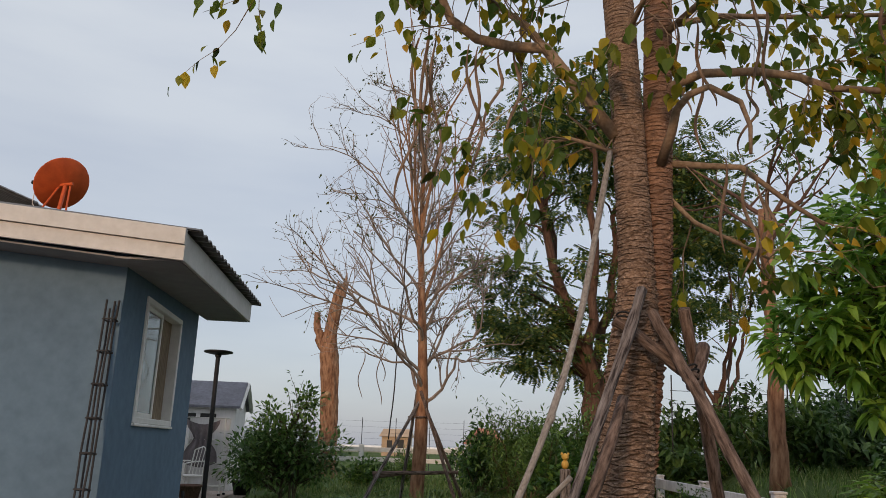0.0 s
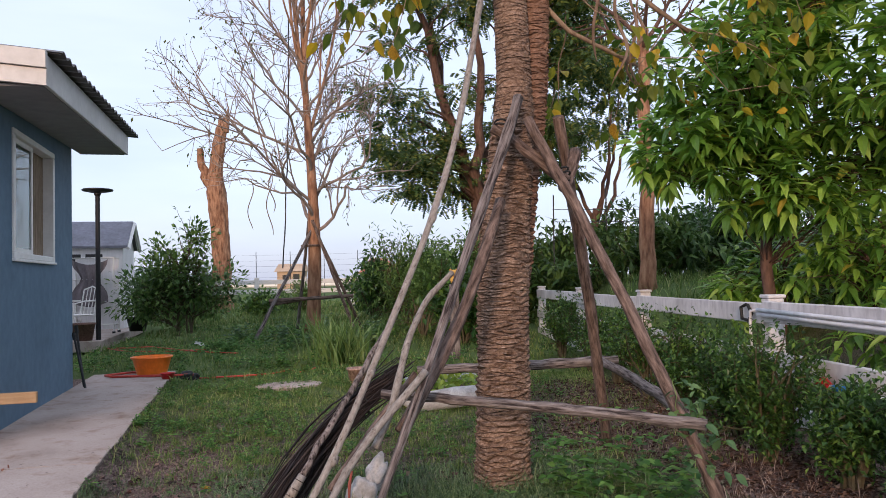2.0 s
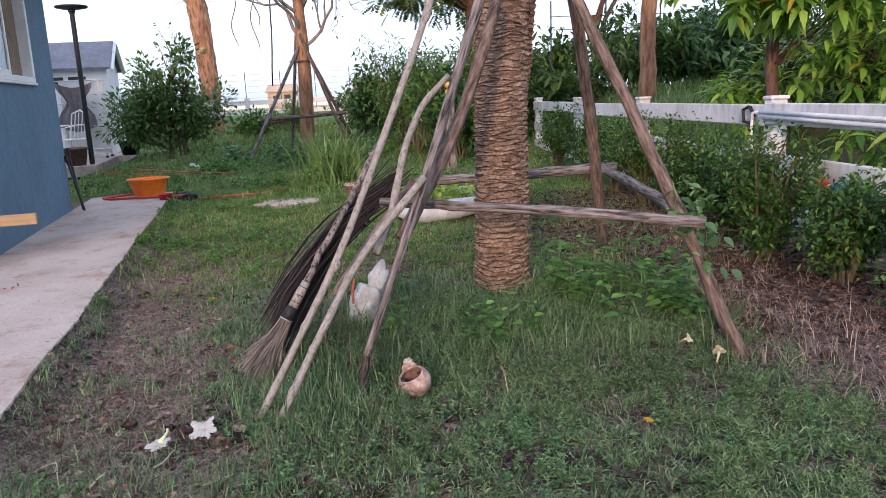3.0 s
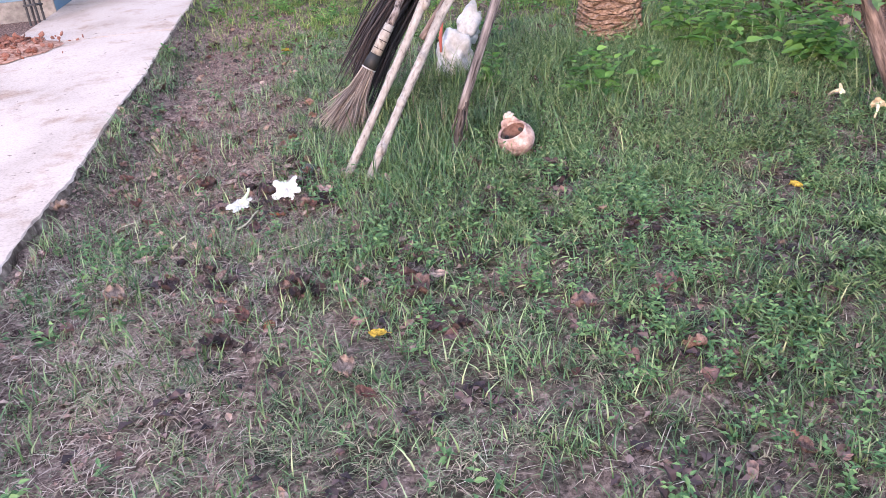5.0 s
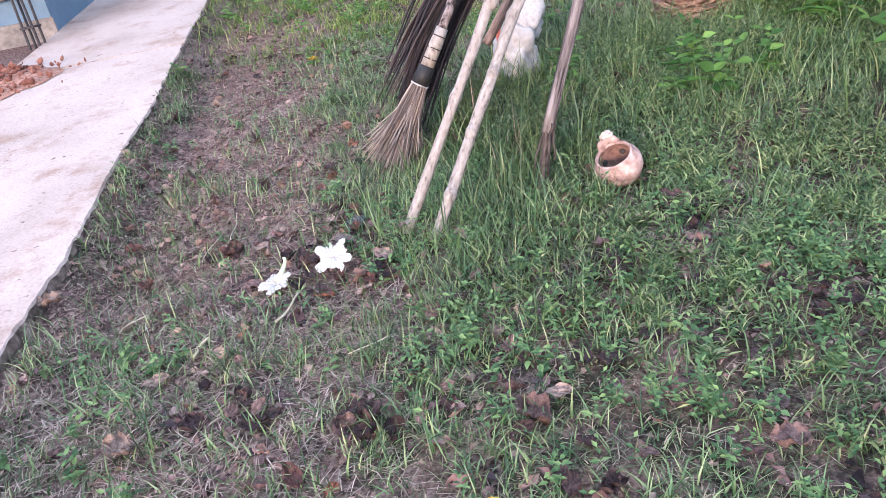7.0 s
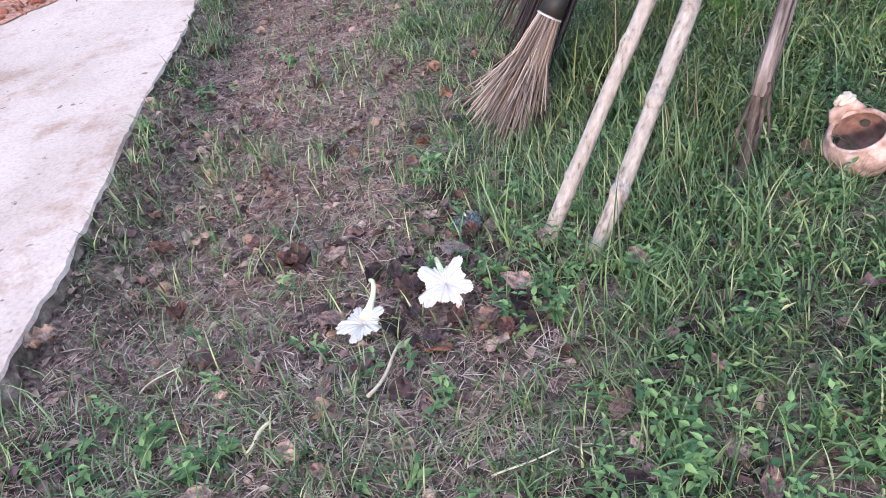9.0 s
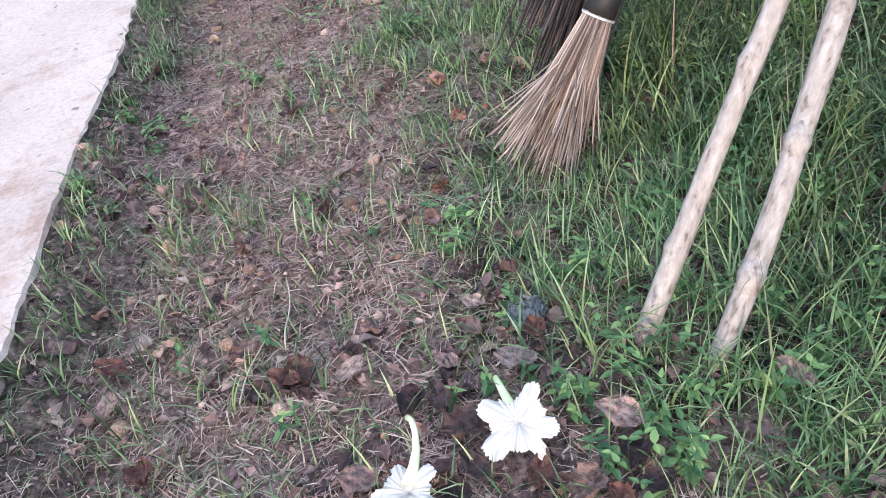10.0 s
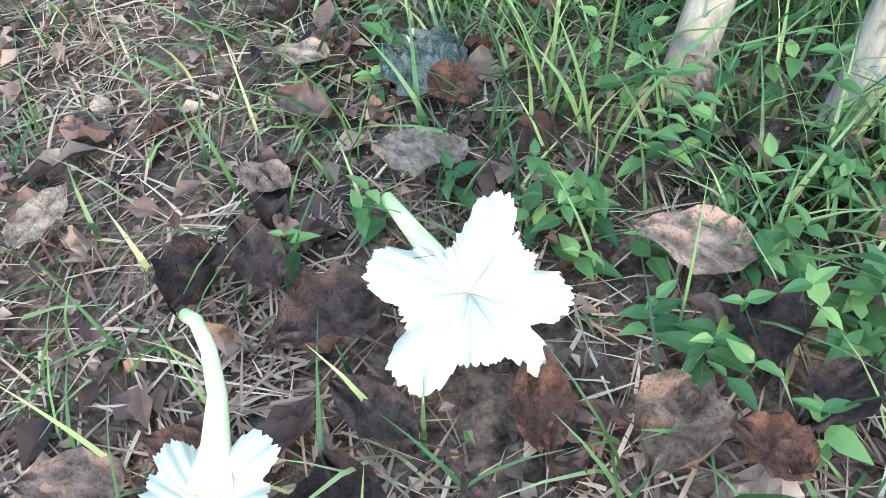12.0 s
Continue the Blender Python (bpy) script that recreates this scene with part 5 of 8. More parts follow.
def tree_props():
    """Weathered poles that stay the tree, lashed to cross bars."""
    t = thing("tree_stake_frame", "weathered wooden tripod of poles staking the tree", "tree stakes")
    bent_pole(t, [(1.046, 3.706, 0.150), (1.06, 3.722, 0.185), (1.156, 3.84, 0.399), (1.267, 3.976, 0.647), (1.417, 4.172, 1.003), (1.553, 4.35, 1.327), (1.718, 4.561, 1.71), (1.815, 4.70, 1.96)], 0.0125, 0.024, M_WOOD, "leg", "split grey pole", 0.20, 20, 34, 1)
    bent_pole(t, [(1.20, 4.06, 0.50), (1.34, 4.16, 0.713), (1.47, 4.28, 0.93), (1.63, 4.47, 1.286), (1.70, 4.62, 1.45)], 0.027, 0.025, M_WOOD2, "leg", "dark weathered pole", 0.12, 14, 20, 2)
    for k, (dx, dy, z0, r) in enumerate(((0.0, 0.0, -0.02, 0.0085), (0.012, 0.010, 0.04, 0.005), (-0.010, 0.006, 0.07, 0.004), (0.006, -0.010, 0.08, 0.004), (0.018, -0.004, 0.09, 0.003))):
        f = (0.16 - z0) / 0.16
        prop_pole(t, (1.046 - 0.045 * f + dx * 1.6, 3.706 - 0.05 * f + dy * 1.6, z0), (1.056 + dx * 0.6, 3.718 + dy * 0.6, 0.175), r * 0.7, r * 1.25, M_ROTWOOD, "splinter", rough=0.2, k=9, sides=8, seed=60 + k, label="dark rotten splinter")
    prop_pole(t, (2.475, 3.80, -0.03), (1.865, 4.74, 1.86), 0.027, 0.026, M_WOOD2, "leg", (0.03, 0, 0.0), 0.13, label="red-brown pole", sides=20, seed=3)
    prop_pole(t, (2.58, 6.05, -0.03), (2.08, 5.02, 1.93), 0.034, 0.030, M_WOOD2, "leg", (0.02, 0, 0), 0.10, seed=4)
    prop_pole(t, (1.68, 4.70, 1.81), (2.04, 4.72, 1.55), 0.024, 0.032, M_WOOD2, "brace", (0, 0, 0.012), 0.10, 10, seed=5)
    prop_pole(t, (2.03, 4.74, 1.52), (2.16, 5.0, 1.74), 0.028, 0.032, M_WOOD2, "brace", (0.01, 0, 0), 0.10, 7, seed=6)
    prop_pole(t, (1.13, 4.30, 0.615), (2.345, 3.872, 0.518), 0.020, 0.022, M_WOOD, "cross_bar", (0, 0, 0.01), 0.10, seed=7, sides=16)
    prop_pole(t, (1.36, 6.32, 0.47), (2.70, 6.15, 0.515), 0.030, 0.036, M_WOOD, "cross_bar", (0, 0, 0.0), 0.08, seed=8)
    prop_pole(t, (2.56, 6.2, 0.53), (2.50, 4.5, 0.45), 0.026, 0.030, M_WOOD, "cross_bar", (0.03, 0, 0), 0.10, seed=9)
    for k, (p, n) in enumerate((((1.72, 4.70, 1.79), (1, 1.2, 2.2)), ((2.03, 4.72, 1.56), (-0.6, 0.9, 1.9)))):
        n = unit(n)
        u = unit(np.cross(n, (0, 0, 1)))
        w = np.cross(n, u)
        ring = [np.array(p) + (u * math.cos(a) + w * math.sin(a)) * 0.042 + n * 0.012 * a / 3 for a in np.linspace(0, 14, 40)]
        part("lashing", Build().tube(ring, 0.005, 5), M_RUBBER, t)
    # slim pale poles and crooked sticks rest against the frame
    poles = [
        ([(0.670, 3.555, -0.015), (0.680, 3.563, 0.0), (0.737, 3.612, 0.1), (0.842, 3.693, 0.278), (0.958, 3.769, 0.468), (1.091, 3.889, 0.752), (1.235, 4.028, 1.077), (1.35, 4.139, 1.338), (1.466, 4.287, 1.687), (1.52, 4.39, 1.9), (1.62, 4.58, 2.36), (1.68, 4.69, 2.64)], 0.0125, 0.0145, M_BAMBOO, "long pale stripped pole leaning against the tree"),
        ([(0.736, 3.497, -0.015), (0.746, 3.505, 0.0), (0.803, 3.548, 0.1), (0.87, 3.62, 0.215), (0.937, 3.70, 0.32), (0.999, 3.795, 0.42), (1.101, 3.881, 0.542), (1.235, 3.962, 0.672), (1.30, 4.0, 0.74)], 0.0128, 0.0145, M_BAMBOO, "pale knotty pole leaning in the frame"),
        ([(1.10, 3.93, 0.47), (1.168, 3.995, 0.605), (1.196, 4.058, 0.706), (1.239, 4.149, 0.853), (1.319, 4.244, 1.006), (1.438, 4.316, 1.117)], 0.0165, 0.012, M_BAMBOO, "thin crooked grey stick leaning in the tree frame"),
        ([(0.93, 3.95, 0.32), (0.962, 3.965, 0.359), (1.099, 4.068, 0.53), (1.265, 4.181, 0.711)], 0.013, 0.012, M_WOOD2, "red-brown stick leaning in the tree frame")]
    for k, (pts, r0, r1, mat, lab) in enumerate(poles):
        p = thing("leaning_pole", lab, "pole", "leaning poles")
        bent_pole(p, pts, r0, r1, mat, "shaft", "", 0.05, 14, 40, 20 + k)
        if k < 2:
            pts = np.array(pts)
            for j in range(2, len(pts) - 1):
                q, w = pts[j], unit(pts[j + 1] - pts[j - 1])
                part("knot", Build().tube([q - w * 0.02, q, q + w * 0.02], [0.011, 0.0148, 0.011], 9, 0.12), mat, p, "", True)


tree_props()


def brooms():
    g = np.random.default_rng(5)
    b = thing("broom", "stick broom with a straw brush leaning in the tree frame", "broom")
    tie, tip, top = np.array([0.735, 4.045, 0.215]), np.array([0.60, 3.99, 0.0]), np.array([1.15, 4.50, 0.86])
    ax = unit(tip - tie)
    sx = unit(np.cross(ax, (0.2, 1, 0.3)))
    sy = np.cross(sx, ax)
    brush = Build()
    for k in range(260):
        a, r = g.uniform(0, 2 * np.pi), math.sqrt(g.uniform(0, 1))
        o = sx * math.cos(a) * r + sy * math.sin(a) * r
        n = g.uniform(0.16, 0.28)
        mid = tie + ax * n * 0.5 + o * 0.042
        brush.tube([tie + o * 0.022, mid + g.normal(0, 0.003, 3), tie + ax * n + o * 0.082 + g.normal(0, 0.013, 3)], [0.0016, 0.0014, 0.0009], 4)
    tagged(part("brush", brush, M_STRAW, b, "frayed straw brush"), kind="stuff")
    part("band", Build().tube([tie + ax * 0.002, tie - ax * 0.025, tie - ax * 0.05], [0.0250, 0.0235, 0.0205], 14, 0.06), M_RUBBER, b, "black rubber band round the brush", True)
    part("tie", Build().tube([tie + ax * 0.007, tie + ax * 0.0035], [0.0256, 0.0256], 14, 0.08), M_SACK, b, "white string tie")
    part("sleeve", Build().tube([tie - ax * 0.049, tie - ax * 0.11, tie - ax * 0.16], [0.0195, 0.0195, 0.0165], 14, 0.05), M_BAMBOO, b, "", True)
    for f in (0.07, 0.10, 0.135):
        part("ring", Build().tube([tie - ax * f, tie - ax * (f + 0.003)], [0.0204, 0.0204], 14, 0.05), M_TWIG, b, "dark binding wire")
    part("handle", Build().tube(wave(line(tie - ax * 0.15, top, 12), 0.003, 2), 0.013, 9, 0.05), M_WOOD, b, "", True)
    # a sheaf of dark ribs stands behind it
    s = thing("twig_sheaf", "sheaf of dark dry palm ribs leaning in the tree frame", "twigs")
    sheaf = Build()
    for k in range(190):
        lo = np.array([0.68, 4.18, 0.13]) + g.normal(0, 1, 3) * np.array([0.035, 0.05, 0.07])
        lo[2] = max(lo[2], 0.005)
        hi = np.array([1.20, 4.44, 0.69]) + g.normal(0, 0.022, 3)
        sheaf.tube(line(lo, hi + (hi - lo) * g.uniform(-0.15, 0.05), 6, (-0.02, 0, 0.055 + g.normal(0, 0.012))), [0.0016, 0.0028, 0.003, 0.003, 0.0028, 0.002], 4)
    tagged(part("rib_mass", sheaf, M_TWIG, s), kind="stuff")
    c = np.array([1.02, 4.36, 0.54])
    d = unit(np.array([0.52, 0.26, 0.50]))
    u = unit(np.cross(d, (0, 0, 1)))
    w = np.cross(d, u)
    part("tie", Build().tube([c + (u * math.cos(a) + w * math.sin(a)) * 0.05 + d * 0.004 * a for a in np.linspace(0, 12.6, 40)], 0.004, 5), M_RUBBER, s, "black cord round the ribs")
    k = thing("sack", "crumpled white woven sack standing behind the sticks", "sack", m=pose(1.02, 4.60, 0.0, 0, 5, 20))
    lump("sack_body", k, M_SACK, (0.082, 0.07, 0.105), 6, 0.42)
    lump("sack_neck", k, M_SACK, (0.052, 0.045, 0.085), 9, 0.62, "gathered neck of the white sack").matrix_basis = pose(0.035, 0.01, 0.14, 10, 24, 40)
    part("red_strip", Build().tube([(-0.075, -0.05, 0.24), (-0.085, -0.055, 0.18), (-0.08, -0.05, 0.12)], [0.005, 0.008, 0.004], 6, 0.2), M_DULLRED, k, "faded red plastic strip")


brooms()


M_BARK_S = surface("scaly_orange_bark", [(0.34, (0.15, 0.07, 0.042)), (0.5, (0.30, 0.155, 0.09)), (0.68, (0.44, 0.26, 0.16))], 7, 1.3, (2.2, 2.2, 0.5), rough=0.95, relief=0.6, depth=0.03, stain=0.3)


def bare_tree():
    """The nearly leafless tree behind, with its own stakes."""
    x, y = -0.12, 14.5
    z = float(ground_z(x, y))
    t = thing("bare_tree", "tall thin tree with bare orange-tan twigs and few leaves", "tree", m=pose(x, y, z))
    g = np.random.default_rng(77)
    zs = np.linspace(0, 8.2, 66)
    px = 0.02 + 0.06 * np.sin(zs * 0.9) - 0.004 * zs
    trunk = Build().tube(np.stack([px, 0.03 * np.cos(zs), zs], 1), np.interp(zs, [0, 0.25, 1.6, 2.6, 4.4, 8.2], [0.165, 0.125, 0.105, 0.08, 0.052, 0.01]), 16, 0.06)
    part("trunk", trunk, M_BARK_S, t, "", True)
    tips = []
    for k in range(34):
        h = 1.75 + 6.0 * (k / 33) ** 1.15
        a = k * 2.399 + g.uniform(-0.3, 0.3)
        west = -math.cos(a)
        up = np.interp(h, [1.7, 3, 5, 8], [0.85, 0.95, 1.3, 2.2])
        n = np.interp(h, [1.7, 3, 5, 8], [1.5, 1.75, 1.25, 0.6]) * g.uniform(0.8, 1.1) * (0.94 + 0.2 * west)
        b = Build()
        grow(b, (float(np.interp(h, zs, px)), 0, h), (math.cos(a), math.sin(a), up), n, float(np.interp(h, [1.7, 8], [0.034, 0.012])), 3, tips, g, 0.46, 0.08, (3, 5), 0.60, 0.21, 6, 5)
        part("branch", b, M_BARK_T, t)
    for k in range(4):
        b = Build()
        a = k * 1.7 + 0.5
        h = 3.4 + 0.45 * k
        grow(b, (float(np.interp(h, zs, px)), 0, h), (0.26 * math.cos(a), 0.26 * math.sin(a), 1.0), 2.3, 0.034, 2, tips, g, 0.3, 0.2, (3, 4), 0.62, 0.06, 8, 6)
        part("leader", b, M_BARK_B, t)
    part("foliage", Build().many(*LEAF_SMALL, leaves_at([p for p in tips if g.uniform() < 0.4], g, 1, (0.04, 0.085), LEAF_SMALL, 0.03, 0.5)), M_LEAF_F, t, "few small green leaves")
    for k, (xx, n) in enumerate(((-1.05, 0.9), (-0.72, 1.1), (-0.68, 0.8))):
        s = np.linspace(0, 1, 20)
        part("seed_pod", Build().tube(np.stack([xx + 0.05 * np.sin(7 * s + k), 0.3 + 0.05 * np.cos(7 * s), 2.75 - n * s + 0.1 * k], 1), np.interp(s, [0, 0.2, 0.9, 1], [0.003, 0.009, 0.008, 0.003]), 6), M_POD, t, "", True)
    part("hanging_vine", Build().tube(wave(line((-0.28, -0.2, 5.4), (-0.44, -0.25, 1.15), 16, (0.03, 0, 0)), 0.008, 4), 0.011, 6), M_BLACK, t, "thin dark hanging vine", True)
    f = thing("tree_stake_frame", "wooden tripod of old poles staking the bare tree", "tree stakes", m=pose(x, y, 0))
    for k, (a, c) in enumerate((((-0.85, -0.95, 0.1), (0.10, 0.0, 2.12)), ((0.85, 0.75, 0.19), (0.0, -0.02, 2.2)), ((-0.35, 0.95, 0.2), (-0.02, 0.05, 2.15)), ((0.78, -0.3, 0.17), (0.05, -0.1, 2.15)))):
        prop_pole(f, a, c, 0.030, 0.027, M_WOOD2 if k % 2 else M_WOOD, "leg", rough=0.1, k=14, seed=40 + k)
    prop_pole(f, (-0.62, -0.62, 0.80), (0.72, -0.1, 0.84), 0.032, 0.03, M_WOOD2, "cross_bar", k=12, seed=47)
    prop_pole(f, (-0.60, -0.55, 0.74), (-0.2, 0.7, 0.78), 0.032, 0.03, M_WOOD2, "cross_bar", k=12, seed=48)
    ring = [(0.02 + 0.17 * math.cos(a), 0.17 * math.sin(a), 1.72) for a in np.linspace(0, 6.5, 26)]
    part("strap", Build().tube(ring, 0.014, 6), M_WOOD2, f, "brown rope tie", True)


bare_tree()


def stump():
    x, y = -4.35, 27.0
    z = float(ground_z(x, y))
    t = thing("cut_tree", "tall orange-brown tree trunk cut off at the fork", "tree", m=pose(x, y, z))
    zs = np.linspace(-0.1, 6.35, 70)
    cx = 0.08 * np.sin(zs * 0.8) + np.interp(zs, [0, 4.3, 6.3], [0.12, 0.0, 0.34])
    tr = Build().tube(np.stack([cx, 0 * zs, zs], 1), np.interp(zs, [0, 0.4, 2.0, 3.9, 4.5, 6.0, 6.35], [0.42, 0.32, 0.29, 0.31, 0.23, 0.19, 0.06]) * (1 + 0.05 * np.sin(zs * 9) * np.sin(zs * 3.1)), 22, 0.10)
    part("trunk", tr, M_BARK_S, t)
    part("fork", Build().tube(wave(line((-0.04, 0, 3.95), (-0.50, 0, 5.35), 9, (-0.12, 0, -0.05)), 0.015, 3), np.linspace(0.20, 0.10, 9), 14, 0.12), M_BARK_S, t)
    part("splinter", Build().tube([(0.30, 0, 5.9), (0.40, 0, 6.35), (0.45, 0, 6.75)], [0.14, 0.08, 0.01], 9, 0.15), M_BARK_S, t)
    part("splinter", Build().tube([(0.20, 0, 5.9), (0.17, 0, 6.3), (0.16, 0, 6.5)], [0.10, 0.06, 0.01], 9, 0.15), M_BARK_S, t)
    part("knot", Build().tube([(0.10, -0.26, 2.55), (0.11, -0.34, 2.6), (0.11, -0.4, 2.62)], [0.11, 0.10, 0.06], 10, 0.12), M_PLANK, t, "pale sawn branch stub")
    g = np.random.default_rng(9)
    part("sprout", Build().many(*LEAF_SMALL, poses(g.normal(0, 0.09, (30, 3)) + np.array([-0.44, 0, 5.25]), g.normal(0, 1, (30, 3)), 0.14)), M_LEAF_E, t)


stump()


def clump_spots(lobes, n, g, shell=0.45):
    """Places of leaf clumps in a crown made of rounded lobes, more of them towards the outside."""
    share = np.array([l[3] * l[4] * l[5] for l in lobes]) ** 0.7
    pick = g.choice(len(lobes), n, p=share / share.sum())
    d = g.normal(0, 1, (n, 3))
    d /= np.linalg.norm(d, axis=1)[:, None]
    r = g.uniform(0, 1, n) ** shell
    L = np.array(lobes)[pick]
    return L[:, :3] + d * r[:, None] * L[:, 3:] * g.uniform(0.85, 1.1, (n, 1)), d


def limb_to(b, trunk, end, r, g, sag=0.0):
    """A limb from the nearest fitting point of the trunk up to a clump."""
    trunk = np.asarray(trunk)
    k = int(np.argmin(np.abs(trunk[:, 2] - (end[2] - 0.45 * np.hypot(end[0] - trunk[:, 0], end[1] - trunk[:, 1])))))
    p = line(trunk[k], end, 6, (0, 0, sag))
    b.tube(wave(p, 0.03 * np.linalg.norm(end - trunk[k]), int(g.integers(0, 9999))), np.linspace(r, r * 0.25, 6), 5)


def feathery_tree(x, y, h, lobes, seed, clumps, per, label, forks=5, thin=1.0):
    """A dark tree with several stems and pads of feathered leaf sprays."""
    g = np.random.default_rng(seed)
    z = float(ground_z(x, y))
    t = thing("feathery_tree", label, "tree", m=pose(x, y, z))
    b = Build()
    b.tube(wave(line((0, 0, -0.1), (0.04, 0, h * 0.26), 8), 0.02, seed), np.linspace(0.024 * h, 0.019 * h, 8) * thin, 12, 0.06)
    stems = []
    for k in range(forks):
        a = k * 2.4 + g.uniform(-0.3, 0.3)
        top = np.array([math.cos(a) * h * 0.16, math.sin(a) * h * 0.12, h * g.uniform(0.75, 0.95)])
        p = wave(line((0.04, 0, h * (0.16 + 0.10 * k / forks)), top, 12, (math.cos(a) * 0.25, math.sin(a) * 0.2, -0.2)), 0.05, seed + k)
        b.tube(p, np.linspace(0.0125 * h, 0.003 * h, 12) * thin, 8, 0.05)
        stems.append(p)
    spots, out = clump_spots(lobes, clumps, g)
    P, A = [], []
    for c, d in zip(spots, out):
        near = min(stems, key=lambda s: float(np.min(np.hypot(s[:, 0] - c[0], s[:, 1] - c[1]))))
        limb_to(b, near, c, 0.0028 * h * thin, g, 0.1)
        n = int(per * g.uniform(0.6, 1.4))
        q = g.normal(0, 1, (n, 3)) * np.array([0.27, 0.27, 0.11])
        P.append(c + q)
        A.append(q * 1.4 + d * 0.25 + g.normal(0, 0.35, (n, 3)) + np.array([0, 0, -0.35]))
    part("trunk", b, M_BARK_C, t, "dark red-brown forked trunk", True)
    P, A = np.concatenate(P), np.concatenate(A)
    part("crown", Build().many(*spray_shape(), poses(P, A, g.uniform(0.18, 0.36, len(P)))), M_LEAF_C, t, "dark green feathery foliage")


def spray_shape():
    """A compound leaf of length 1: a rib with two rows of leaflets."""
    v, f = [], []
    for i in range(5):
        t = 0.16 + 0.17 * i
        n = 0.38 * (1 - 0.35 * abs(t - 0.5))
        for s in (-1, 1):
            k = len(v)
            v += [(0, t, -0.12 * t * t), (s * n * 0.60, t - n * 0.06 + 0.04 * i % 0.09, -0.03 - 0.12 * t * t), (s * n, t + n * (0.38 + 0.1 * (i % 2)), -0.10 - 0.12 * t * t), (s * n * 0.42, t + n * 0.55, -0.02 - 0.12 * t * t)]
            f.append((k, k + 1, k + 2, k + 3))
    return np.array(v), f


feathery_tree(3.15, 17.2, 10.2, [(-0.3, 0, 7.6, 2.1, 1.6, 2.0), (-1.5, -0.2, 4.6, 1.1, 1.0, 1.5), (1.2, 0, 5.0, 1.6, 1.3, 1.7), (-0.9, 0, 3.0, 1.3, 1.0, 0.8), (2.3, 0.2, 6.6, 1.3, 1.1, 1.6)], 12, 140, 36, "tall dark feathery-leaved tree behind the garden")
feathery_tree(6.3, 19.5, 6.6, [(0, 0, 5.0, 1.7, 1.2, 1.6), (-0.9, 0, 3.2, 1.1, 1.0, 1.1)], 31, 46, 34, "thin feathery-leaved tree beyond the fence", 4, 0.7)


def big_leaf_tree(x, y, lobes, seed, clumps, label, size=(0.15, 0.23), top=3.6):
    """A tree with rosettes of long drooping leaves at the ends of its shoots."""
    g = np.random.default_rng(seed)
    z = float(ground_z(x, y))
    t = thing("broadleaf_tree", label, "tree", m=pose(x, y, z))
    b = Build()
    trunk = wave(line((0, 0, -0.1), (0.1, 0, top), 14), 0.015, seed)
    b.tube(trunk, np.linspace(0.06, 0.02, 14), 10, 0.05)
    spots, out = clump_spots(lobes, clumps, g)
    P, A, S = [], [], []
    for c, d in zip(spots, out):
        limb_to(b, trunk, c, 0.007, g, 0.12)
        n = int(g.integers(9, 15))
        a = np.arange(n) * 2.4 + g.uniform(0, 6)
        rise = np.linspace(0.55, -0.75, n) + g.normal(0, 0.15, n)
        P.append(c + np.stack([0.012 * np.cos(a), 0.012 * np.sin(a), -0.012 * np.arange(n) + 0.05], 1))
        A.append(np.stack([np.cos(a), np.sin(a), rise], 1) + d * 0.35)
        S.append(g.uniform(size[0], size[1], n))
    part("trunk", b, M_BARK_C, t, "thin forked trunk", True)
    part("crown", Build().many(*LEAF_MID, poses(np.concatenate(P), np.concatenate(A), np.concatenate(S))), M_LEAF_B, t, "rosettes of drooping glossy green leaves")


big_leaf_tree(4.5, 7.6, [(0.0, 0, 2.75, 0.95, 0.9, 0.85), (0.95, 0, 4.55, 0.95, 1.0, 1.25), (-0.6, 0, 2.15, 0.65, 0.7, 0.42), (1.2, -0.2, 2.2, 0.7, 0.7, 0.5), (0.45, -0.1, 3.75, 0.6, 0.7, 0.5), (0.1, -0.35, 1.75, 0.75, 0.5, 0.35)], 51, 820, "leafy tree with long drooping glossy leaves beyond the fence", (0.14, 0.22), 5.0)
big_leaf_tree(5.55, 6.3, [(0.1, 0, 4.0, 1.05, 1.0, 1.2), (0, 0, 1.9, 1.0, 1.0, 0.8)], 52, 380, "leafy tree with long drooping bright green leaves", (0.15, 0.23), 4.2)
for k, (x, y, w, h, n) in enumerate(((4.95, 8.3, 0.75, 0.42, 70), (5.3, 7.3, 0.7, 0.4, 70), (6.3, 8.0, 0.9, 0.5, 90), (4.6, 5.75, 0.5, 0.42, 36))):
    big_leaf_tree(x, y, [(0, 0, h + 0.15, w, 0.55, h)], 53 + k, n, "young broadleaf tree hanging over the white fence" if k == 3 else "low young broadleaf tree on the bank beyond the fence", (0.12, 0.19), h + 0.3)


def bare_trunk():
    x, y = 5.3, 13.0
    z = float(ground_z(x, y))
    t = thing("straight_tree", "straight red-brown tree trunk beyond the white fence", "tree", m=pose(x, y, z))
    part("trunk", Build().tube(wave(line((0, 0, -0.1), (0.06, 0, 4.2), 16), 0.012, 4), np.interp(np.linspace(0, 1, 16), [0, 0.08, 1], [0.17, 0.125, 0.09]), 14, 0.07), M_BARK_S, t, "", True)
    g = np.random.default_rng(4)
    b, tips = Build(), []
    for k in range(5):
        grow(b, (0.06, 0, 3.6 + 0.12 * k), (math.cos(k * 2.2), math.sin(k * 2.2), 1.0), 1.2, 0.04, 2, tips, g, 0.5, 0.1, (2, 3), 0.65, 0.12, 7, 4)
    part("limb_crown", b, M_BARK_C, t)
    part("crown", Build().many(*LEAF_SMALL, leaves_at(tips, g, 5, (0.08, 0.15), LEAF_SMALL, 0.08, 0.4)), M_LEAF_C, t)


bare_trunk()


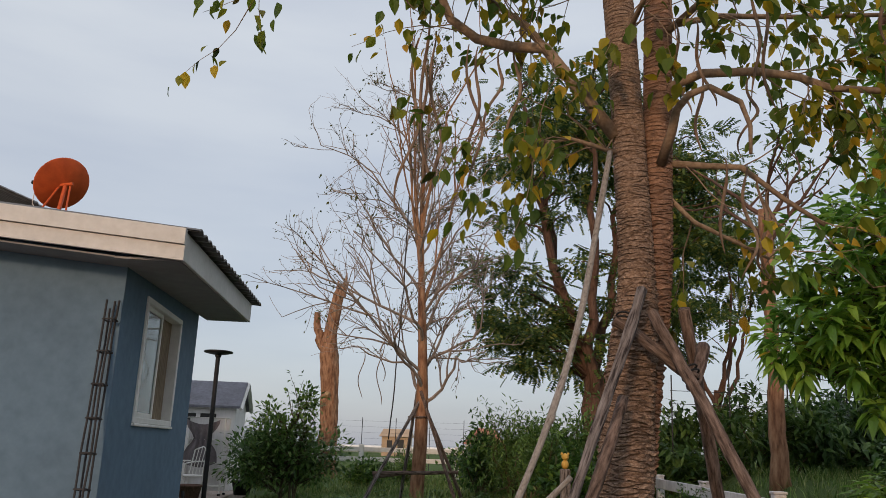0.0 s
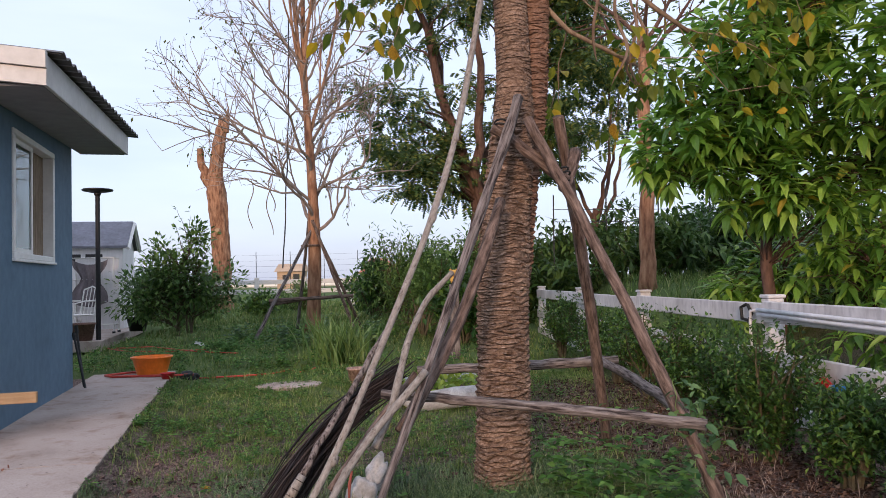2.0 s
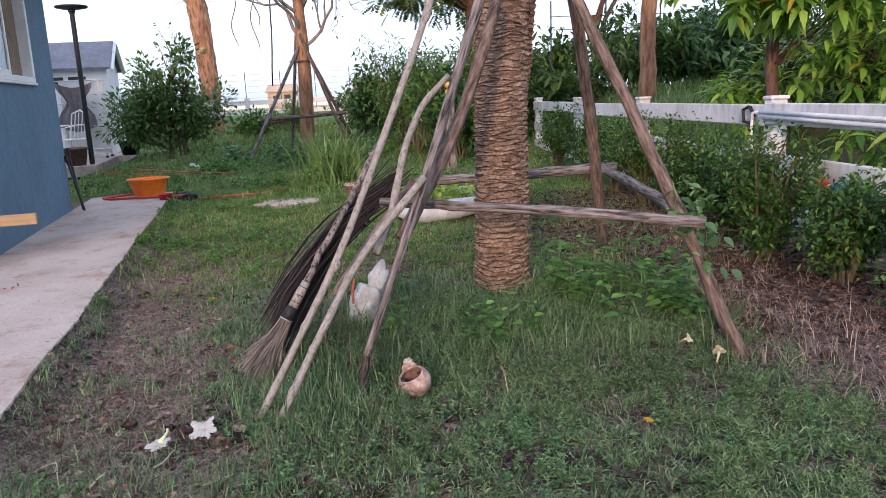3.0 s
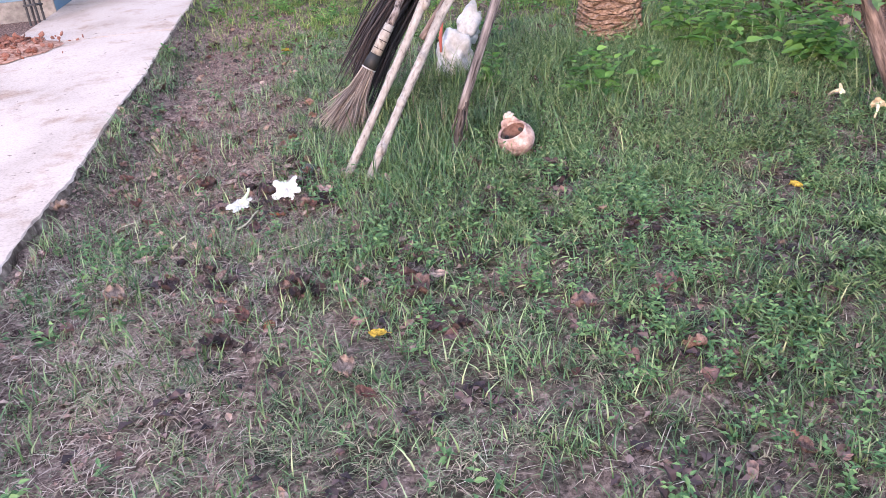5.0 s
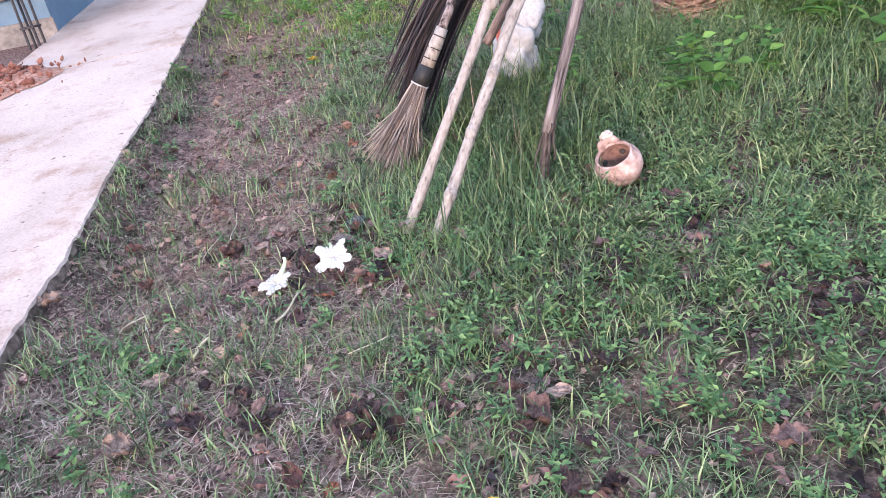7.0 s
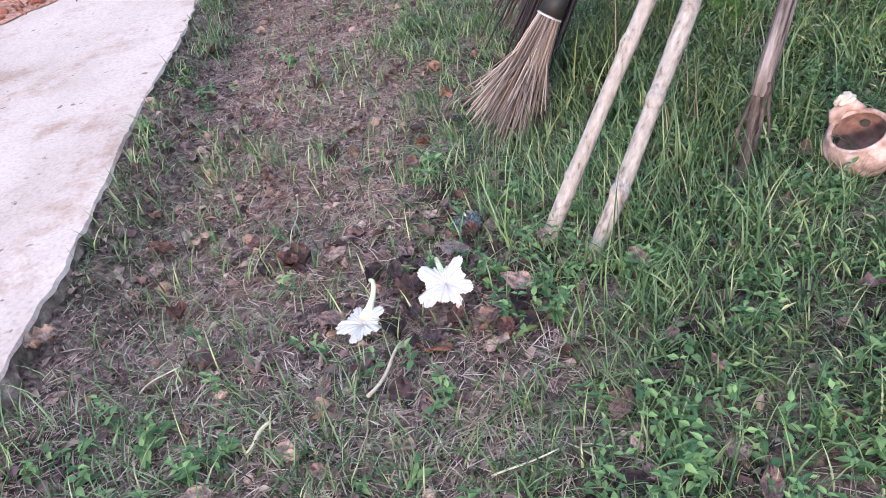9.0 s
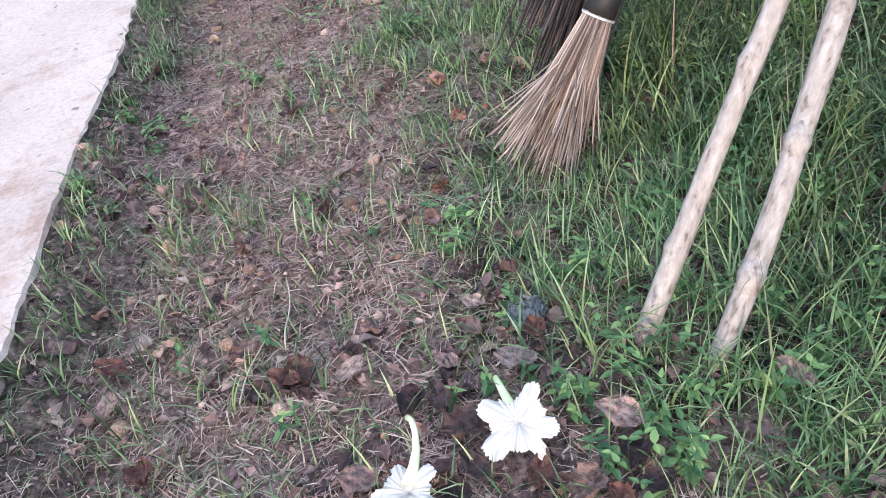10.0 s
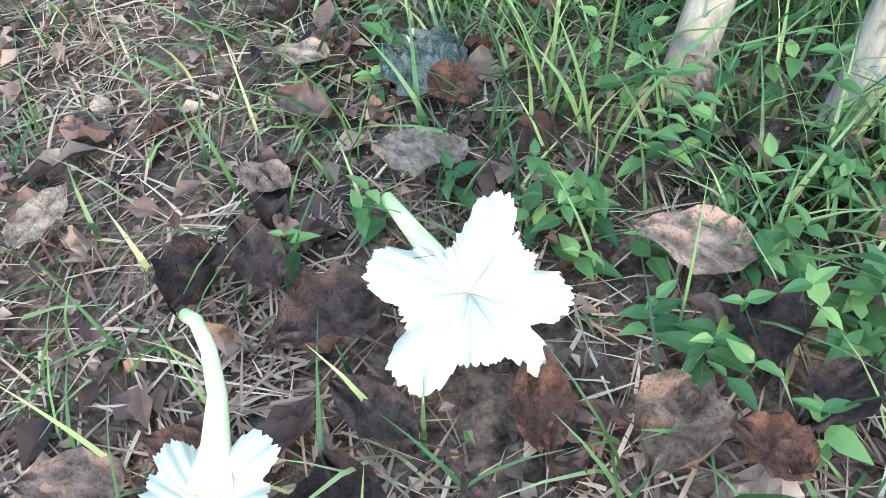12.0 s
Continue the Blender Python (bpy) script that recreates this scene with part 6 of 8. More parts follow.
def round_bush(x, y, lobes, seed, clumps, label):
    """A leafy bush: limbs from one foot to many small clusters of stiff leaves."""
    g = np.random.default_rng(seed)
    t = thing("lime_bush", label, "bush", m=pose(x, y, float(ground_z(x, y))))
    b, foot = Build(), line((0, 0, -0.05), (0.05, 0, 1.2), 10)
    b.tube(foot, np.linspace(0.04, 0.015, 10), 8, 0.06)
    spots, out = clump_spots(lobes, clumps, g, 0.6)
    spots[:, 2] = np.maximum(spots[:, 2], 0.15)
    P, A = [], []
    for c, d in zip(spots, out):
        limb_to(b, foot, c, 0.010, g, 0.05)
        n = int(g.integers(14, 26))
        q = g.normal(0, 0.10, (n, 3))
        P.append(c + q)
        A.append(q * 5 + d * 0.5 + g.normal(0, 0.6, (n, 3)))
    part("stem", b, M_SHOOT, t)
    P, A = np.concatenate(P), np.concatenate(A)
    part("foliage", Build().many(*LEAF_SMALL, poses(P, A, g.uniform(0.085, 0.145, len(P)))), M_LEAF_E, t)


def planting():
    round_bush(-2.68, 15.7, [(-0.5, 0, 0.72, 0.62, 0.6, 0.5), (0.5, 0, 0.75, 0.72, 0.6, 0.52), (0.0, 0, 1.15, 0.6, 0.5, 0.35), (0.4, 0, 1.75, 0.16, 0.16, 0.35), (-0.3, 0, 1.55, 0.14, 0.14, 0.2)], 61, 230, "rounded dark green lime bush on the lawn")
    for k, (x, y, w, h, n) in enumerate(((-2.45, 15.6, 0.3, 2.1, 300),)):
        shrub("lime_bush", "tall thin shoots of a dark green lime bush", "bush", x, y, w, h, M_LEAF_E, KITE_BROAD, (0.08, 0.13), n, 162 + k, stems=3)
    for k, (x, y, w, h, n) in enumerate(((-3.3, 20.5, 1.4, 0.8, 1400), (-2.0, 21.5, 1.5, 0.6, 1200), (-1.3, 23.0, 1.6, 0.9, 1400), (0.9, 20.0, 2.0, 1.2, 2000), (1.6, 16.2, 1.7, 1.9, 2600), (0.9, 18.4, 1.5, 1.5, 1800), (1.75, 13.6, 1.2, 1.5, 2200), (2.3, 12.6, 1.1, 1.2, 1800), (2.6, 14.5, 1.6, 1.7, 2400), (-4.9, 21.0, 1.4, 1.4, 1500))):
        shrub("garden_shrub", "bushy dark green shrub at the back of the lawn", "shrub", x, y, w, h, (M_LEAF_E, M_LEAF_D)[k % 2], KITE_BROAD if k % 2 else KITE_NARROW, (0.09, 0.16), int(n * 1.5), 70 + k, "back shrubs", 9)
    for k, (x, y, w, h) in enumerate(((4.6, 15.8, 2.2, 1.25), (6.3, 15.2, 2.4, 1.35), (8.2, 15.6, 2.6, 1.45), (10.3, 15.0, 2.6, 1.5), (12.4, 14.4, 2.6, 1.6), (7.4, 12.6, 2.2, 1.2), (9.6, 12.0, 2.3, 1.4), (11.6, 11.5, 2.4, 1.6), (6.8, 10.2, 1.6, 0.9), (3.6, 16.5, 2.0, 1.5), (4.9, 18.2, 2.0, 1.9), (6.6, 18.0, 2.2, 1.7), (8.6, 18.4, 2.4, 1.9), (10.8, 17.6, 2.6, 2.1), (8.6, 9.4, 2.0, 1.5), (10.5, 8.6, 2.2, 1.9), (6.2, 8.8, 1.0, 0.7))):
        shrub("bank_shrub", "leafy green shrub on the bank beyond the fence", "shrub", x, y, w, h * (0.98 if y > 14 else 0.85), M_BANK, LEAF_BANK, (0.15, 0.27), 2300, 90 + k, "bank shrubs", 11)
    # long-bladed tuft
    g = np.random.default_rng(8)
    for k, (x, y, n, r) in enumerate(((0.62, 10.9, 150, 0.16), (0.25, 12.2, 60, 0.10))):
        b = Build()
        for j in range(n):
            a, lean = g.uniform(0, 2 * np.pi), g.uniform(0.15, 0.9)
            L = g.uniform(0.45, 0.8)
            o = np.array([g.normal(0, r), g.normal(0, r), 0])
            s = np.linspace(0, 1, 7)
            c = np.stack([math.cos(a) * lean * L * s ** 1.6, math.sin(a) * lean * L * s ** 1.6, L * (s - 0.35 * lean * s ** 2.5)], 1) + o
            w = 0.012 * np.interp(s, [0, 0.4, 1], [0.8, 1, 0.05])
            side = np.array([-math.sin(a), math.cos(a), 0])
            v = np.concatenate([c - side * w[:, None], c + side * w[:, None]])
            b.add(v, [(i, i + 1, 8 + i, 7 + i) for i in range(6)])
        o = part("grass_tuft", b, M_TUFT, None, m=pose(x, y, float(ground_z(x, y))))
        tagged(o, "clump of long arching green blades on the lawn", "grass tuft")


planting()


def salad_bed():
    b = thing("salad_bed", "white sheet folded round a bed of light green seedlings", "planting bed", m=pose(1.72, 7.95, 0.0, 0, 0, 14))
    # the rolled white sheet round the bed
    for k, (p, r) in enumerate((([(-0.42, -0.35, 0.06), (-0.1, -0.42, 0.09), (0.2, -0.36, 0.11), (0.46, -0.3, 0.10), (0.52, 0.1, 0.09)], 0.075), ([(0.5, 0.1, 0.08), (0.45, 0.6, 0.08), (0.1, 0.75, 0.08), (-0.3, 0.7, 0.08), (-0.45, 0.2, 0.07), (-0.45, -0.3, 0.06)], 0.06))):
        part("sheet_roll", Build().tube(wave(np.array(p), 0.01, k), [r * (1 + 0.2 * math.sin(i * 2)) for i in range(len(p))], 14, 0.12), M_SACK, b, "", True)
    g = np.random.default_rng(14)
    n = 420
    pos = np.stack([g.uniform(-0.38, 0.42, n), g.uniform(-0.28, 0.65, n), g.uniform(0.08, 0.2, n)], 1)
    tagged(part("seedling_mass", Build().many(*LEAF_BROAD, poses(pos, g.normal(0, 1, (n, 3)) + np.array([0, 0, 0.5]), g.uniform(0.05, 0.09, n))), M_LETTUCE, b, "light green leafy seedlings"), kind="stuff")
    part("soil", Build().box(-0.4, -0.3, 0.0, 0.44, 0.68, 0.08, 0.02), M_SOIL, b)
    planter(0.85, 9.15, 0.11, 0.18, M_CLAY, "small terracotta pot on the lawn", M_LEAF_E, 0)
    planter(2.75, 11.6, 0.16, 0.2, M_RUBBER, "black plastic pot on the lawn by the hedge", M_LEAF_E, 0)
    s = part("stepping_stone", Build().lathe([(0.0, 0.0), (0.33, 0.0), (0.34, 0.03), (0.30, 0.045), (0.0, 0.05)], 11), M_CONC, None, m=pose(0.14, 9.2, 0.0, 0, 0, 20) @ Matrix.Diagonal((1.05, 0.75, 1, 1)))
    tagged(s, "flat pale concrete stepping stone in the lawn", "paving stone")


salad_bed()


def toy_figure():
    bm = bmesh.new()
    for c, r, sc in (((0, 0, 0.09), 0.085, (0.9, 0.8, 1.1)), ((0, -0.01, 0.24), 0.075, (1, 1, 0.95)), ((-0.07, 0, 0.30), 0.025, (1, 0.5, 1.2)), ((0.07, 0, 0.30), 0.025, (1, 0.5, 1.2)), ((0, -0.07, 0.22), 0.035, (1, 1, 0.8))):
        bmesh.ops.create_icosphere(bm, subdivisions=3, radius=r, matrix=Matrix.Translation(c) @ Matrix.Diagonal((*sc, 1)))
    me = bpy.data.meshes.new("garden_figure")
    bm.to_mesh(me)
    bm.free()
    me.polygons.foreach_set("use_smooth", [True] * len(me.polygons))
    post = part("garden_post", Build().box(-0.06, -0.06, -1.0, 0.06, 0.06, 0.0, 0.01), M_WOOD, None, m=pose(2.04, 11.0, 1.02))
    tagged(post, "short weathered post carrying a garden figure", "post")
    tagged(part("garden_figure", me, M_TOY, None, m=pose(2.04, 11.0, 1.02, 0, 0, 15) @ Matrix.Scale(0.6, 4)), "small yellow animal garden figure on a post", "garden figure")


toy_figure()


# ---- distance ----
def far_things():
    f = thing("far_fence", "low cream rail fence at the end of the lawn", "fence")
    xs = np.arange(-4.4, 1.8, 1.5)
    for x in xs:
        z = float(ground_z(x, 26))
        part("post", Build().box(x - 0.07, 25.93, z, x + 0.07, 26.07, 1.27, 0.01), M_CREAM, f)
    for a, c in zip(xs, xs[1:]):
        for z in (1.05, 0.75):
            part("rail", Build().box(a + 0.07, 25.97, z, c - 0.07, 26.03, z + 0.14, 0.008), M_CREAM, f)
    w = thing("wire_fence", "thin wire fence beyond the lawn", "fence")
    for x in np.arange(-7, 2.5, 1.2):
        part("stake", Build().tube([(x, 29, 0.2), (x, 29, 2.2)], 0.012, 5), M_STEEL, w)
    for z in (1.3, 1.5, 1.7, 1.9, 2.1):
        part("wire", Build().tube([(-7, 29, z), (-2, 29, z - 0.02), (2.2, 29, z)], 0.0022, 4), M_STEEL, w)
    h = thing("far_house", "small ochre house far across the fields", "house", m=pose(-9.5, 90, 0.25))
    part("wall", Build().box(-1.5, 0, 0, 1.5, 4, 2.2), M_YELLOWWALL, h)
    part("roof", Build().add([(-1.8, -0.3, 2.1), (1.8, -0.3, 2.1), (1.8, 4.3, 2.1), (-1.8, 4.3, 2.1), (-1.6, 2, 3.0), (1.6, 2, 3.0)], [(0, 1, 5, 4), (1, 2, 5), (2, 3, 4, 5), (3, 0, 4), (3, 2, 1, 0)]), M_YELLOWWALL, h)
    part("window", Build().box(-0.9, -0.03, 0.9, -0.3, 0.02, 1.7), M_DARK, h)
    part("door", Build().box(0.3, -0.03, 0.0, 1.0, 0.02, 1.8), M_DARK, h)
    h = thing("far_house", "far house with a pale red tiled roof", "house", m=pose(0.9, 62, 0.1) @ Matrix.Diagonal((0.55, 1, 0.85, 1)))
    part("wall", Build().box(-3.0, 0, 0, 2.2, 5, 1.9), M_CREAM, h)
    part("roof", Build().add([(-3.4, -0.4, 1.8), (2.6, -0.4, 1.8), (2.6, 5.4, 1.8), (-3.4, 5.4, 1.8), (-1.6, 2.5, 3.3), (0.8, 2.5, 3.3)], [(0, 1, 5, 4), (1, 2, 5), (2, 3, 4, 5), (3, 0, 4), (3, 2, 1, 0)]), M_REDROOF, h)
    part("window", Build().box(-2, -0.04, 0.8, -1, 0.02, 1.5), M_DARK, h)
    s = part("greenhouse_tunnel", Build().box(-16, 0, 0.25, 7, 3, 1.15, 0.2), M_WHITE, None, m=pose(-9, 110, 0.2))
    tagged(s, "long low white farm shed across the fields", "farm shed")
    # stakes with wires on the bank
    k = thing("bean_frame", "thin stakes and wires standing among the bank shrubs", "stakes")
    for i in range(7):
        x = 4.6 + 1.1 * i
        part("stake", Build().tube([(x, 16.6, 0.9), (x + 0.03, 16.6, 2.75 + 0.1 * (i % 3))], 0.014, 5), M_STEEL, k)
    for z in (2.2, 2.45):
        part("wire", Build().tube([(4.6, 16.6, z), (8, 16.6, z - 0.04), (11.2, 16.6, z)], 0.006, 4), M_STEEL, k)


far_things()


# ---- things on the lawn ----
def petal_disc(radius, lobes, tilt, seed, rings=16, seg=150, cup=0.35):
    """A trumpet flower's face: frilled lobes round a sunken throat, with a little thickness."""
    v, f = [], []
    for i in range(rings + 1):
        t = max(i / rings, 0.004)
        for j in range(seg):
            a = 2 * math.pi * j / seg
            reach = 0.68
            for la, lw, lr in lobes:
                d = (math.degrees(a) - la + 180) % 360 - 180
                bell = lr * math.exp(-(abs(d) / lw) ** 3.2)
                reach = max(reach, bell) if lr > 0 else reach + bell
            edge = t ** 3
            frill = 0.05 * noise.noise(Vector((math.cos(a) * 7, math.sin(a) * 7, seed))) + 0.06 * noise.noise(Vector((math.cos(a) * 22, math.sin(a) * 19, seed + 3))) + 0.03 * noise.noise(Vector((math.cos(a) * 61, math.sin(a) * 61, seed + 8)))
            r = radius * t * (reach + frill * edge)
            z = radius * (0.30 * (t ** 0.6 - 1) * (1 - t) * cup * 3 + 0.16 * t * noise.noise(Vector((math.cos(a) * 1.6, math.sin(a) * 1.6, seed + 5))) + 0.10 * edge * noise.noise(Vector((math.cos(a) * 6, math.sin(a) * 6, seed + 9))) - 0.10 * t * t)
            z += radius * 0.02 * math.sin(a * 15) * t * (1 - t) * 2
            v.append((r * math.cos(a), r * math.sin(a), z))
    for i in range(rings):
        for j in range(seg):
            f.append((i * seg + j, i * seg + (j + 1) % seg, (i + 1) * seg + (j + 1) % seg, (i + 1) * seg + j))
    return Build().add(v, f)


def fallen_flowers():
    fl = thing("fallen_flower", "fresh white trumpet flower with frilled petals lying on the ground", "flower", "fallen flowers", pose(0.524, 3.447, 0.042, 36, -4, 0))
    lobes = ((148, 30, 0.99), (54, 24, 0.98), (-21, 30, 0.95), (-62, 18, 1.05), (-143, 32, 1.07), (98, 17, -0.22))
    part("petal_face", petal_disc(0.047, lobes, 0, 2.0, 18, 420, 0.30), M_PETAL, fl, "white frilled petals", True)
    part("tube", Build().tube([(-0.001, 0.002, -0.026), (-0.006, 0.014, -0.034), (-0.014, 0.036, -0.046), (-0.022, 0.058, -0.058)], [0.008, 0.007, 0.005, 0.0035], 10), M_STEM, fl, "pale green flower tube", True)
    fl = thing("fallen_flower", "wilted white trumpet flower lying on its side", "flower", "fallen flowers")
    tip = [(0.397, 3.490, 0.026), (0.403, 3.481, 0.031), (0.408, 3.462, 0.033), (0.409, 3.440, 0.031), (0.405, 3.420, 0.026), (0.400, 3.402, 0.022)]
    part("tube", Build().tube(tip, [0.0034, 0.0034, 0.0036, 0.0042, 0.0062, 0.010], 12), M_STEM, fl, "pale curved flower tube", True)
    face = petal_disc(0.040, ((175, 34, 1.05), (95, 26, 0.85), (15, 30, 0.95), (-50, 24, 0.9), (-120, 30, 1.0)), 0, 6.0, 16, 300, 0.45)
    turn = np.array(pose(0.395, 3.396, 0.024, 9, -8, 14))
    v = face.v[0] @ turn[:3, :3].T + turn[:3, 3]
    v[:, 2] = np.maximum(v[:, 2], 0.008 + 0.006 * np.sin(v[:, 0] * 420) * np.sin(v[:, 1] * 370))
    face.v[0] = v
    part("petal_face", face, M_PETAL, fl, "crumpled white petals", True)
    cream = surface("dried_cream_petal", [(0.3, (0.42, 0.34, 0.21)), (0.7, (0.62, 0.54, 0.38))], 60, 8, rough=0.8, relief=0.3)
    for k, (x, y, z, s, rz) in enumerate(((2.270, 3.830, 0.085, 0.55, 40), (2.350, 3.750, 0.06, 0.7, 150))):
        fl = thing("fallen_flower", "dried cream trumpet flower caught in the grass", "flower", "dried flowers", pose(x, y, z, 60, 10, rz) @ Matrix.Scale(s, 4))
        part("petal_face", petal_disc(0.04, ((90, 40, 1), (210, 40, 1), (330, 40, 1)), 0, 5.0 + k, 8, 60, 0.8), cream, fl, "", True)
        part("tube", Build().tube([(0, 0, -0.01), (0, 0.005, -0.05), (0.01, 0.0, -0.09)], [0.011, 0.006, 0.004], 8), cream, fl, "", True)
    for k, (x, y) in enumerate(((-1.72, 13.2), (-1.62, 13.0))):
        fl = thing("fallen_flower", "white fallen flower on the far lawn", "flower", "far fallen flowers", pose(x, y, float(ground_z(x, y)) + 0.06, 20, 10, 40 * k) @ Matrix.Scale(1.5, 4))
        part("petal_face", petal_disc(0.05, ((143, 30, 1.0), (54, 24, 1.0), (-36, 26, 0.98), (-141, 25, 1.0)), 0, 7.0 + k, 6, 40), M_PETAL, fl, "", True)


fallen_flowers()


def clay_pot():
    """A squat pot with a wide mouth, tipped towards the lawn, a knob standing on its rim."""
    p = thing("clay_pot", "squat wide-mouthed terracotta pot lying tilted in the grass", "pot", m=pose(1.21, 3.69, 0.050, 13, -22, 0) @ Matrix.Scale(0.95, 4))
    out = [(0.0, -0.046), (0.030, -0.046), (0.050, -0.036), (0.061, -0.016), (0.0625, 0.002), (0.058, 0.018), (0.0505, 0.029), (0.0500, 0.034), (0.0470, 0.0365), (0.0435, 0.035), (0.0425, 0.030)]
    b = Build().lathe(out, 48)
    b.v[0] *= 1 + 0.022 * np.array([noise.noise(Vector(q) * 26) + 0.5 * noise.noise(Vector(q) * 70) for q in b.v[0]])[:, None]
    part("body", b, M_CLAY, p, "", True)
    part("inside", Build().lathe([(0.0430, 0.033), (0.049, 0.020), (0.054, 0.004), (0.051, -0.016), (0.036, -0.036), (0.0, -0.040)], 40), M_CLAYIN, p, "darker pinkish inside of the pot", True)
    # dark discs on the wall carry the shade of two holes in their colour
    for a, z, r in ((62, -0.004, 0.0085), (128, -0.008, 0.0075)):
        c, d = math.cos(math.radians(a)), math.sin(math.radians(a))
        part("vent_hole", Build().lathe([(0.0, 0.0), (r, 0.0), (r * 0.9, 0.004), (0.0, 0.004)], 14), M_DARK, p, "dark disc for a shaded vent hole in the pot", False, pose(0.0495 * c, 0.0495 * d, z, 0, -90, a))
    part("lug", Build().tube([(-0.024, 0.043, 0.028), (-0.017, 0.051, 0.040), (0.0, 0.055, 0.046), (0.016, 0.052, 0.040), (0.026, 0.043, 0.028)], [0.010, 0.012, 0.011, 0.011, 0.008], 12, 0.10), M_CLAY, p, "arched clay lug on the rim", True)
    lump("knob", p, M_CLAYPALE, (0.017, 0.012, 0.010), 12, 0.45, "pale chipped knob").matrix_basis = pose(0.004, 0.054, 0.050, -15, 10, 0)


# inside of the pot, darker than the terracotta of its body
M_CLAYIN = surface("darker_clay_inside", [(0.3, (0.13, 0.07, 0.058)), (0.7, (0.27, 0.17, 0.145))], 50, 14, rough=0.95, stain=0.4)
M_CLAYPALE = surface("pale_chipped_clay", [(0.3, (0.36, 0.30, 0.25)), (0.7, (0.52, 0.46, 0.39))], 60, 14, rough=0.95, stain=0.3)
clay_pot()


def leaf_sheet(seed, long=1.0, wide=0.62, curl=0.25, crumple=0.10, nu=14, nv=5, stalk=True):
    """A dry leaf of length 1: curled, wrinkled, with an uneven margin and a stalk."""
    v, f = [], []
    for i in range(nu + 1):
        t = i / nu
        w = wide * 0.5 * (math.sin(math.pi * (0.04 + 0.94 * t) ** 0.8) + 0.02)
        for j in range(-nv, nv + 1):
            s = j / nv
            ww = w * (1 + 0.22 * noise.noise(Vector((t * 9, s * 2, seed))) + 0.10 * noise.noise(Vector((t * 23, s * 3, seed))))
            x = s * ww
            z = curl * s * s * w + 0.5 * curl * (t - 0.5) ** 2 + crumple * (noise.noise(Vector((t * 3.2, s * 2.4, seed + 2))) + 0.6 * noise.noise(Vector((t * 8, s * 5, seed + 4)))) + 0.02 * (1 if j == 0 else 0)
            v.append((x, (t - 0.5) * long, z))
    k = 2 * nv + 1
    for i in range(nu):
        for j in range(2 * nv):
            f.append((i * k + j, i * k + j + 1, (i + 1) * k + j + 1, (i + 1) * k + j))
    b = Build().add(v, f)
    if not stalk:
        return v, f
    b.tube([(0, -0.5 * long, 0.02), (0.02, -0.62 * long, 0.03), (0.05, -0.78 * long, 0.02)], [0.014, 0.010, 0.008], 5)
    return b


def near_z(x, y):
    return float(fine_z(x, y))


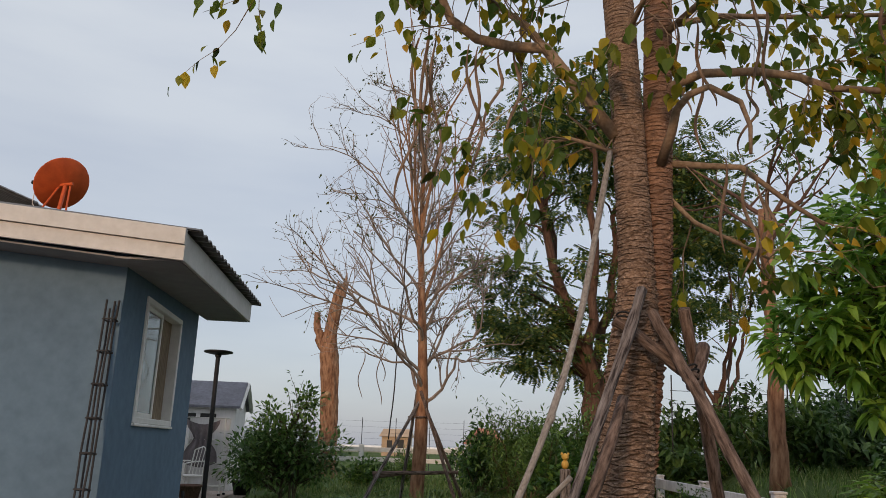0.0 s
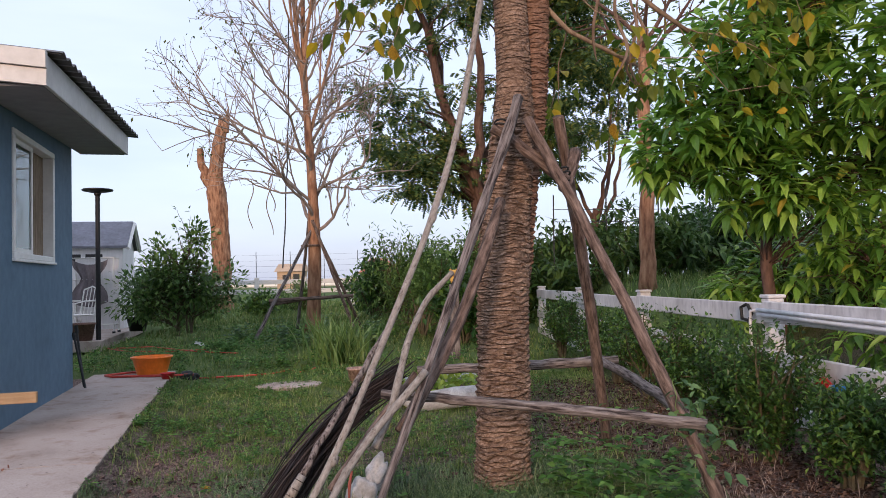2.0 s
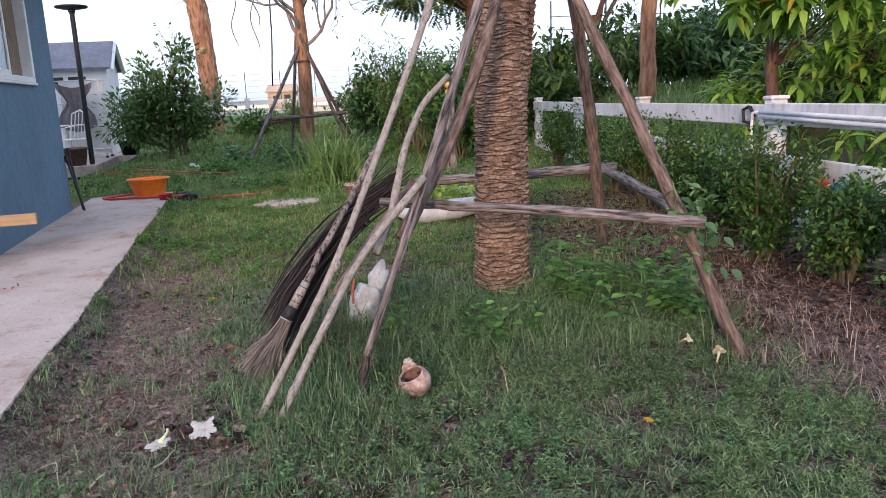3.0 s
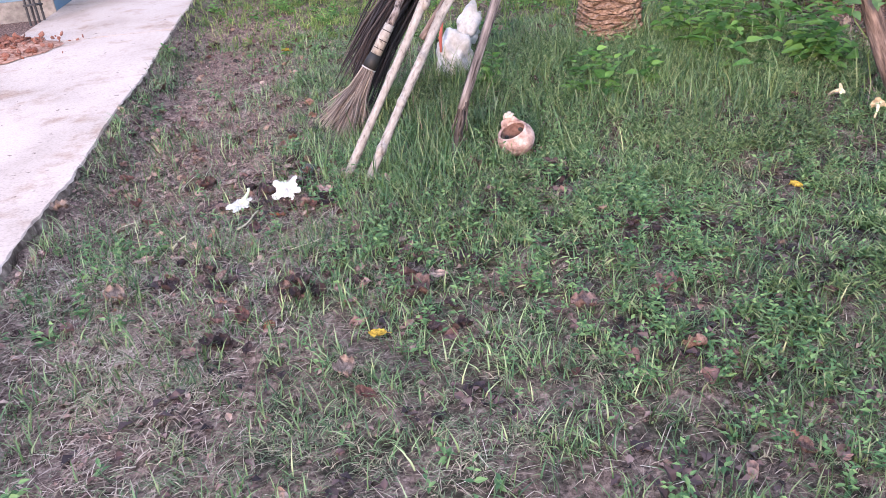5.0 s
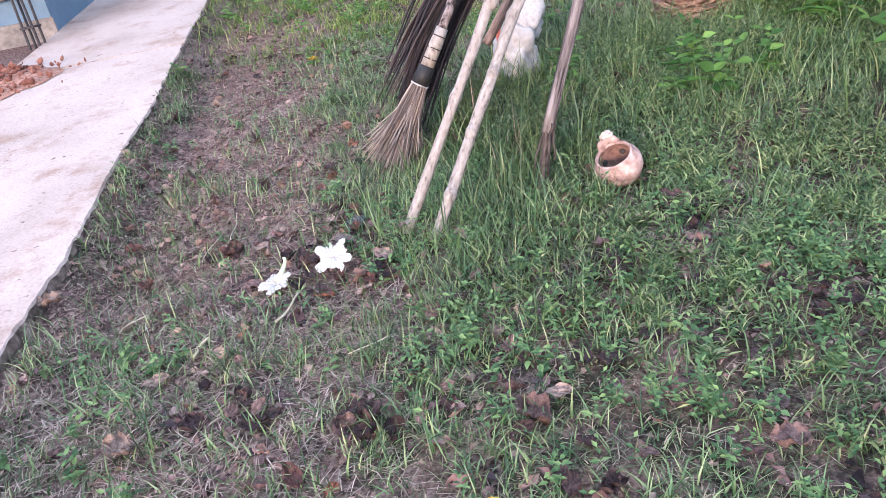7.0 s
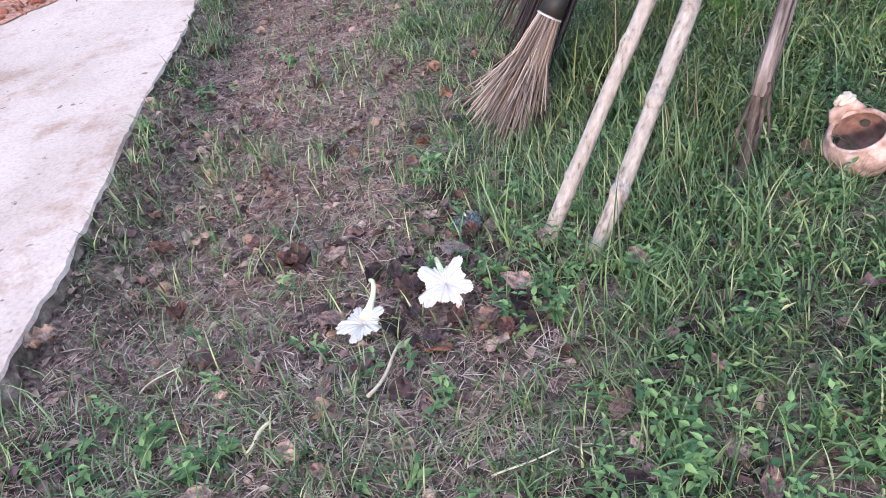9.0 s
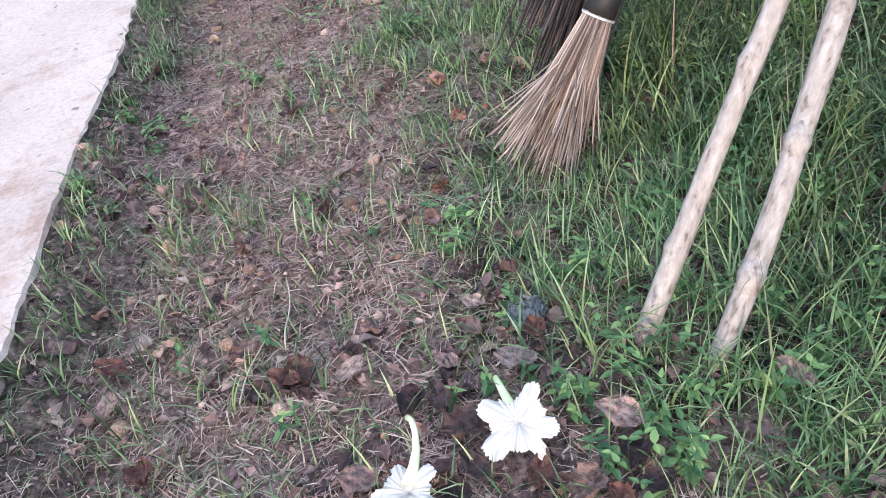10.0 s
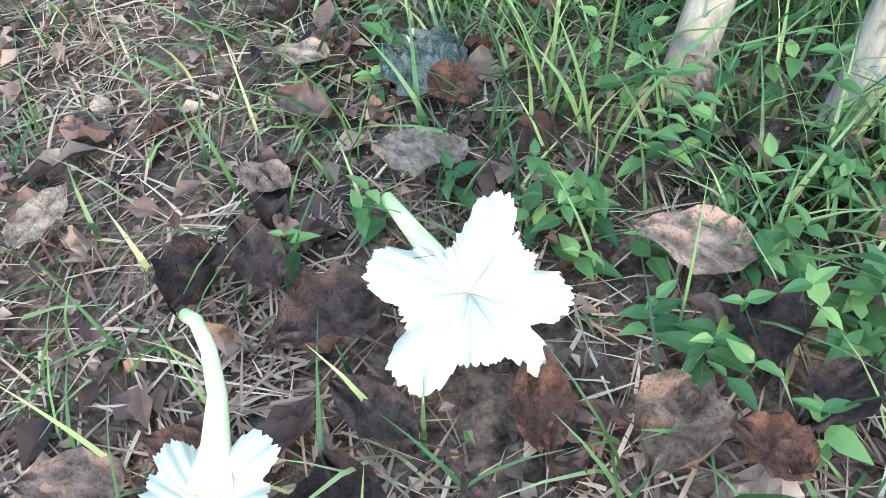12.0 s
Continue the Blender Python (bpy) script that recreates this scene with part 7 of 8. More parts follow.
def fallen_leaves():
    kinds = []
    for k in range(8):
        kinds.append(leaf_sheet(k * 3.3, 1.0, (0.62, 0.5, 0.72, 0.85)[k % 4], (0.2, 0.55, 0.12, 0.9)[k % 4], (0.10, 0.18, 0.13, 0.26)[k % 4]).mesh("leaf_blade", True))
    cache = {}

    def one(x, y, s, rz, mat, label, kind, lift=0.016, rx=0.0, ry=0.0, group="fallen leaves"):
        key = (kind, mat.name)
        if key not in cache:
            me = kinds[kind].copy()
            me.materials.append(mat)
            cache[key] = me
        ob = part("fallen_leaf", cache[key], mat, None, m=pose(x, y, near_z(x, y) + lift, rx, ry, rz) @ Matrix.Scale(s * 0.88, 4))
        tagged(ob, label, "leaf", group)

    grey, tan, red, dark, pink, brown = "dull grey-brown dead leaf", "pale tan curled dead leaf", "red-brown crumpled dead leaf", "black rotting dead leaf on the soil", "pinkish-brown dead leaf in the grass", "brown dead leaf in the grass"
    one(0.529, 3.562, 0.060, 78, M_DEAD_GREY, grey + " beside the white flower", 2, 0.022, 10, 5)
    one(0.634, 3.452, 0.066, 62, M_DEAD_PINK, pink, 0, 0.024, 10, -5)
    one(0.541, 3.405, 0.060, -12, M_DEAD_RED, red + " under the white flower", 1, 0.014)
    one(0.557, 3.597, 0.040, 30, M_DEAD_RED, red, 3, 0.02)
    one(0.316, 3.602, 0.056, -35, M_DEAD_TAN, tan, 0, 0.020)
    one(0.222, 3.605, 0.060, 70, M_DEAD_RED, red, 1, 0.016)
    one(0.334, 3.432, 0.060, 70, M_DEAD_PINK, pink + " on dark soil", 2, 0.018)
    one(0.398, 3.525, 0.050, 150, M_DEAD_DARK, dark, 3)
    one(0.430, 3.530, 0.062, 20, M_DEAD_DARK, dark, 1)
    one(0.462, 3.470, 0.060, 100, M_DEAD_DARK, dark, 3)
    one(0.470, 3.420, 0.055, 40, M_DEAD_DARK, dark, 1)
    one(0.448, 3.385, 0.05, 10, M_DEAD_DARK, dark, 3)
    one(0.440, 3.590, 0.045, 50, M_DEAD_PINK, pink, 0)
    one(0.585, 3.370, 0.052, 130, M_DEAD, brown, 3)
    one(0.480, 3.680, 0.045, 60, M_DEAD_TAN, tan, 0)
    one(0.816, 3.452, 0.055, 30, M_DEAD_TAN, tan, 1, 0.03)
    one(0.679, 3.541, 0.034, 0, M_DEAD_TAN, tan, 2, 0.035)
    one(0.058, 3.486, 0.045, 20, M_DEAD_RED, red, 3, 0.02)
    one(0.382, 3.434, 0.034, 60, M_DEAD_RED, red, 2)
    one(0.505, 3.36, 0.05, 15, M_DEAD_DARK, dark, 0)
    one(0.615, 3.350, 0.036, 35, M_DEAD_RED, red, 3, 0.018)
    one(0.650, 3.362, 0.055, 110, M_DEAD_DARK, dark, 1, 0.022)
    one(0.640, 3.400, 0.048, 160, M_DEAD_DARK, dark, 3, 0.018)
    one(0.848, 2.711, 0.045, 80, M_YELLOW, "bright yellow fallen leaf in the grass", 2, 0.03, group="yellow leaves")
    one(0.183, 5.243, 0.075, 40, M_YELLOW, "bright yellow fallen leaf in the grass", 2, 0.03, group="yellow leaves")
    one(1.90, 3.24, 0.05, 10, M_YELLOW, "bright yellow fallen leaf in the grass", 2, 0.04, group="yellow leaves")
    one(1.281, 2.766, 0.062, 80, M_DEAD_PINK, "pale pink curled dead leaf", 3, 0.03)
    one(0.797, 2.577, 0.06, 30, M_DEAD_TAN, "pale curled leaf in the grass", 3, 0.03)
    one(0.84, 2.52, 0.055, 60, M_DEAD_RED, red, 1)
    one(0.218, 3.092, 0.065, 110, M_DEAD_TAN, tan, 0, 0.022)
    one(0.228, 2.891, 0.065, 70, M_DEAD_TAN, tan, 3, 0.022)
    one(0.543, 2.802, 0.07, 35, M_DEAD_RED, red, 1, 0.02)
    one(-0.118, 3.384, 0.06, 120, M_DEAD_TAN, tan + " by the walkway", 3, 0.022)
    one(-0.04, 3.668, 0.065, 75, M_DEAD_RED, red + " by the walkway", 1, 0.022)
    one(-0.02, 3.60, 0.055, 10, M_DEAD_PINK, pink, 0, 0.02)
    one(1.02, 3.02, 0.065, 20, M_DEAD_DARK, dark, 0, 0.02)
    one(1.07, 3.0, 0.06, 70, M_DEAD_DARK, dark, 2, 0.02)
    one(0.97, 2.93, 0.055, 90, M_DEAD_TAN, tan, 0, 0.025)
    one(0.90, 3.06, 0.055, -10, M_DEAD_PINK, pink, 1, 0.025)
    one(1.46, 2.80, 0.06, -20, M_DEAD_PINK, pink, 3, 0.025)
    one(1.30, 3.55, 0.07, 40, M_DEAD, brown, 0, 0.03)
    g = np.random.default_rng(17)
    placed = 0
    while placed < 260:
        x, y = g.uniform(-0.4, 3.2), g.uniform(1.7, 5.6)
        d = float(slab_side(x, y))
        if d < 0.05 or math.hypot(x - 1.74, y - 4.97) < 0.2 or math.hypot(x - 0.50, y - 3.47) < 0.19 or math.hypot(x - 1.21, y - 3.69) < 0.1 or math.hypot(x - 0.63, y - 3.32) < 0.085:
            continue
        want = 0.5 + 0.5 * float(wob(x, y, 3.1, 4.0)) + 0.7 * math.exp(-(((x - 0.5) / 0.5) ** 2 + ((y - 3.4) / 0.35) ** 2)) + (0.4 if x > 2.5 else 0)
        if g.uniform() > want * 0.8:
            continue
        mat = (M_DEAD, M_DEAD_DARK, M_DEAD, M_DEAD_PINK, M_DEAD_TAN, M_DEAD_RED, M_DEAD_DARK, M_DEAD, M_DEAD_DARK, M_DEAD)[int(g.integers(0, 10))]
        lab = {M_DEAD: brown, M_DEAD_DARK: dark, M_DEAD_PINK: pink, M_DEAD_TAN: tan, M_DEAD_RED: red}[mat]
        one(x, y, 0.022 + 0.05 * g.uniform() ** 1.5, g.uniform(0, 360), mat, lab, int(g.integers(0, 8)), g.uniform(0.002, 0.014), g.normal(0, 14), g.normal(0, 14))
        placed += 1
    # rotting leaves lie in small drifts between the tufts of the lawn
    for cx, cy, n in ((0.40, 2.98, 9), (0.66, 2.93, 10), (1.10, 3.30, 8), (1.42, 3.12, 8), (1.62, 3.05, 6), (1.02, 2.72, 7), (1.36, 2.62, 6), (0.50, 2.70, 7), (1.75, 2.75, 6), (0.80, 3.22, 6)):
        for k in range(n):
            mat, lab = ((M_DEAD_DARK, dark), (M_DEAD_DARK, dark), (M_DEAD, brown))[k % 3]
            one(cx + g.normal(0, 0.045), cy + g.normal(0, 0.04), g.uniform(0.028, 0.06), g.uniform(0, 360), mat, lab, int(g.integers(0, 8)), g.uniform(0.008, 0.022), g.normal(0, 14), g.normal(0, 14))


fallen_leaves()


def scraps():
    """A crumpled film of grey-blue plastic and a few dry stems on the soil."""
    m, nt, p = nodes_of("grey_blue_plastic_film")
    nt.links.new(ramp(nt, tex(nt, 50, 4.0), [(0.35, (0.05, 0.06, 0.063)), (0.65, (0.13, 0.15, 0.157))]), p.inputs["Base Color"])
    p.inputs["Roughness"].default_value, p.inputs["Transmission Weight"].default_value = 0.25, 0.35
    film = Build().add(*leaf_sheet(41.0, 1.0, 0.9, 0.15, 0.16, 18, 9, False))
    ob = part("plastic_scrap", film, m, None, "", False, pose(0.548, 3.640, near_z(0.548, 3.640) + 0.020, 8, -6, 30) @ Matrix.Scale(0.062, 4))
    tagged(ob, "crumpled scrap of grey-blue plastic film on the soil", "plastic scrap")
    for k, (x0, y0, x1, y1, r) in enumerate(((0.424, 3.247, 0.466, 3.342, 0.0030), (0.268, 3.165, 0.298, 3.205, 0.0036), (0.16, 3.58, 0.185, 3.68, 0.0012), (0.06, 3.30, 0.11, 3.34, 0.0016), (0.22, 3.66, 0.20, 3.80, 0.0012), (0.60, 3.10, 0.68, 3.12, 0.0014))):
        q = [(x0 + (x1 - x0) * t + 0.004 * math.sin(5 * t + k), y0 + (y1 - y0) * t, near_z(x0 + (x1 - x0) * t, y0 + (y1 - y0) * t) + 0.014 + 0.010 * t) for t in np.linspace(0, 1, 9)]
        ob = part("dry_stem", Build().tube(q, np.linspace(r, r * 0.7, 9), 7, 0.1), M_STALK, None, "", True)
        tagged(ob, "pale dry plant stem lying on the ground", "stem", "dry stems")


M_STALK = surface("pale_dry_stem", [(0.3, (0.30, 0.27, 0.20)), (0.7, (0.46, 0.43, 0.33))], 90, 20, rough=0.7, relief=0.2, stain=0.3)
scraps()


def pebbles():
    shapes = []
    for k in range(4):
        bm = bmesh.new()
        bmesh.ops.create_icosphere(bm, subdivisions=2, radius=1)
        for v in bm.verts:
            v.co *= 1 + 0.28 * noise.noise(v.co * 1.2 + Vector((k * 7, 0, 0)))
            v.co = Vector((v.co.x * 1.1, v.co.y, v.co.z * 0.7))
        me = bpy.data.meshes.new("pebble")
        bm.to_mesh(me)
        bm.free()
        me.materials.append(M_PEBBLE)
        shapes.append(me)
    g = np.random.default_rng(23)
    spots = [(0.164, 3.735, 0.010), (0.26, 3.69, 0.007), (0.128, 3.856, 0.012), (0.15, 3.845, 0.009), (0.34, 3.98, 0.007), (0.40, 3.90, 0.012), (0.42, 3.92, 0.009), (-0.03, 3.95, 0.012), (0.35, 3.44, 0.006)]
    while len(spots) < 230:
        x, y = g.uniform(-0.4, 1.1), g.uniform(2.9, 6.2)
        if 0.03 < float(slab_side(x, y)) and g.uniform() < float(bare(x, y)) + 0.05:
            spots.append((x, y, 0.0025 + 0.010 * g.uniform() ** 2.5))
    for k, (x, y, s) in enumerate(spots):
        ob = part("pebble", shapes[k % 4], M_PEBBLE, None, m=pose(x, y, near_z(x, y) + s * 0.35, g.uniform(0, 30), g.uniform(0, 30), g.uniform(0, 360)) @ Matrix.Scale(s, 4))
        tagged(ob, "small pinkish-brown pebble on bare soil", "pebble", "pebbles")


pebbles()


# ---- litter ----
def litter():
    """Bits of dead leaf and soil crumbs, thickest on the bare strip and under the hedge."""
    g = np.random.default_rng(91)

    def scatter(n, x0, x1, y0, y1, keep):
        x, y = g.uniform(x0, x1, n), g.uniform(y0, y1, n)
        m = (slab_side(x, y) > 0.01) & (g.uniform(0, 1, n) < keep(x, y)) & (np.hypot(x - 1.74, y - 4.97) > 0.15)
        x, y = x[m], y[m]
        z = fine_z(x, y)
        return np.stack([x, y, z], 1)

    rest = lambda x, y: np.clip(0.30 + 0.5 * np.exp(-(slab_side(x, y) / 0.08) ** 2) + 0.8 * bare(x, y) + 0.4 * dry(x, y) + 0.45 * np.exp(-(((x - 0.5) / 0.4) ** 2 + ((y - 3.4) / 0.3) ** 2)) + 0.12 * wob(x, y, 6.0), 0.03, 1)
    P = scatter(40000, -0.6, 3.6, 1.6, 6.6, rest)
    n = len(P)
    A = np.stack([g.normal(0, 1, n), g.normal(0, 1, n), g.normal(0, 0.25, n)], 1)
    P[:, 2] += g.uniform(0.0, 0.008, n)
    bits = Build().many(*leaf_shape(0.7, 0.25, 0.25, 2), poses(P, A, 0.008 + 0.020 * g.uniform(0, 1, n) ** 2))
    tagged(part("leaf_litter", bits, M_LITTER), "brown and purple bits of dead leaf over the soil", "leaf litter", kind="stuff")
    P = scatter(1500, -0.5, 3.2, 1.7, 5.6, lambda x, y: np.clip(0.25 + 0.6 * wob(x, y, 3.1, 4.0) + 0.3 * wob(x, y, 9.0, 1.0), 0, 0.9))
    n = len(P)
    A = np.stack([g.normal(0, 1, n), g.normal(0, 1, n), g.normal(0, 0.3, n)], 1)
    P[:, 2] += g.uniform(0.004, 0.016, n)
    near = scatter(1300, -0.45, 1.3, 2.7, 4.4, lambda x, y: np.clip(0.35 + 0.5 * wob(x, y, 6.0, 4.0) + 0.35 * wob(x, y, 15.0, 1.0) + 0.4 * np.exp(-(slab_side(x, y) / 0.12) ** 2), 0, 0.95) * (np.hypot(x - 0.52, y - 3.45) > 0.06))
    P = np.concatenate([P, near])
    n = len(P)
    A = np.stack([g.normal(0, 1, n), g.normal(0, 1, n), g.normal(0, 0.3, n)], 1)
    P[:, 2] += g.uniform(0.0, 0.01, n)
    big, M = Build(), poses(P, A, 0.014 + 0.034 * g.uniform(0, 1, n) ** 1.7, g.normal(0, 0.4, n))
    for k in range(7):
        v, f = leaf_sheet(k * 5.1 + 2, 1.0, (0.6, 0.48, 0.75, 0.9)[k % 4], (0.15, 0.5, 0.3, 0.8)[k % 4], (0.18, 0.26, 0.22, 0.32)[k % 4], 7, 2, False)
        big.many(np.array(v), f, M[k::7])
    tagged(part("leaf_litter", big, M_LITTER), "curled dead leaves lying in the grass", "leaf litter", kind="stuff")
    P = scatter(26000, 0.2, 2.8, 1.8, 4.4, lambda x, y: 0.9 * hole(x, y))
    n = len(P)
    A = np.stack([g.normal(0, 1, n), g.normal(0, 1, n), g.normal(0, 0.3, n)], 1)
    P[:, 2] += g.uniform(0.0, 0.008, n)
    rot = Build().many(*leaf_shape(0.75, 0.3, 0.3, 2), poses(P, A, 0.008 + 0.026 * g.uniform(0, 1, n) ** 2))
    tagged(part("leaf_litter", rot, M_ROT), "dark rotting leaf bits in the gaps of the lawn", "leaf litter", kind="stuff")
    P = scatter(16000, 2.0, 3.75, 4.0, 9.2, lambda x, y: bare(x, y))
    n = len(P)
    A = np.stack([g.normal(0, 1, n), g.normal(0, 1, n), g.normal(0, 0.3, n)], 1)
    P[:, 2] += g.uniform(0.0, 0.012, n)
    mulch = Build().many(*leaf_shape(0.6, 0.3, 0.3, 2), poses(P, A, 0.015 + 0.045 * g.uniform(0, 1, n) ** 2))
    tagged(part("leaf_litter", mulch, M_MULCH), "red-brown dead leaves under the hedge", "leaf litter", kind="stuff")
    P = scatter(30000, -0.5, 1.6, 2.4, 6.2, rest)
    n = len(P)
    oct_v = [(1, 0, 0), (0, 1.1, 0), (-0.9, 0, 0), (0, -1, 0), (0, 0.1, 0.8), (0, 0, -0.6)]
    oct_f = [(0, 1, 4), (1, 2, 4), (2, 3, 4), (3, 0, 4), (1, 0, 5), (2, 1, 5), (3, 2, 5), (0, 3, 5)]
    crumbs = Build().many(oct_v, oct_f, poses(P, g.normal(0, 1, (n, 3)), 0.0012 + 0.0045 * g.uniform(0, 1, n) ** 3))
    tagged(part("soil_crumbs", crumbs, M_CRUMB), "brown crumbs of soil and grit on the ground", "soil", kind="stuff")


litter()


# ---- grass and weeds ----
def blades(name, label, mat, x, y, z, h, w, lean, seed, segs=3, flat=0.0):
    """Grass blades as one mesh: each a narrow strip that bends over."""
    g = np.random.default_rng(seed)
    n = len(x)
    a = g.uniform(0, 2 * np.pi, n)
    turn = a + g.normal(0, 0.5, n)
    s = np.linspace(0, 1, segs + 1)
    out = h[:, None] * lean[:, None] * s[None, :] ** 1.7
    up = h[:, None] * (s[None, :] * (1 - flat) * np.sqrt(np.clip(1 - 0.75 * lean[:, None] ** 2, 0.08, 1)) - 0.25 * lean[:, None] * s[None, :] ** 3)
    cx, cy, cz = x[:, None] + np.cos(a)[:, None] * out, y[:, None] + np.sin(a)[:, None] * out, z[:, None] + np.maximum(up, 0.002 * s)
    half = 0.5 * w[:, None] * np.interp(s, [0, 0.35, 1], [0.75, 1.0, 0.0])[None, :]
    dx, dy = -np.sin(turn)[:, None] * half, np.cos(turn)[:, None] * half
    k = 2 * segs + 1
    V = np.empty((n, k, 3))
    for i in range(segs):
        V[:, 2 * i] = np.stack([cx[:, i] - dx[:, i], cy[:, i] - dy[:, i], cz[:, i]], 1)
        V[:, 2 * i + 1] = np.stack([cx[:, i] + dx[:, i], cy[:, i] + dy[:, i], cz[:, i]], 1)
    V[:, -1] = np.stack([cx[:, -1], cy[:, -1], cz[:, -1]], 1)
    base = (np.arange(n) * k)[:, None]
    F = []
    for i in range(segs - 1):
        F += (base + np.array([2 * i, 2 * i + 1, 2 * i + 3, 2 * i + 2])[None]).tolist()
    F += (base + np.array([2 * segs - 2, 2 * segs - 1, 2 * segs])[None]).tolist()
    b = Build()
    b.v, b.f, b.n = [V.reshape(-1, 3)], F, n * k
    return tagged(part(name, b, mat), label, "grass", kind="stuff")


def sow(x0, x1, y0, y1, per, seed, keep):
    g = np.random.default_rng(seed)
    n = int((x1 - x0) * (y1 - y0) * per)
    # blades stand in small clumps
    c = max(1, n // 6)
    cx, cy = g.uniform(x0, x1, c), g.uniform(y0, y1, c)
    i = g.integers(0, c, n)
    x, y = cx[i] + g.normal(0, 0.012, n), cy[i] + g.normal(0, 0.012, n)
    m = (g.uniform(0, 1, n) < keep(x, y)) & ((slab_side(x, y) > 0.015) | (y > 10.7)) & (np.hypot(x - 1.74, y - 4.97) > 0.13) & (np.abs(x - FX) > 0.06) & (np.hypot(x - 0.525, y - 3.447) > 0.046)
    return x[m], y[m], g


def lawn():
    def lz(x, y):
        return fine_z(x, y) - 0.004

    patch = lambda x, y: np.clip(0.58 + 0.42 * wob(x, y, 4.3, 1.0) + 0.34 * wob(x, y, 11.0, 5.0) + 0.3 * wob(x, y, 27.0, 8.0), 0.03, 1)
    flower = lambda x, y: np.exp(-(((x - 0.45) / 0.12) ** 2 + ((y - 3.45) / 0.11) ** 2))
    edge = lambda x, y: 0.9 * np.exp(-(slab_side(x, y) / 0.07) ** 2)
    x, y, g = sow(-0.7, 2.9, 1.5, 5.6, 10000, 1, lambda x, y: np.clip(patch(x, y) * (1 - 0.97 * bare(x, y)) + 0.3 * tall(x, y) + edge(x, y) * 0.22 * (0.5 + 0.5 * wob(x, y, 2.6, 1.5)), 0, 1) * (1 - 0.8 * flower(x, y)) * (1 - 0.8 * hole(x, y)) * (1 - 0.5 * dry(x, y)))
    tl = tall(x, y)
    h = g.uniform(0.025, 0.075, len(x)) * (1 + 1.5 * tl * g.uniform(0.3, 1.0, len(x)))
    blades("lawn_grass", "short green lawn grass round the tree", M_GRASS, x, y, lz(x, y), h, g.uniform(0.0018, 0.0040, len(x)) * (1 + 0.5 * tl), g.uniform(0.35, 0.98, len(x)) * (1 - 0.35 * tl), 2)
    x, y, g = sow(0.55, 2.7, 3.3, 5.6, 1500, 3, lambda x, y: tall(x, y) * ((x > 0.72) | (y > 3.78)))
    blades("tall_grass", "tall green seeding grass round the tree's foot", M_GRASS, x, y, lz(x, y), g.uniform(0.09, 0.24, len(x)), g.uniform(0.0022, 0.0045, len(x)), g.uniform(0.2, 0.85, len(x)), 4, 5)
    x, y, g = sow(0.62, 1.3, 3.62, 4.3, 130, 33, lambda x, y: np.clip(tall(x, y) + 0.1, 0, 1) * (y > 3.75))
    blades("dry_stalk_grass", "thin straw-coloured grass stalks beside the poles", M_DRY, x, y, lz(x, y), g.uniform(0.15, 0.38, len(x)), g.uniform(0.0014, 0.0024, len(x)), g.uniform(0.1, 0.55, len(x)), 34, 5)
    x, y, g = sow(-0.7, 3.5, 1.5, 6.4, 4600, 5, lambda x, y: np.clip(0.45 + 0.5 * bare(x, y) + 0.6 * dry(x, y) + 0.35 * wob(x, y, 5.3, 3.0), 0.05, 1) * (1 - 0.7 * tall(x, y)))
    blades("dead_thatch", "pale dead grass straw lying over the soil", M_DRY, x, y, lz(x, y) + 0.004, g.uniform(0.02, 0.075, len(x)), g.uniform(0.0010, 0.0024, len(x)), np.full(len(x), 0.97), 6, 2, 0.75)
    # the ground round the fallen flowers, seen from close by
    x, y, g = sow(-0.1, 1.2, 3.05, 4.05, 7000, 71, lambda x, y: np.clip(0.55 + 0.35 * wob(x, y, 14.0, 1.0) + 0.5 * smooth01((x - 0.5) / 0.3), 0.1, 1) * (1 - 0.80 * bare(x, y)) * (1 - 0.6 * flower(x, y)))
    blades("lawn_grass", "fine green grass round the fallen flowers", M_GRASS, x, y, lz(x, y), g.uniform(0.03, 0.10, len(x)), g.uniform(0.0014, 0.0032, len(x)), g.uniform(0.3, 0.95, len(x)), 72, 4)
    x, y, g = sow(-0.2, 1.1, 3.0, 4.1, 6000, 73, lambda x, y: np.clip(0.6 + 0.4 * wob(x, y, 9.0, 3.0), 0.1, 1) * (1 - 0.5 * flower(x, y)))
    blades("dead_thatch", "dead straw and fibres over the soil", M_FIBRE2, x, y, lz(x, y) + 0.005, g.uniform(0.02, 0.07, len(x)), g.uniform(0.0006, 0.0019, len(x)), np.full(len(x), 0.97), 74, 3, 0.72)
    x, y, g = sow(0.50, 0.85, 3.50, 4.0, 1500, 171, lambda x, y: np.clip(0.5 + 0.6 * wob(x, y, 12.0, 1.0), 0, 1))
    blades("tall_grass", "tuft of tall bright grass beside the pale poles", M_GRASS, x, y, lz(x, y), g.uniform(0.05, 0.19, len(x)), g.uniform(0.0016, 0.0034, len(x)), g.uniform(0.15, 0.9, len(x)), 172, 5)
    # short matted blades cover the soil of the near lawn
    x, y, g = sow(-0.5, 2.9, 1.9, 3.75, 15000, 191, lambda x, y: np.clip(0.62 + 0.45 * wob(x, y, 7.0, 2.0) + 0.35 * wob(x, y, 19.0, 6.0), 0.05, 1) * (1 - 0.9 * bare(x, y)) * (1 - 0.9 * flower(x, y)) * (1 - 0.93 * hole(x, y)))
    blades("matted_grass", "short matted grey-green and straw lawn blades", M_MAT, x, y, lz(x, y) + 0.006, g.uniform(0.016, 0.042, len(x)), g.uniform(0.0014, 0.0030, len(x)), g.uniform(0.7, 0.98, len(x)), 192, 2, 0.5)
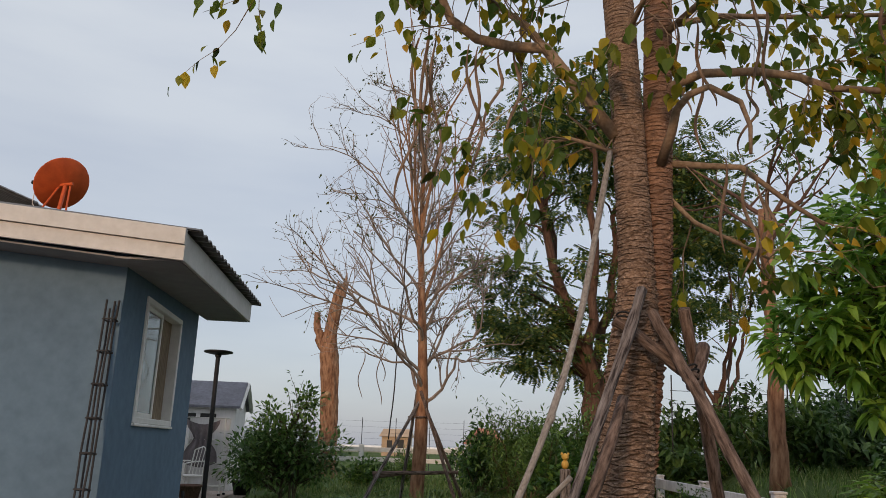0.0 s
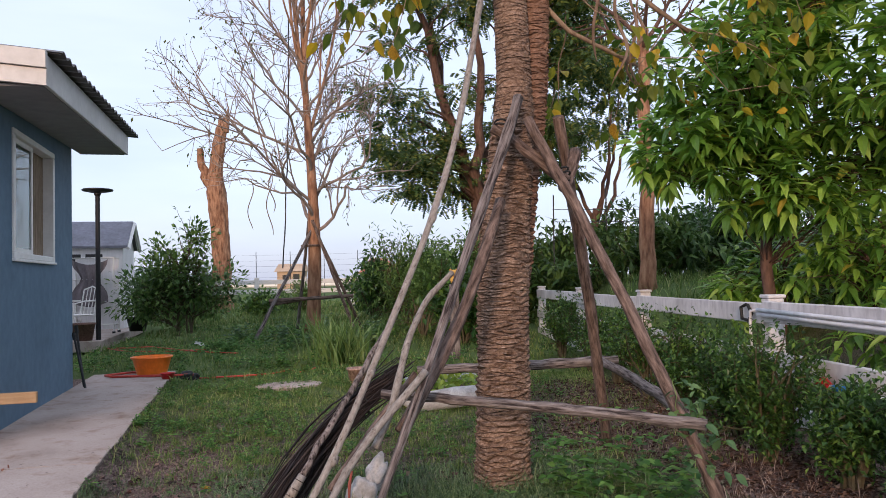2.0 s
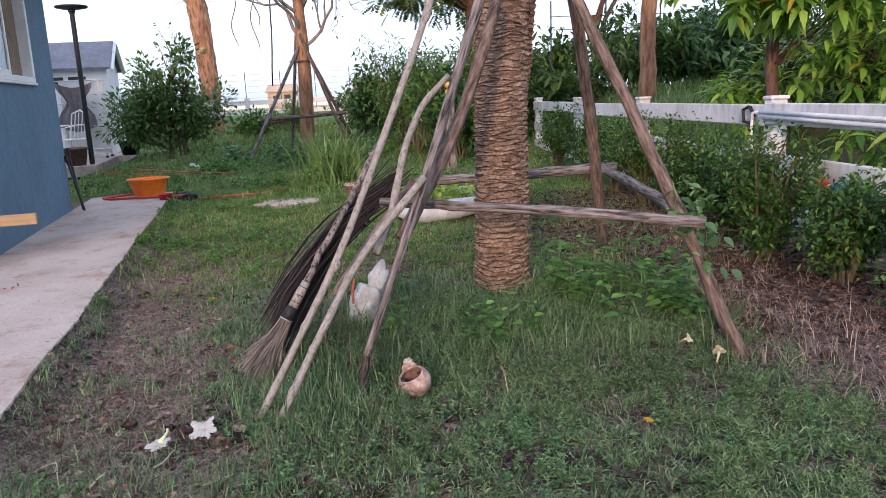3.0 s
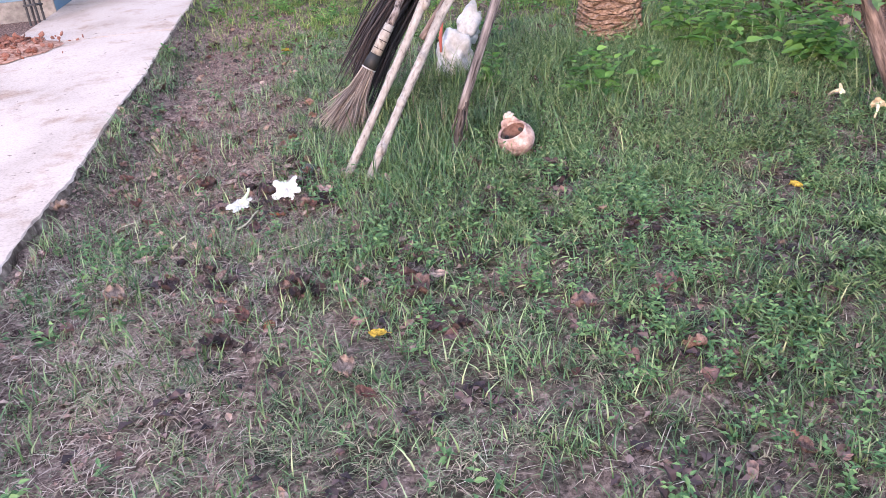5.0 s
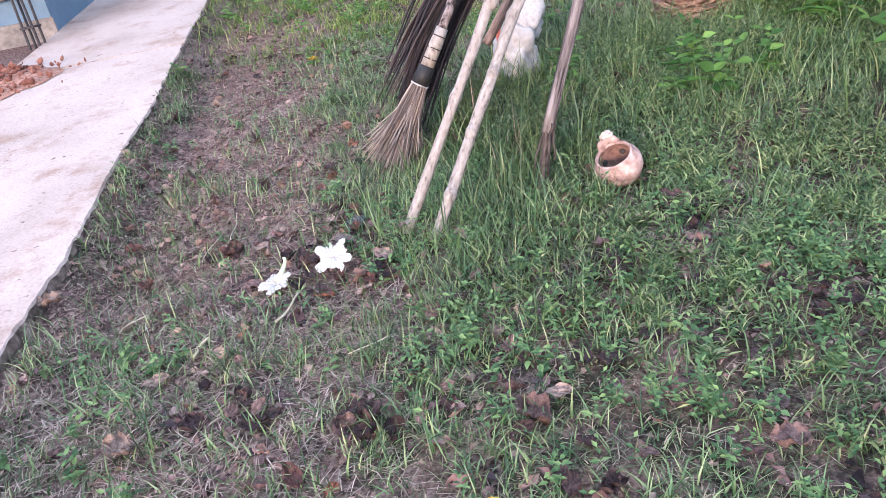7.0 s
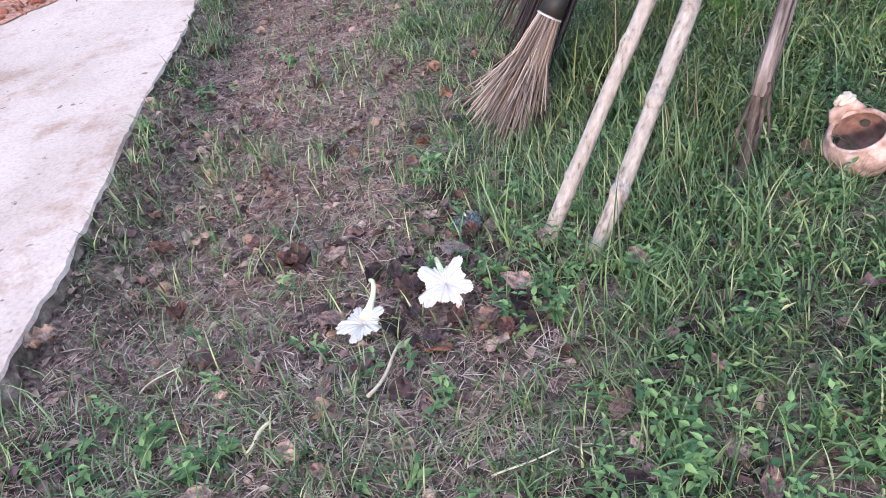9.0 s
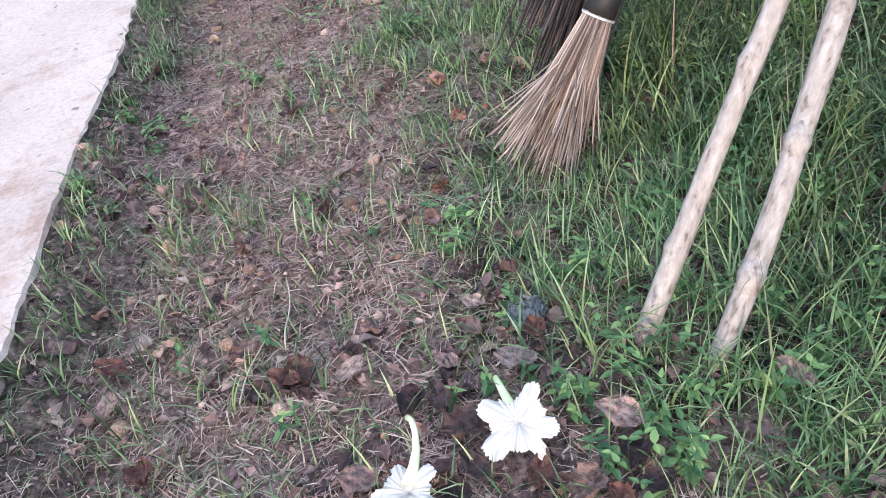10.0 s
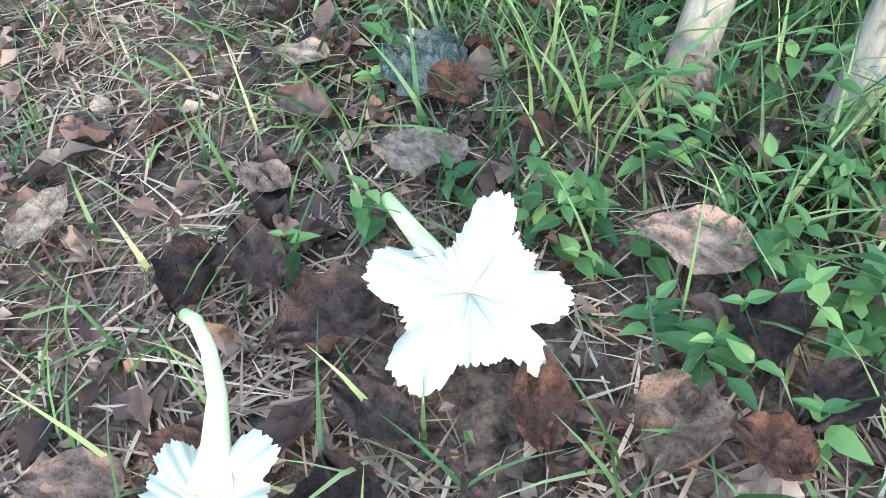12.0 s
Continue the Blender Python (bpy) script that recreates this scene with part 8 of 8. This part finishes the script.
    x, y, g = sow(0.88, 1.25, 4.15, 4.5, 1300, 193, lambda x, y: 0.9 + 0 * x)
    blades("tall_grass", "tall green grass in front of the white sack", M_GRASS, x, y, lz(x, y), g.uniform(0.10, 0.26, len(x)), g.uniform(0.002, 0.0045, len(x)), g.uniform(0.1, 0.7, len(x)), 194, 4)
    x, y, g = sow(0.52, 1.0, 3.42, 3.80, 5000, 205, lambda x, y: np.clip(0.45 + 0.7 * wob(x, y, 16.0, 2.0), 0, 1) * smooth01((x - 0.52 + 0.6 * (y - 3.45)) / 0.12) * (1 - flower(x, y)))
    blades("lawn_grass", "bright green grass tufts beside the fallen flowers", M_GRASS, x, y, lz(x, y), g.uniform(0.03, 0.11, len(x)), g.uniform(0.0016, 0.0036, len(x)), g.uniform(0.4, 0.97, len(x)), 206, 5)
    x, y, g = sow(0.1, 2.8, 1.85, 3.7, 6500, 207, lambda x, y: np.clip(0.15 + hole(x, y), 0, 1))
    blades("dead_fibres", "brown and black dead fibres in the gaps of the lawn", M_FIBRE2, x, y, lz(x, y) + 0.004, g.uniform(0.012, 0.05, len(x)), g.uniform(0.0010, 0.0026, len(x)), np.full(len(x), 0.97), 208, 2, 0.7)
    # brown fibres felted over the trodden strip, pale straw over the worn lawn
    x, y, g = sow(-1.0, 0.75, 3.0, 7.2, 14000, 201, lambda x, y: np.clip(bare(x, y) * 1.1, 0, 1) * (slab_side(x, y) > 0.01))
    blades("dead_fibres", "brown dead fibres felted over the trodden soil", M_FIBRE, x, y, lz(x, y) + 0.006, g.uniform(0.012, 0.055, len(x)), g.uniform(0.0012, 0.0030, len(x)), np.full(len(x), 0.97), 202, 2, 0.72)
    x, y, g = sow(-0.3, 1.25, 1.9, 3.6, 12000, 203, lambda x, y: np.clip(dry(x, y) * (0.75 + 0.4 * wob(x, y, 8.0, 3.0)), 0, 1))
    blades("dead_thatch", "pale straw matted over the worn lawn", M_DRY, x, y, lz(x, y) + 0.008, g.uniform(0.02, 0.06, len(x)), g.uniform(0.0014, 0.0030, len(x)), np.full(len(x), 0.96), 204, 2, 0.66)
    # grey-green matted blades where the trodden strip runs out into the lawn
    x, y, g = sow(-0.2, 1.2, 3.65, 5.5, 9000, 211, lambda x, y: np.exp(-((slab_side(x, y) - 0.85) / 0.27) ** 2) * np.clip(0.6 + 0.6 * wob(x, y, 6.0, 5.0), 0, 1))
    blades("matted_grass", "grey-green matted grass along the trodden strip", M_MAT, x, y, lz(x, y) + 0.006, g.uniform(0.02, 0.065, len(x)), g.uniform(0.0016, 0.0032, len(x)), g.uniform(0.6, 0.97, len(x)), 212, 2, 0.5)
    # the lawn goes on behind, more thinly
    x, y, g = sow(0.3, 3.6, -2.5, 1.6, 1500, 181, lambda x, y: np.clip(patch(x, y) + 0.2, 0, 1))
    blades("lawn_grass", "short green lawn grass by the walkway's near end", M_GRASS, x, y, lz(x, y), g.uniform(0.03, 0.08, len(x)), g.uniform(0.003, 0.006, len(x)), g.uniform(0.3, 0.95, len(x)), 182, 2)
    # middle lawn
    x, y, g = sow(-1.4, 3.5, 5.4, 9.5, 4200, 7, lambda x, y: np.clip(patch(x, y) + 0.2, 0, 1) * (1 - 0.85 * bare(x, y)))
    tl = np.exp(-(((x - 1.6) / 1.2) ** 2 + ((y - 9.6) / 0.8) ** 2))
    blades("lawn_grass", "short green lawn grass beside the walkway", M_LAWN, x, y, lz(x, y), g.uniform(0.03, 0.08, len(x)) * (1 + tl), g.uniform(0.003, 0.006, len(x)), g.uniform(0.3, 0.95, len(x)), 8, 2)
    # back lawn
    x, y, g = sow(-4.4, 3.6, 9.3, 20, 720, 9, lambda x, y: np.clip(patch(x, y) + 0.3, 0, 1) * ((x > -3.2) | (y < 12.6)) * ((slab_side(x, y) > 0.03) | (y > 10.7)))
    blades("lawn_grass", "rough green lawn grass at the back", M_LAWN, x, y, lz(x, y), g.uniform(0.04, 0.13, len(x)), g.uniform(0.006, 0.012, len(x)), g.uniform(0.3, 0.95, len(x)), 10, 2)
    x, y, g = sow(-9, 4.0, 18, 33, 130, 11, lambda x, y: 1 + 0 * x)
    blades("lawn_grass", "rough field grass beyond the lawn", M_LAWN, x, y, lz(x, y), g.uniform(0.08, 0.28, len(x)), g.uniform(0.012, 0.022, len(x)), g.uniform(0.3, 0.9, len(x)), 12, 2)
    x, y, g = sow(3.85, 9.5, 3.0, 15, 230, 13, lambda x, y: 1 + 0 * x)
    blades("bank_grass", "long green grass on the bank beyond the fence", M_LAWN, x, y, lz(x, y), g.uniform(0.08, 0.30, len(x)), g.uniform(0.006, 0.012, len(x)), g.uniform(0.2, 0.8, len(x)), 14, 3)
    x, y, g = sow(2.35, 3.05, 3.2, 4.8, 1100, 209, lambda x, y: np.clip(0.55 + 0.6 * wob(x, y, 6.0, 3.0), 0, 1))
    blades("dry_grass", "pale dry grass tufts between the stakes and the hedge", M_DRY, x, y, lz(x, y), g.uniform(0.05, 0.15, len(x)), g.uniform(0.0018, 0.0036, len(x)), g.uniform(0.4, 0.95, len(x)), 210, 3)
    # under the hedge
    x, y, g = sow(2.5, 3.6, 3.0, 7.5, 260, 15, lambda x, y: 0.8 + 0 * x)
    blades("dry_grass", "sparse dry grass on leaf litter under the hedge", M_DRY, x, y, lz(x, y), g.uniform(0.05, 0.16, len(x)), g.uniform(0.002, 0.004, len(x)), g.uniform(0.2, 0.9, len(x)), 16, 3)


lawn()


def weeds():
    """Low broad-leaved weeds, and larger ones at the tree's foot."""
    def plants(name, label, x, y, hh, size, pairs, seed, shape, mat, rise=0.45):
        g = np.random.default_rng(seed)
        P, A, S = [], [], []
        for xi, yi, h in zip(x, y, hh):
            z = near_z(xi, yi)
            lean = g.normal(0, 0.25, 2)
            for k in range(pairs):
                t = (k + 1) / pairs
                a0 = g.uniform(0, 6.28)
                for s in (0, 1):
                    a = a0 + s * math.pi + g.normal(0, 0.25)
                    P.append((xi + lean[0] * h * t, yi + lean[1] * h * t, z + h * t))
                    A.append((math.cos(a), math.sin(a), rise * t + g.normal(0, 0.15 + 0.3 * (rise > 1))))
                    S.append(size * g.uniform(0.6, 1.2) * (1.15 - 0.5 * t))
        ob = part(name, Build().many(*shape, poses(np.array(P), np.array(A), np.array(S))), mat, None)
        tagged(ob, label, "weeds", kind="stuff")

    x, y, g = sow(0.75, 2.75, 2.2, 5.0, 2700, 151, lambda x, y: np.clip(0.35 + 0.6 * wob(x, y, 5.1, 2.0) + 0.3 * wob(x, y, 17.0, 4.0) + 0.35 * smooth01((x - 1.0) / 0.5), 0, 1) * (1 - 0.9 * bare(x, y)) * (np.hypot(x - 1.21, y - 3.69) > 0.10) * smooth01((x + y - 3.9) / 0.6) * (1 - 0.85 * hole(x, y)))
    plants("lance_weeds", "low narrow-leaved green weeds crowding the lawn", x, y, g.uniform(0.015, 0.06, len(x)) * (1 + 1.3 * tall(x, y)), 0.030, 4, 152, KITE_LANCE, M_GRASS, 1.1)
    x, y, g = sow(0.7, 2.7, 2.2, 4.9, 1100, 153, lambda x, y: np.clip(0.1 + 0.9 * wob(x, y, 3.9, 3.0) + 0.3 * wob(x, y, 13.0, 1.0) + 0.3 * smooth01((x - 1.0) / 0.5), 0, 1) * (1 - 0.9 * bare(x, y)) * (np.hypot(x - 1.21, y - 3.69) > 0.10) * (np.hypot(x - 1.75, y - 4.97) > 0.2) * (1 - 0.8 * hole(x, y)))
    plants("clover_weeds", "small round-leaved bright green weeds in the lawn", x, y, g.uniform(0.02, 0.085, len(x)), 0.018, 3, 154, KITE_BROAD, M_WEED)
    x, y, g = sow(-0.4, 2.8, 1.8, 5.6, 420, 51, lambda x, y: np.clip(0.15 + 0.85 * wob(x, y, 3.7, 7.0) + 0.7 * np.exp(-(((x - 0.85) / 0.2) ** 2 + ((y - 3.42) / 0.16) ** 2)) + 0.5 * np.exp(-(((x - 1.4) / 0.35) ** 2 + ((y - 3.3) / 0.3) ** 2)), 0, 1) * (1 - 0.9 * bare(x, y)))
    plants("low_weeds", "low broad-leaved green weeds in the lawn", x, y, g.uniform(0.012, 0.05, len(x)), 0.021, 3, 52, LEAF_WEED, M_WEED)
    x, y, g = sow(0.62, 1.6, 3.0, 3.85, 900, 155, lambda x, y: np.clip(0.40 + 0.8 * wob(x, y, 8.0, 3.0), 0, 1) * (1 - 0.8 * hole(x, y)) * (1 - 0.65 * np.exp(-(((x - 0.70) / 0.12) ** 2 + ((y - 3.44) / 0.12) ** 2))) * (np.hypot(x - 1.21, y - 3.69) > 0.10))
    plants("low_weeds", "leafy green weeds round the feet of the poles", x, y, g.uniform(0.015, 0.075, len(x)), 0.021, 3, 156, LEAF_WEED, M_WEED)
    sx, sy = np.array([0.585, 0.60, 0.62, 0.575, 0.60, 0.625, 0.545, 0.64, 0.60, 0.65, 0.67, 0.69, 0.72, 0.74, 0.66, 0.70, 0.63, 0.76]), np.array([3.475, 3.50, 3.46, 3.50, 3.425, 3.41, 3.545, 3.52, 3.39, 3.56, 3.59, 3.545, 3.54, 3.50, 3.50, 3.58, 3.565, 3.57])
    plants("low_weeds", "small bright green weeds beside the fallen flower", sx, sy, np.linspace(0.018, 0.07, len(sx)), 0.021, 3, 53, LEAF_WEED, M_WEED)
    x, y, g = sow(1.95, 2.5, 4.15, 5.0, 700, 54, lambda x, y: np.clip(0.5 + 0.6 * wob(x, y, 7.0, 2.0), 0, 1))
    plants("broad_weeds", "leafy green creeper weeds at the tree's foot", x, y, g.uniform(0.06, 0.42, len(x)), 0.075, 3, 55, LEAF_BROAD, M_WEED2, 0.15)
    x, y, g = sow(1.15, 1.75, 4.0, 4.6, 90, 56, lambda x, y: 1 + 0 * x)
    plants("broad_weeds", "leafy green weeds under the staked tree", x, y, g.uniform(0.06, 0.20, len(x)), 0.055, 3, 57, LEAF_BROAD, M_WEED2)
    x, y, g = sow(-1.4, 2.9, 5.2, 10.5, 330, 58, lambda x, y: np.clip(0.4 + 0.5 * wob(x, y, 1.9, 2.0) + 0.4 * wob(x, y, 6.0, 1.0), 0, 1) * (1 - bare(x, y)))
    plants("lawn_weeds", "broad-leaved weeds among the lawn grass", x, y, g.uniform(0.02, 0.07, len(x)), 0.04, 3, 59, KITE_BROAD, M_WEED2)
    x, y, g = sow(-3.0, 3.0, 10.5, 16, 110, 159, lambda x, y: np.clip(0.4 + 0.6 * wob(x, y, 1.3, 2.0), 0, 1))
    plants("lawn_weeds", "rank broad-leaved weeds on the back lawn", x, y, g.uniform(0.04, 0.14, len(x)), 0.075, 3, 160, KITE_BROAD, M_WEED2)
    # weeds round the second tree's foot
    x, y, g = sow(-1.3, 1.0, 12.6, 15.5, 26, 60, lambda x, y: 1 + 0 * x)
    plants("lawn_weeds", "rank green weeds round the staked bare tree", x, y, g.uniform(0.08, 0.3, len(x)), 0.10, 3, 61, LEAF_BROAD, M_WEED)
    # creeper on the red-brown leg
    g = np.random.default_rng(62)
    n = 75
    s = g.uniform(0, 1, n)
    P = np.stack([2.36 - 0.06 * s + 0.055 * g.normal(0, 1, n), 3.95 + 0.07 * g.normal(0, 1, n), 0.30 + 0.38 * s], 1)
    c = thing("creeper", "green creeper climbing the red-brown stake", "creeper")
    part("vine", Build().tube(wave(line((2.42, 3.9, 0.0), (2.29, 4.07, 0.66), 14), 0.016, 5), 0.0022, 5), M_VINE, c)
    tagged(part("leaf_cover", Build().many(*LEAF_BROAD, poses(P, g.normal(0, 1, (n, 3)) + np.array([0, -0.3, 0]), g.uniform(0.03, 0.065, n))), M_WEED, c), kind="stuff")


weeds()
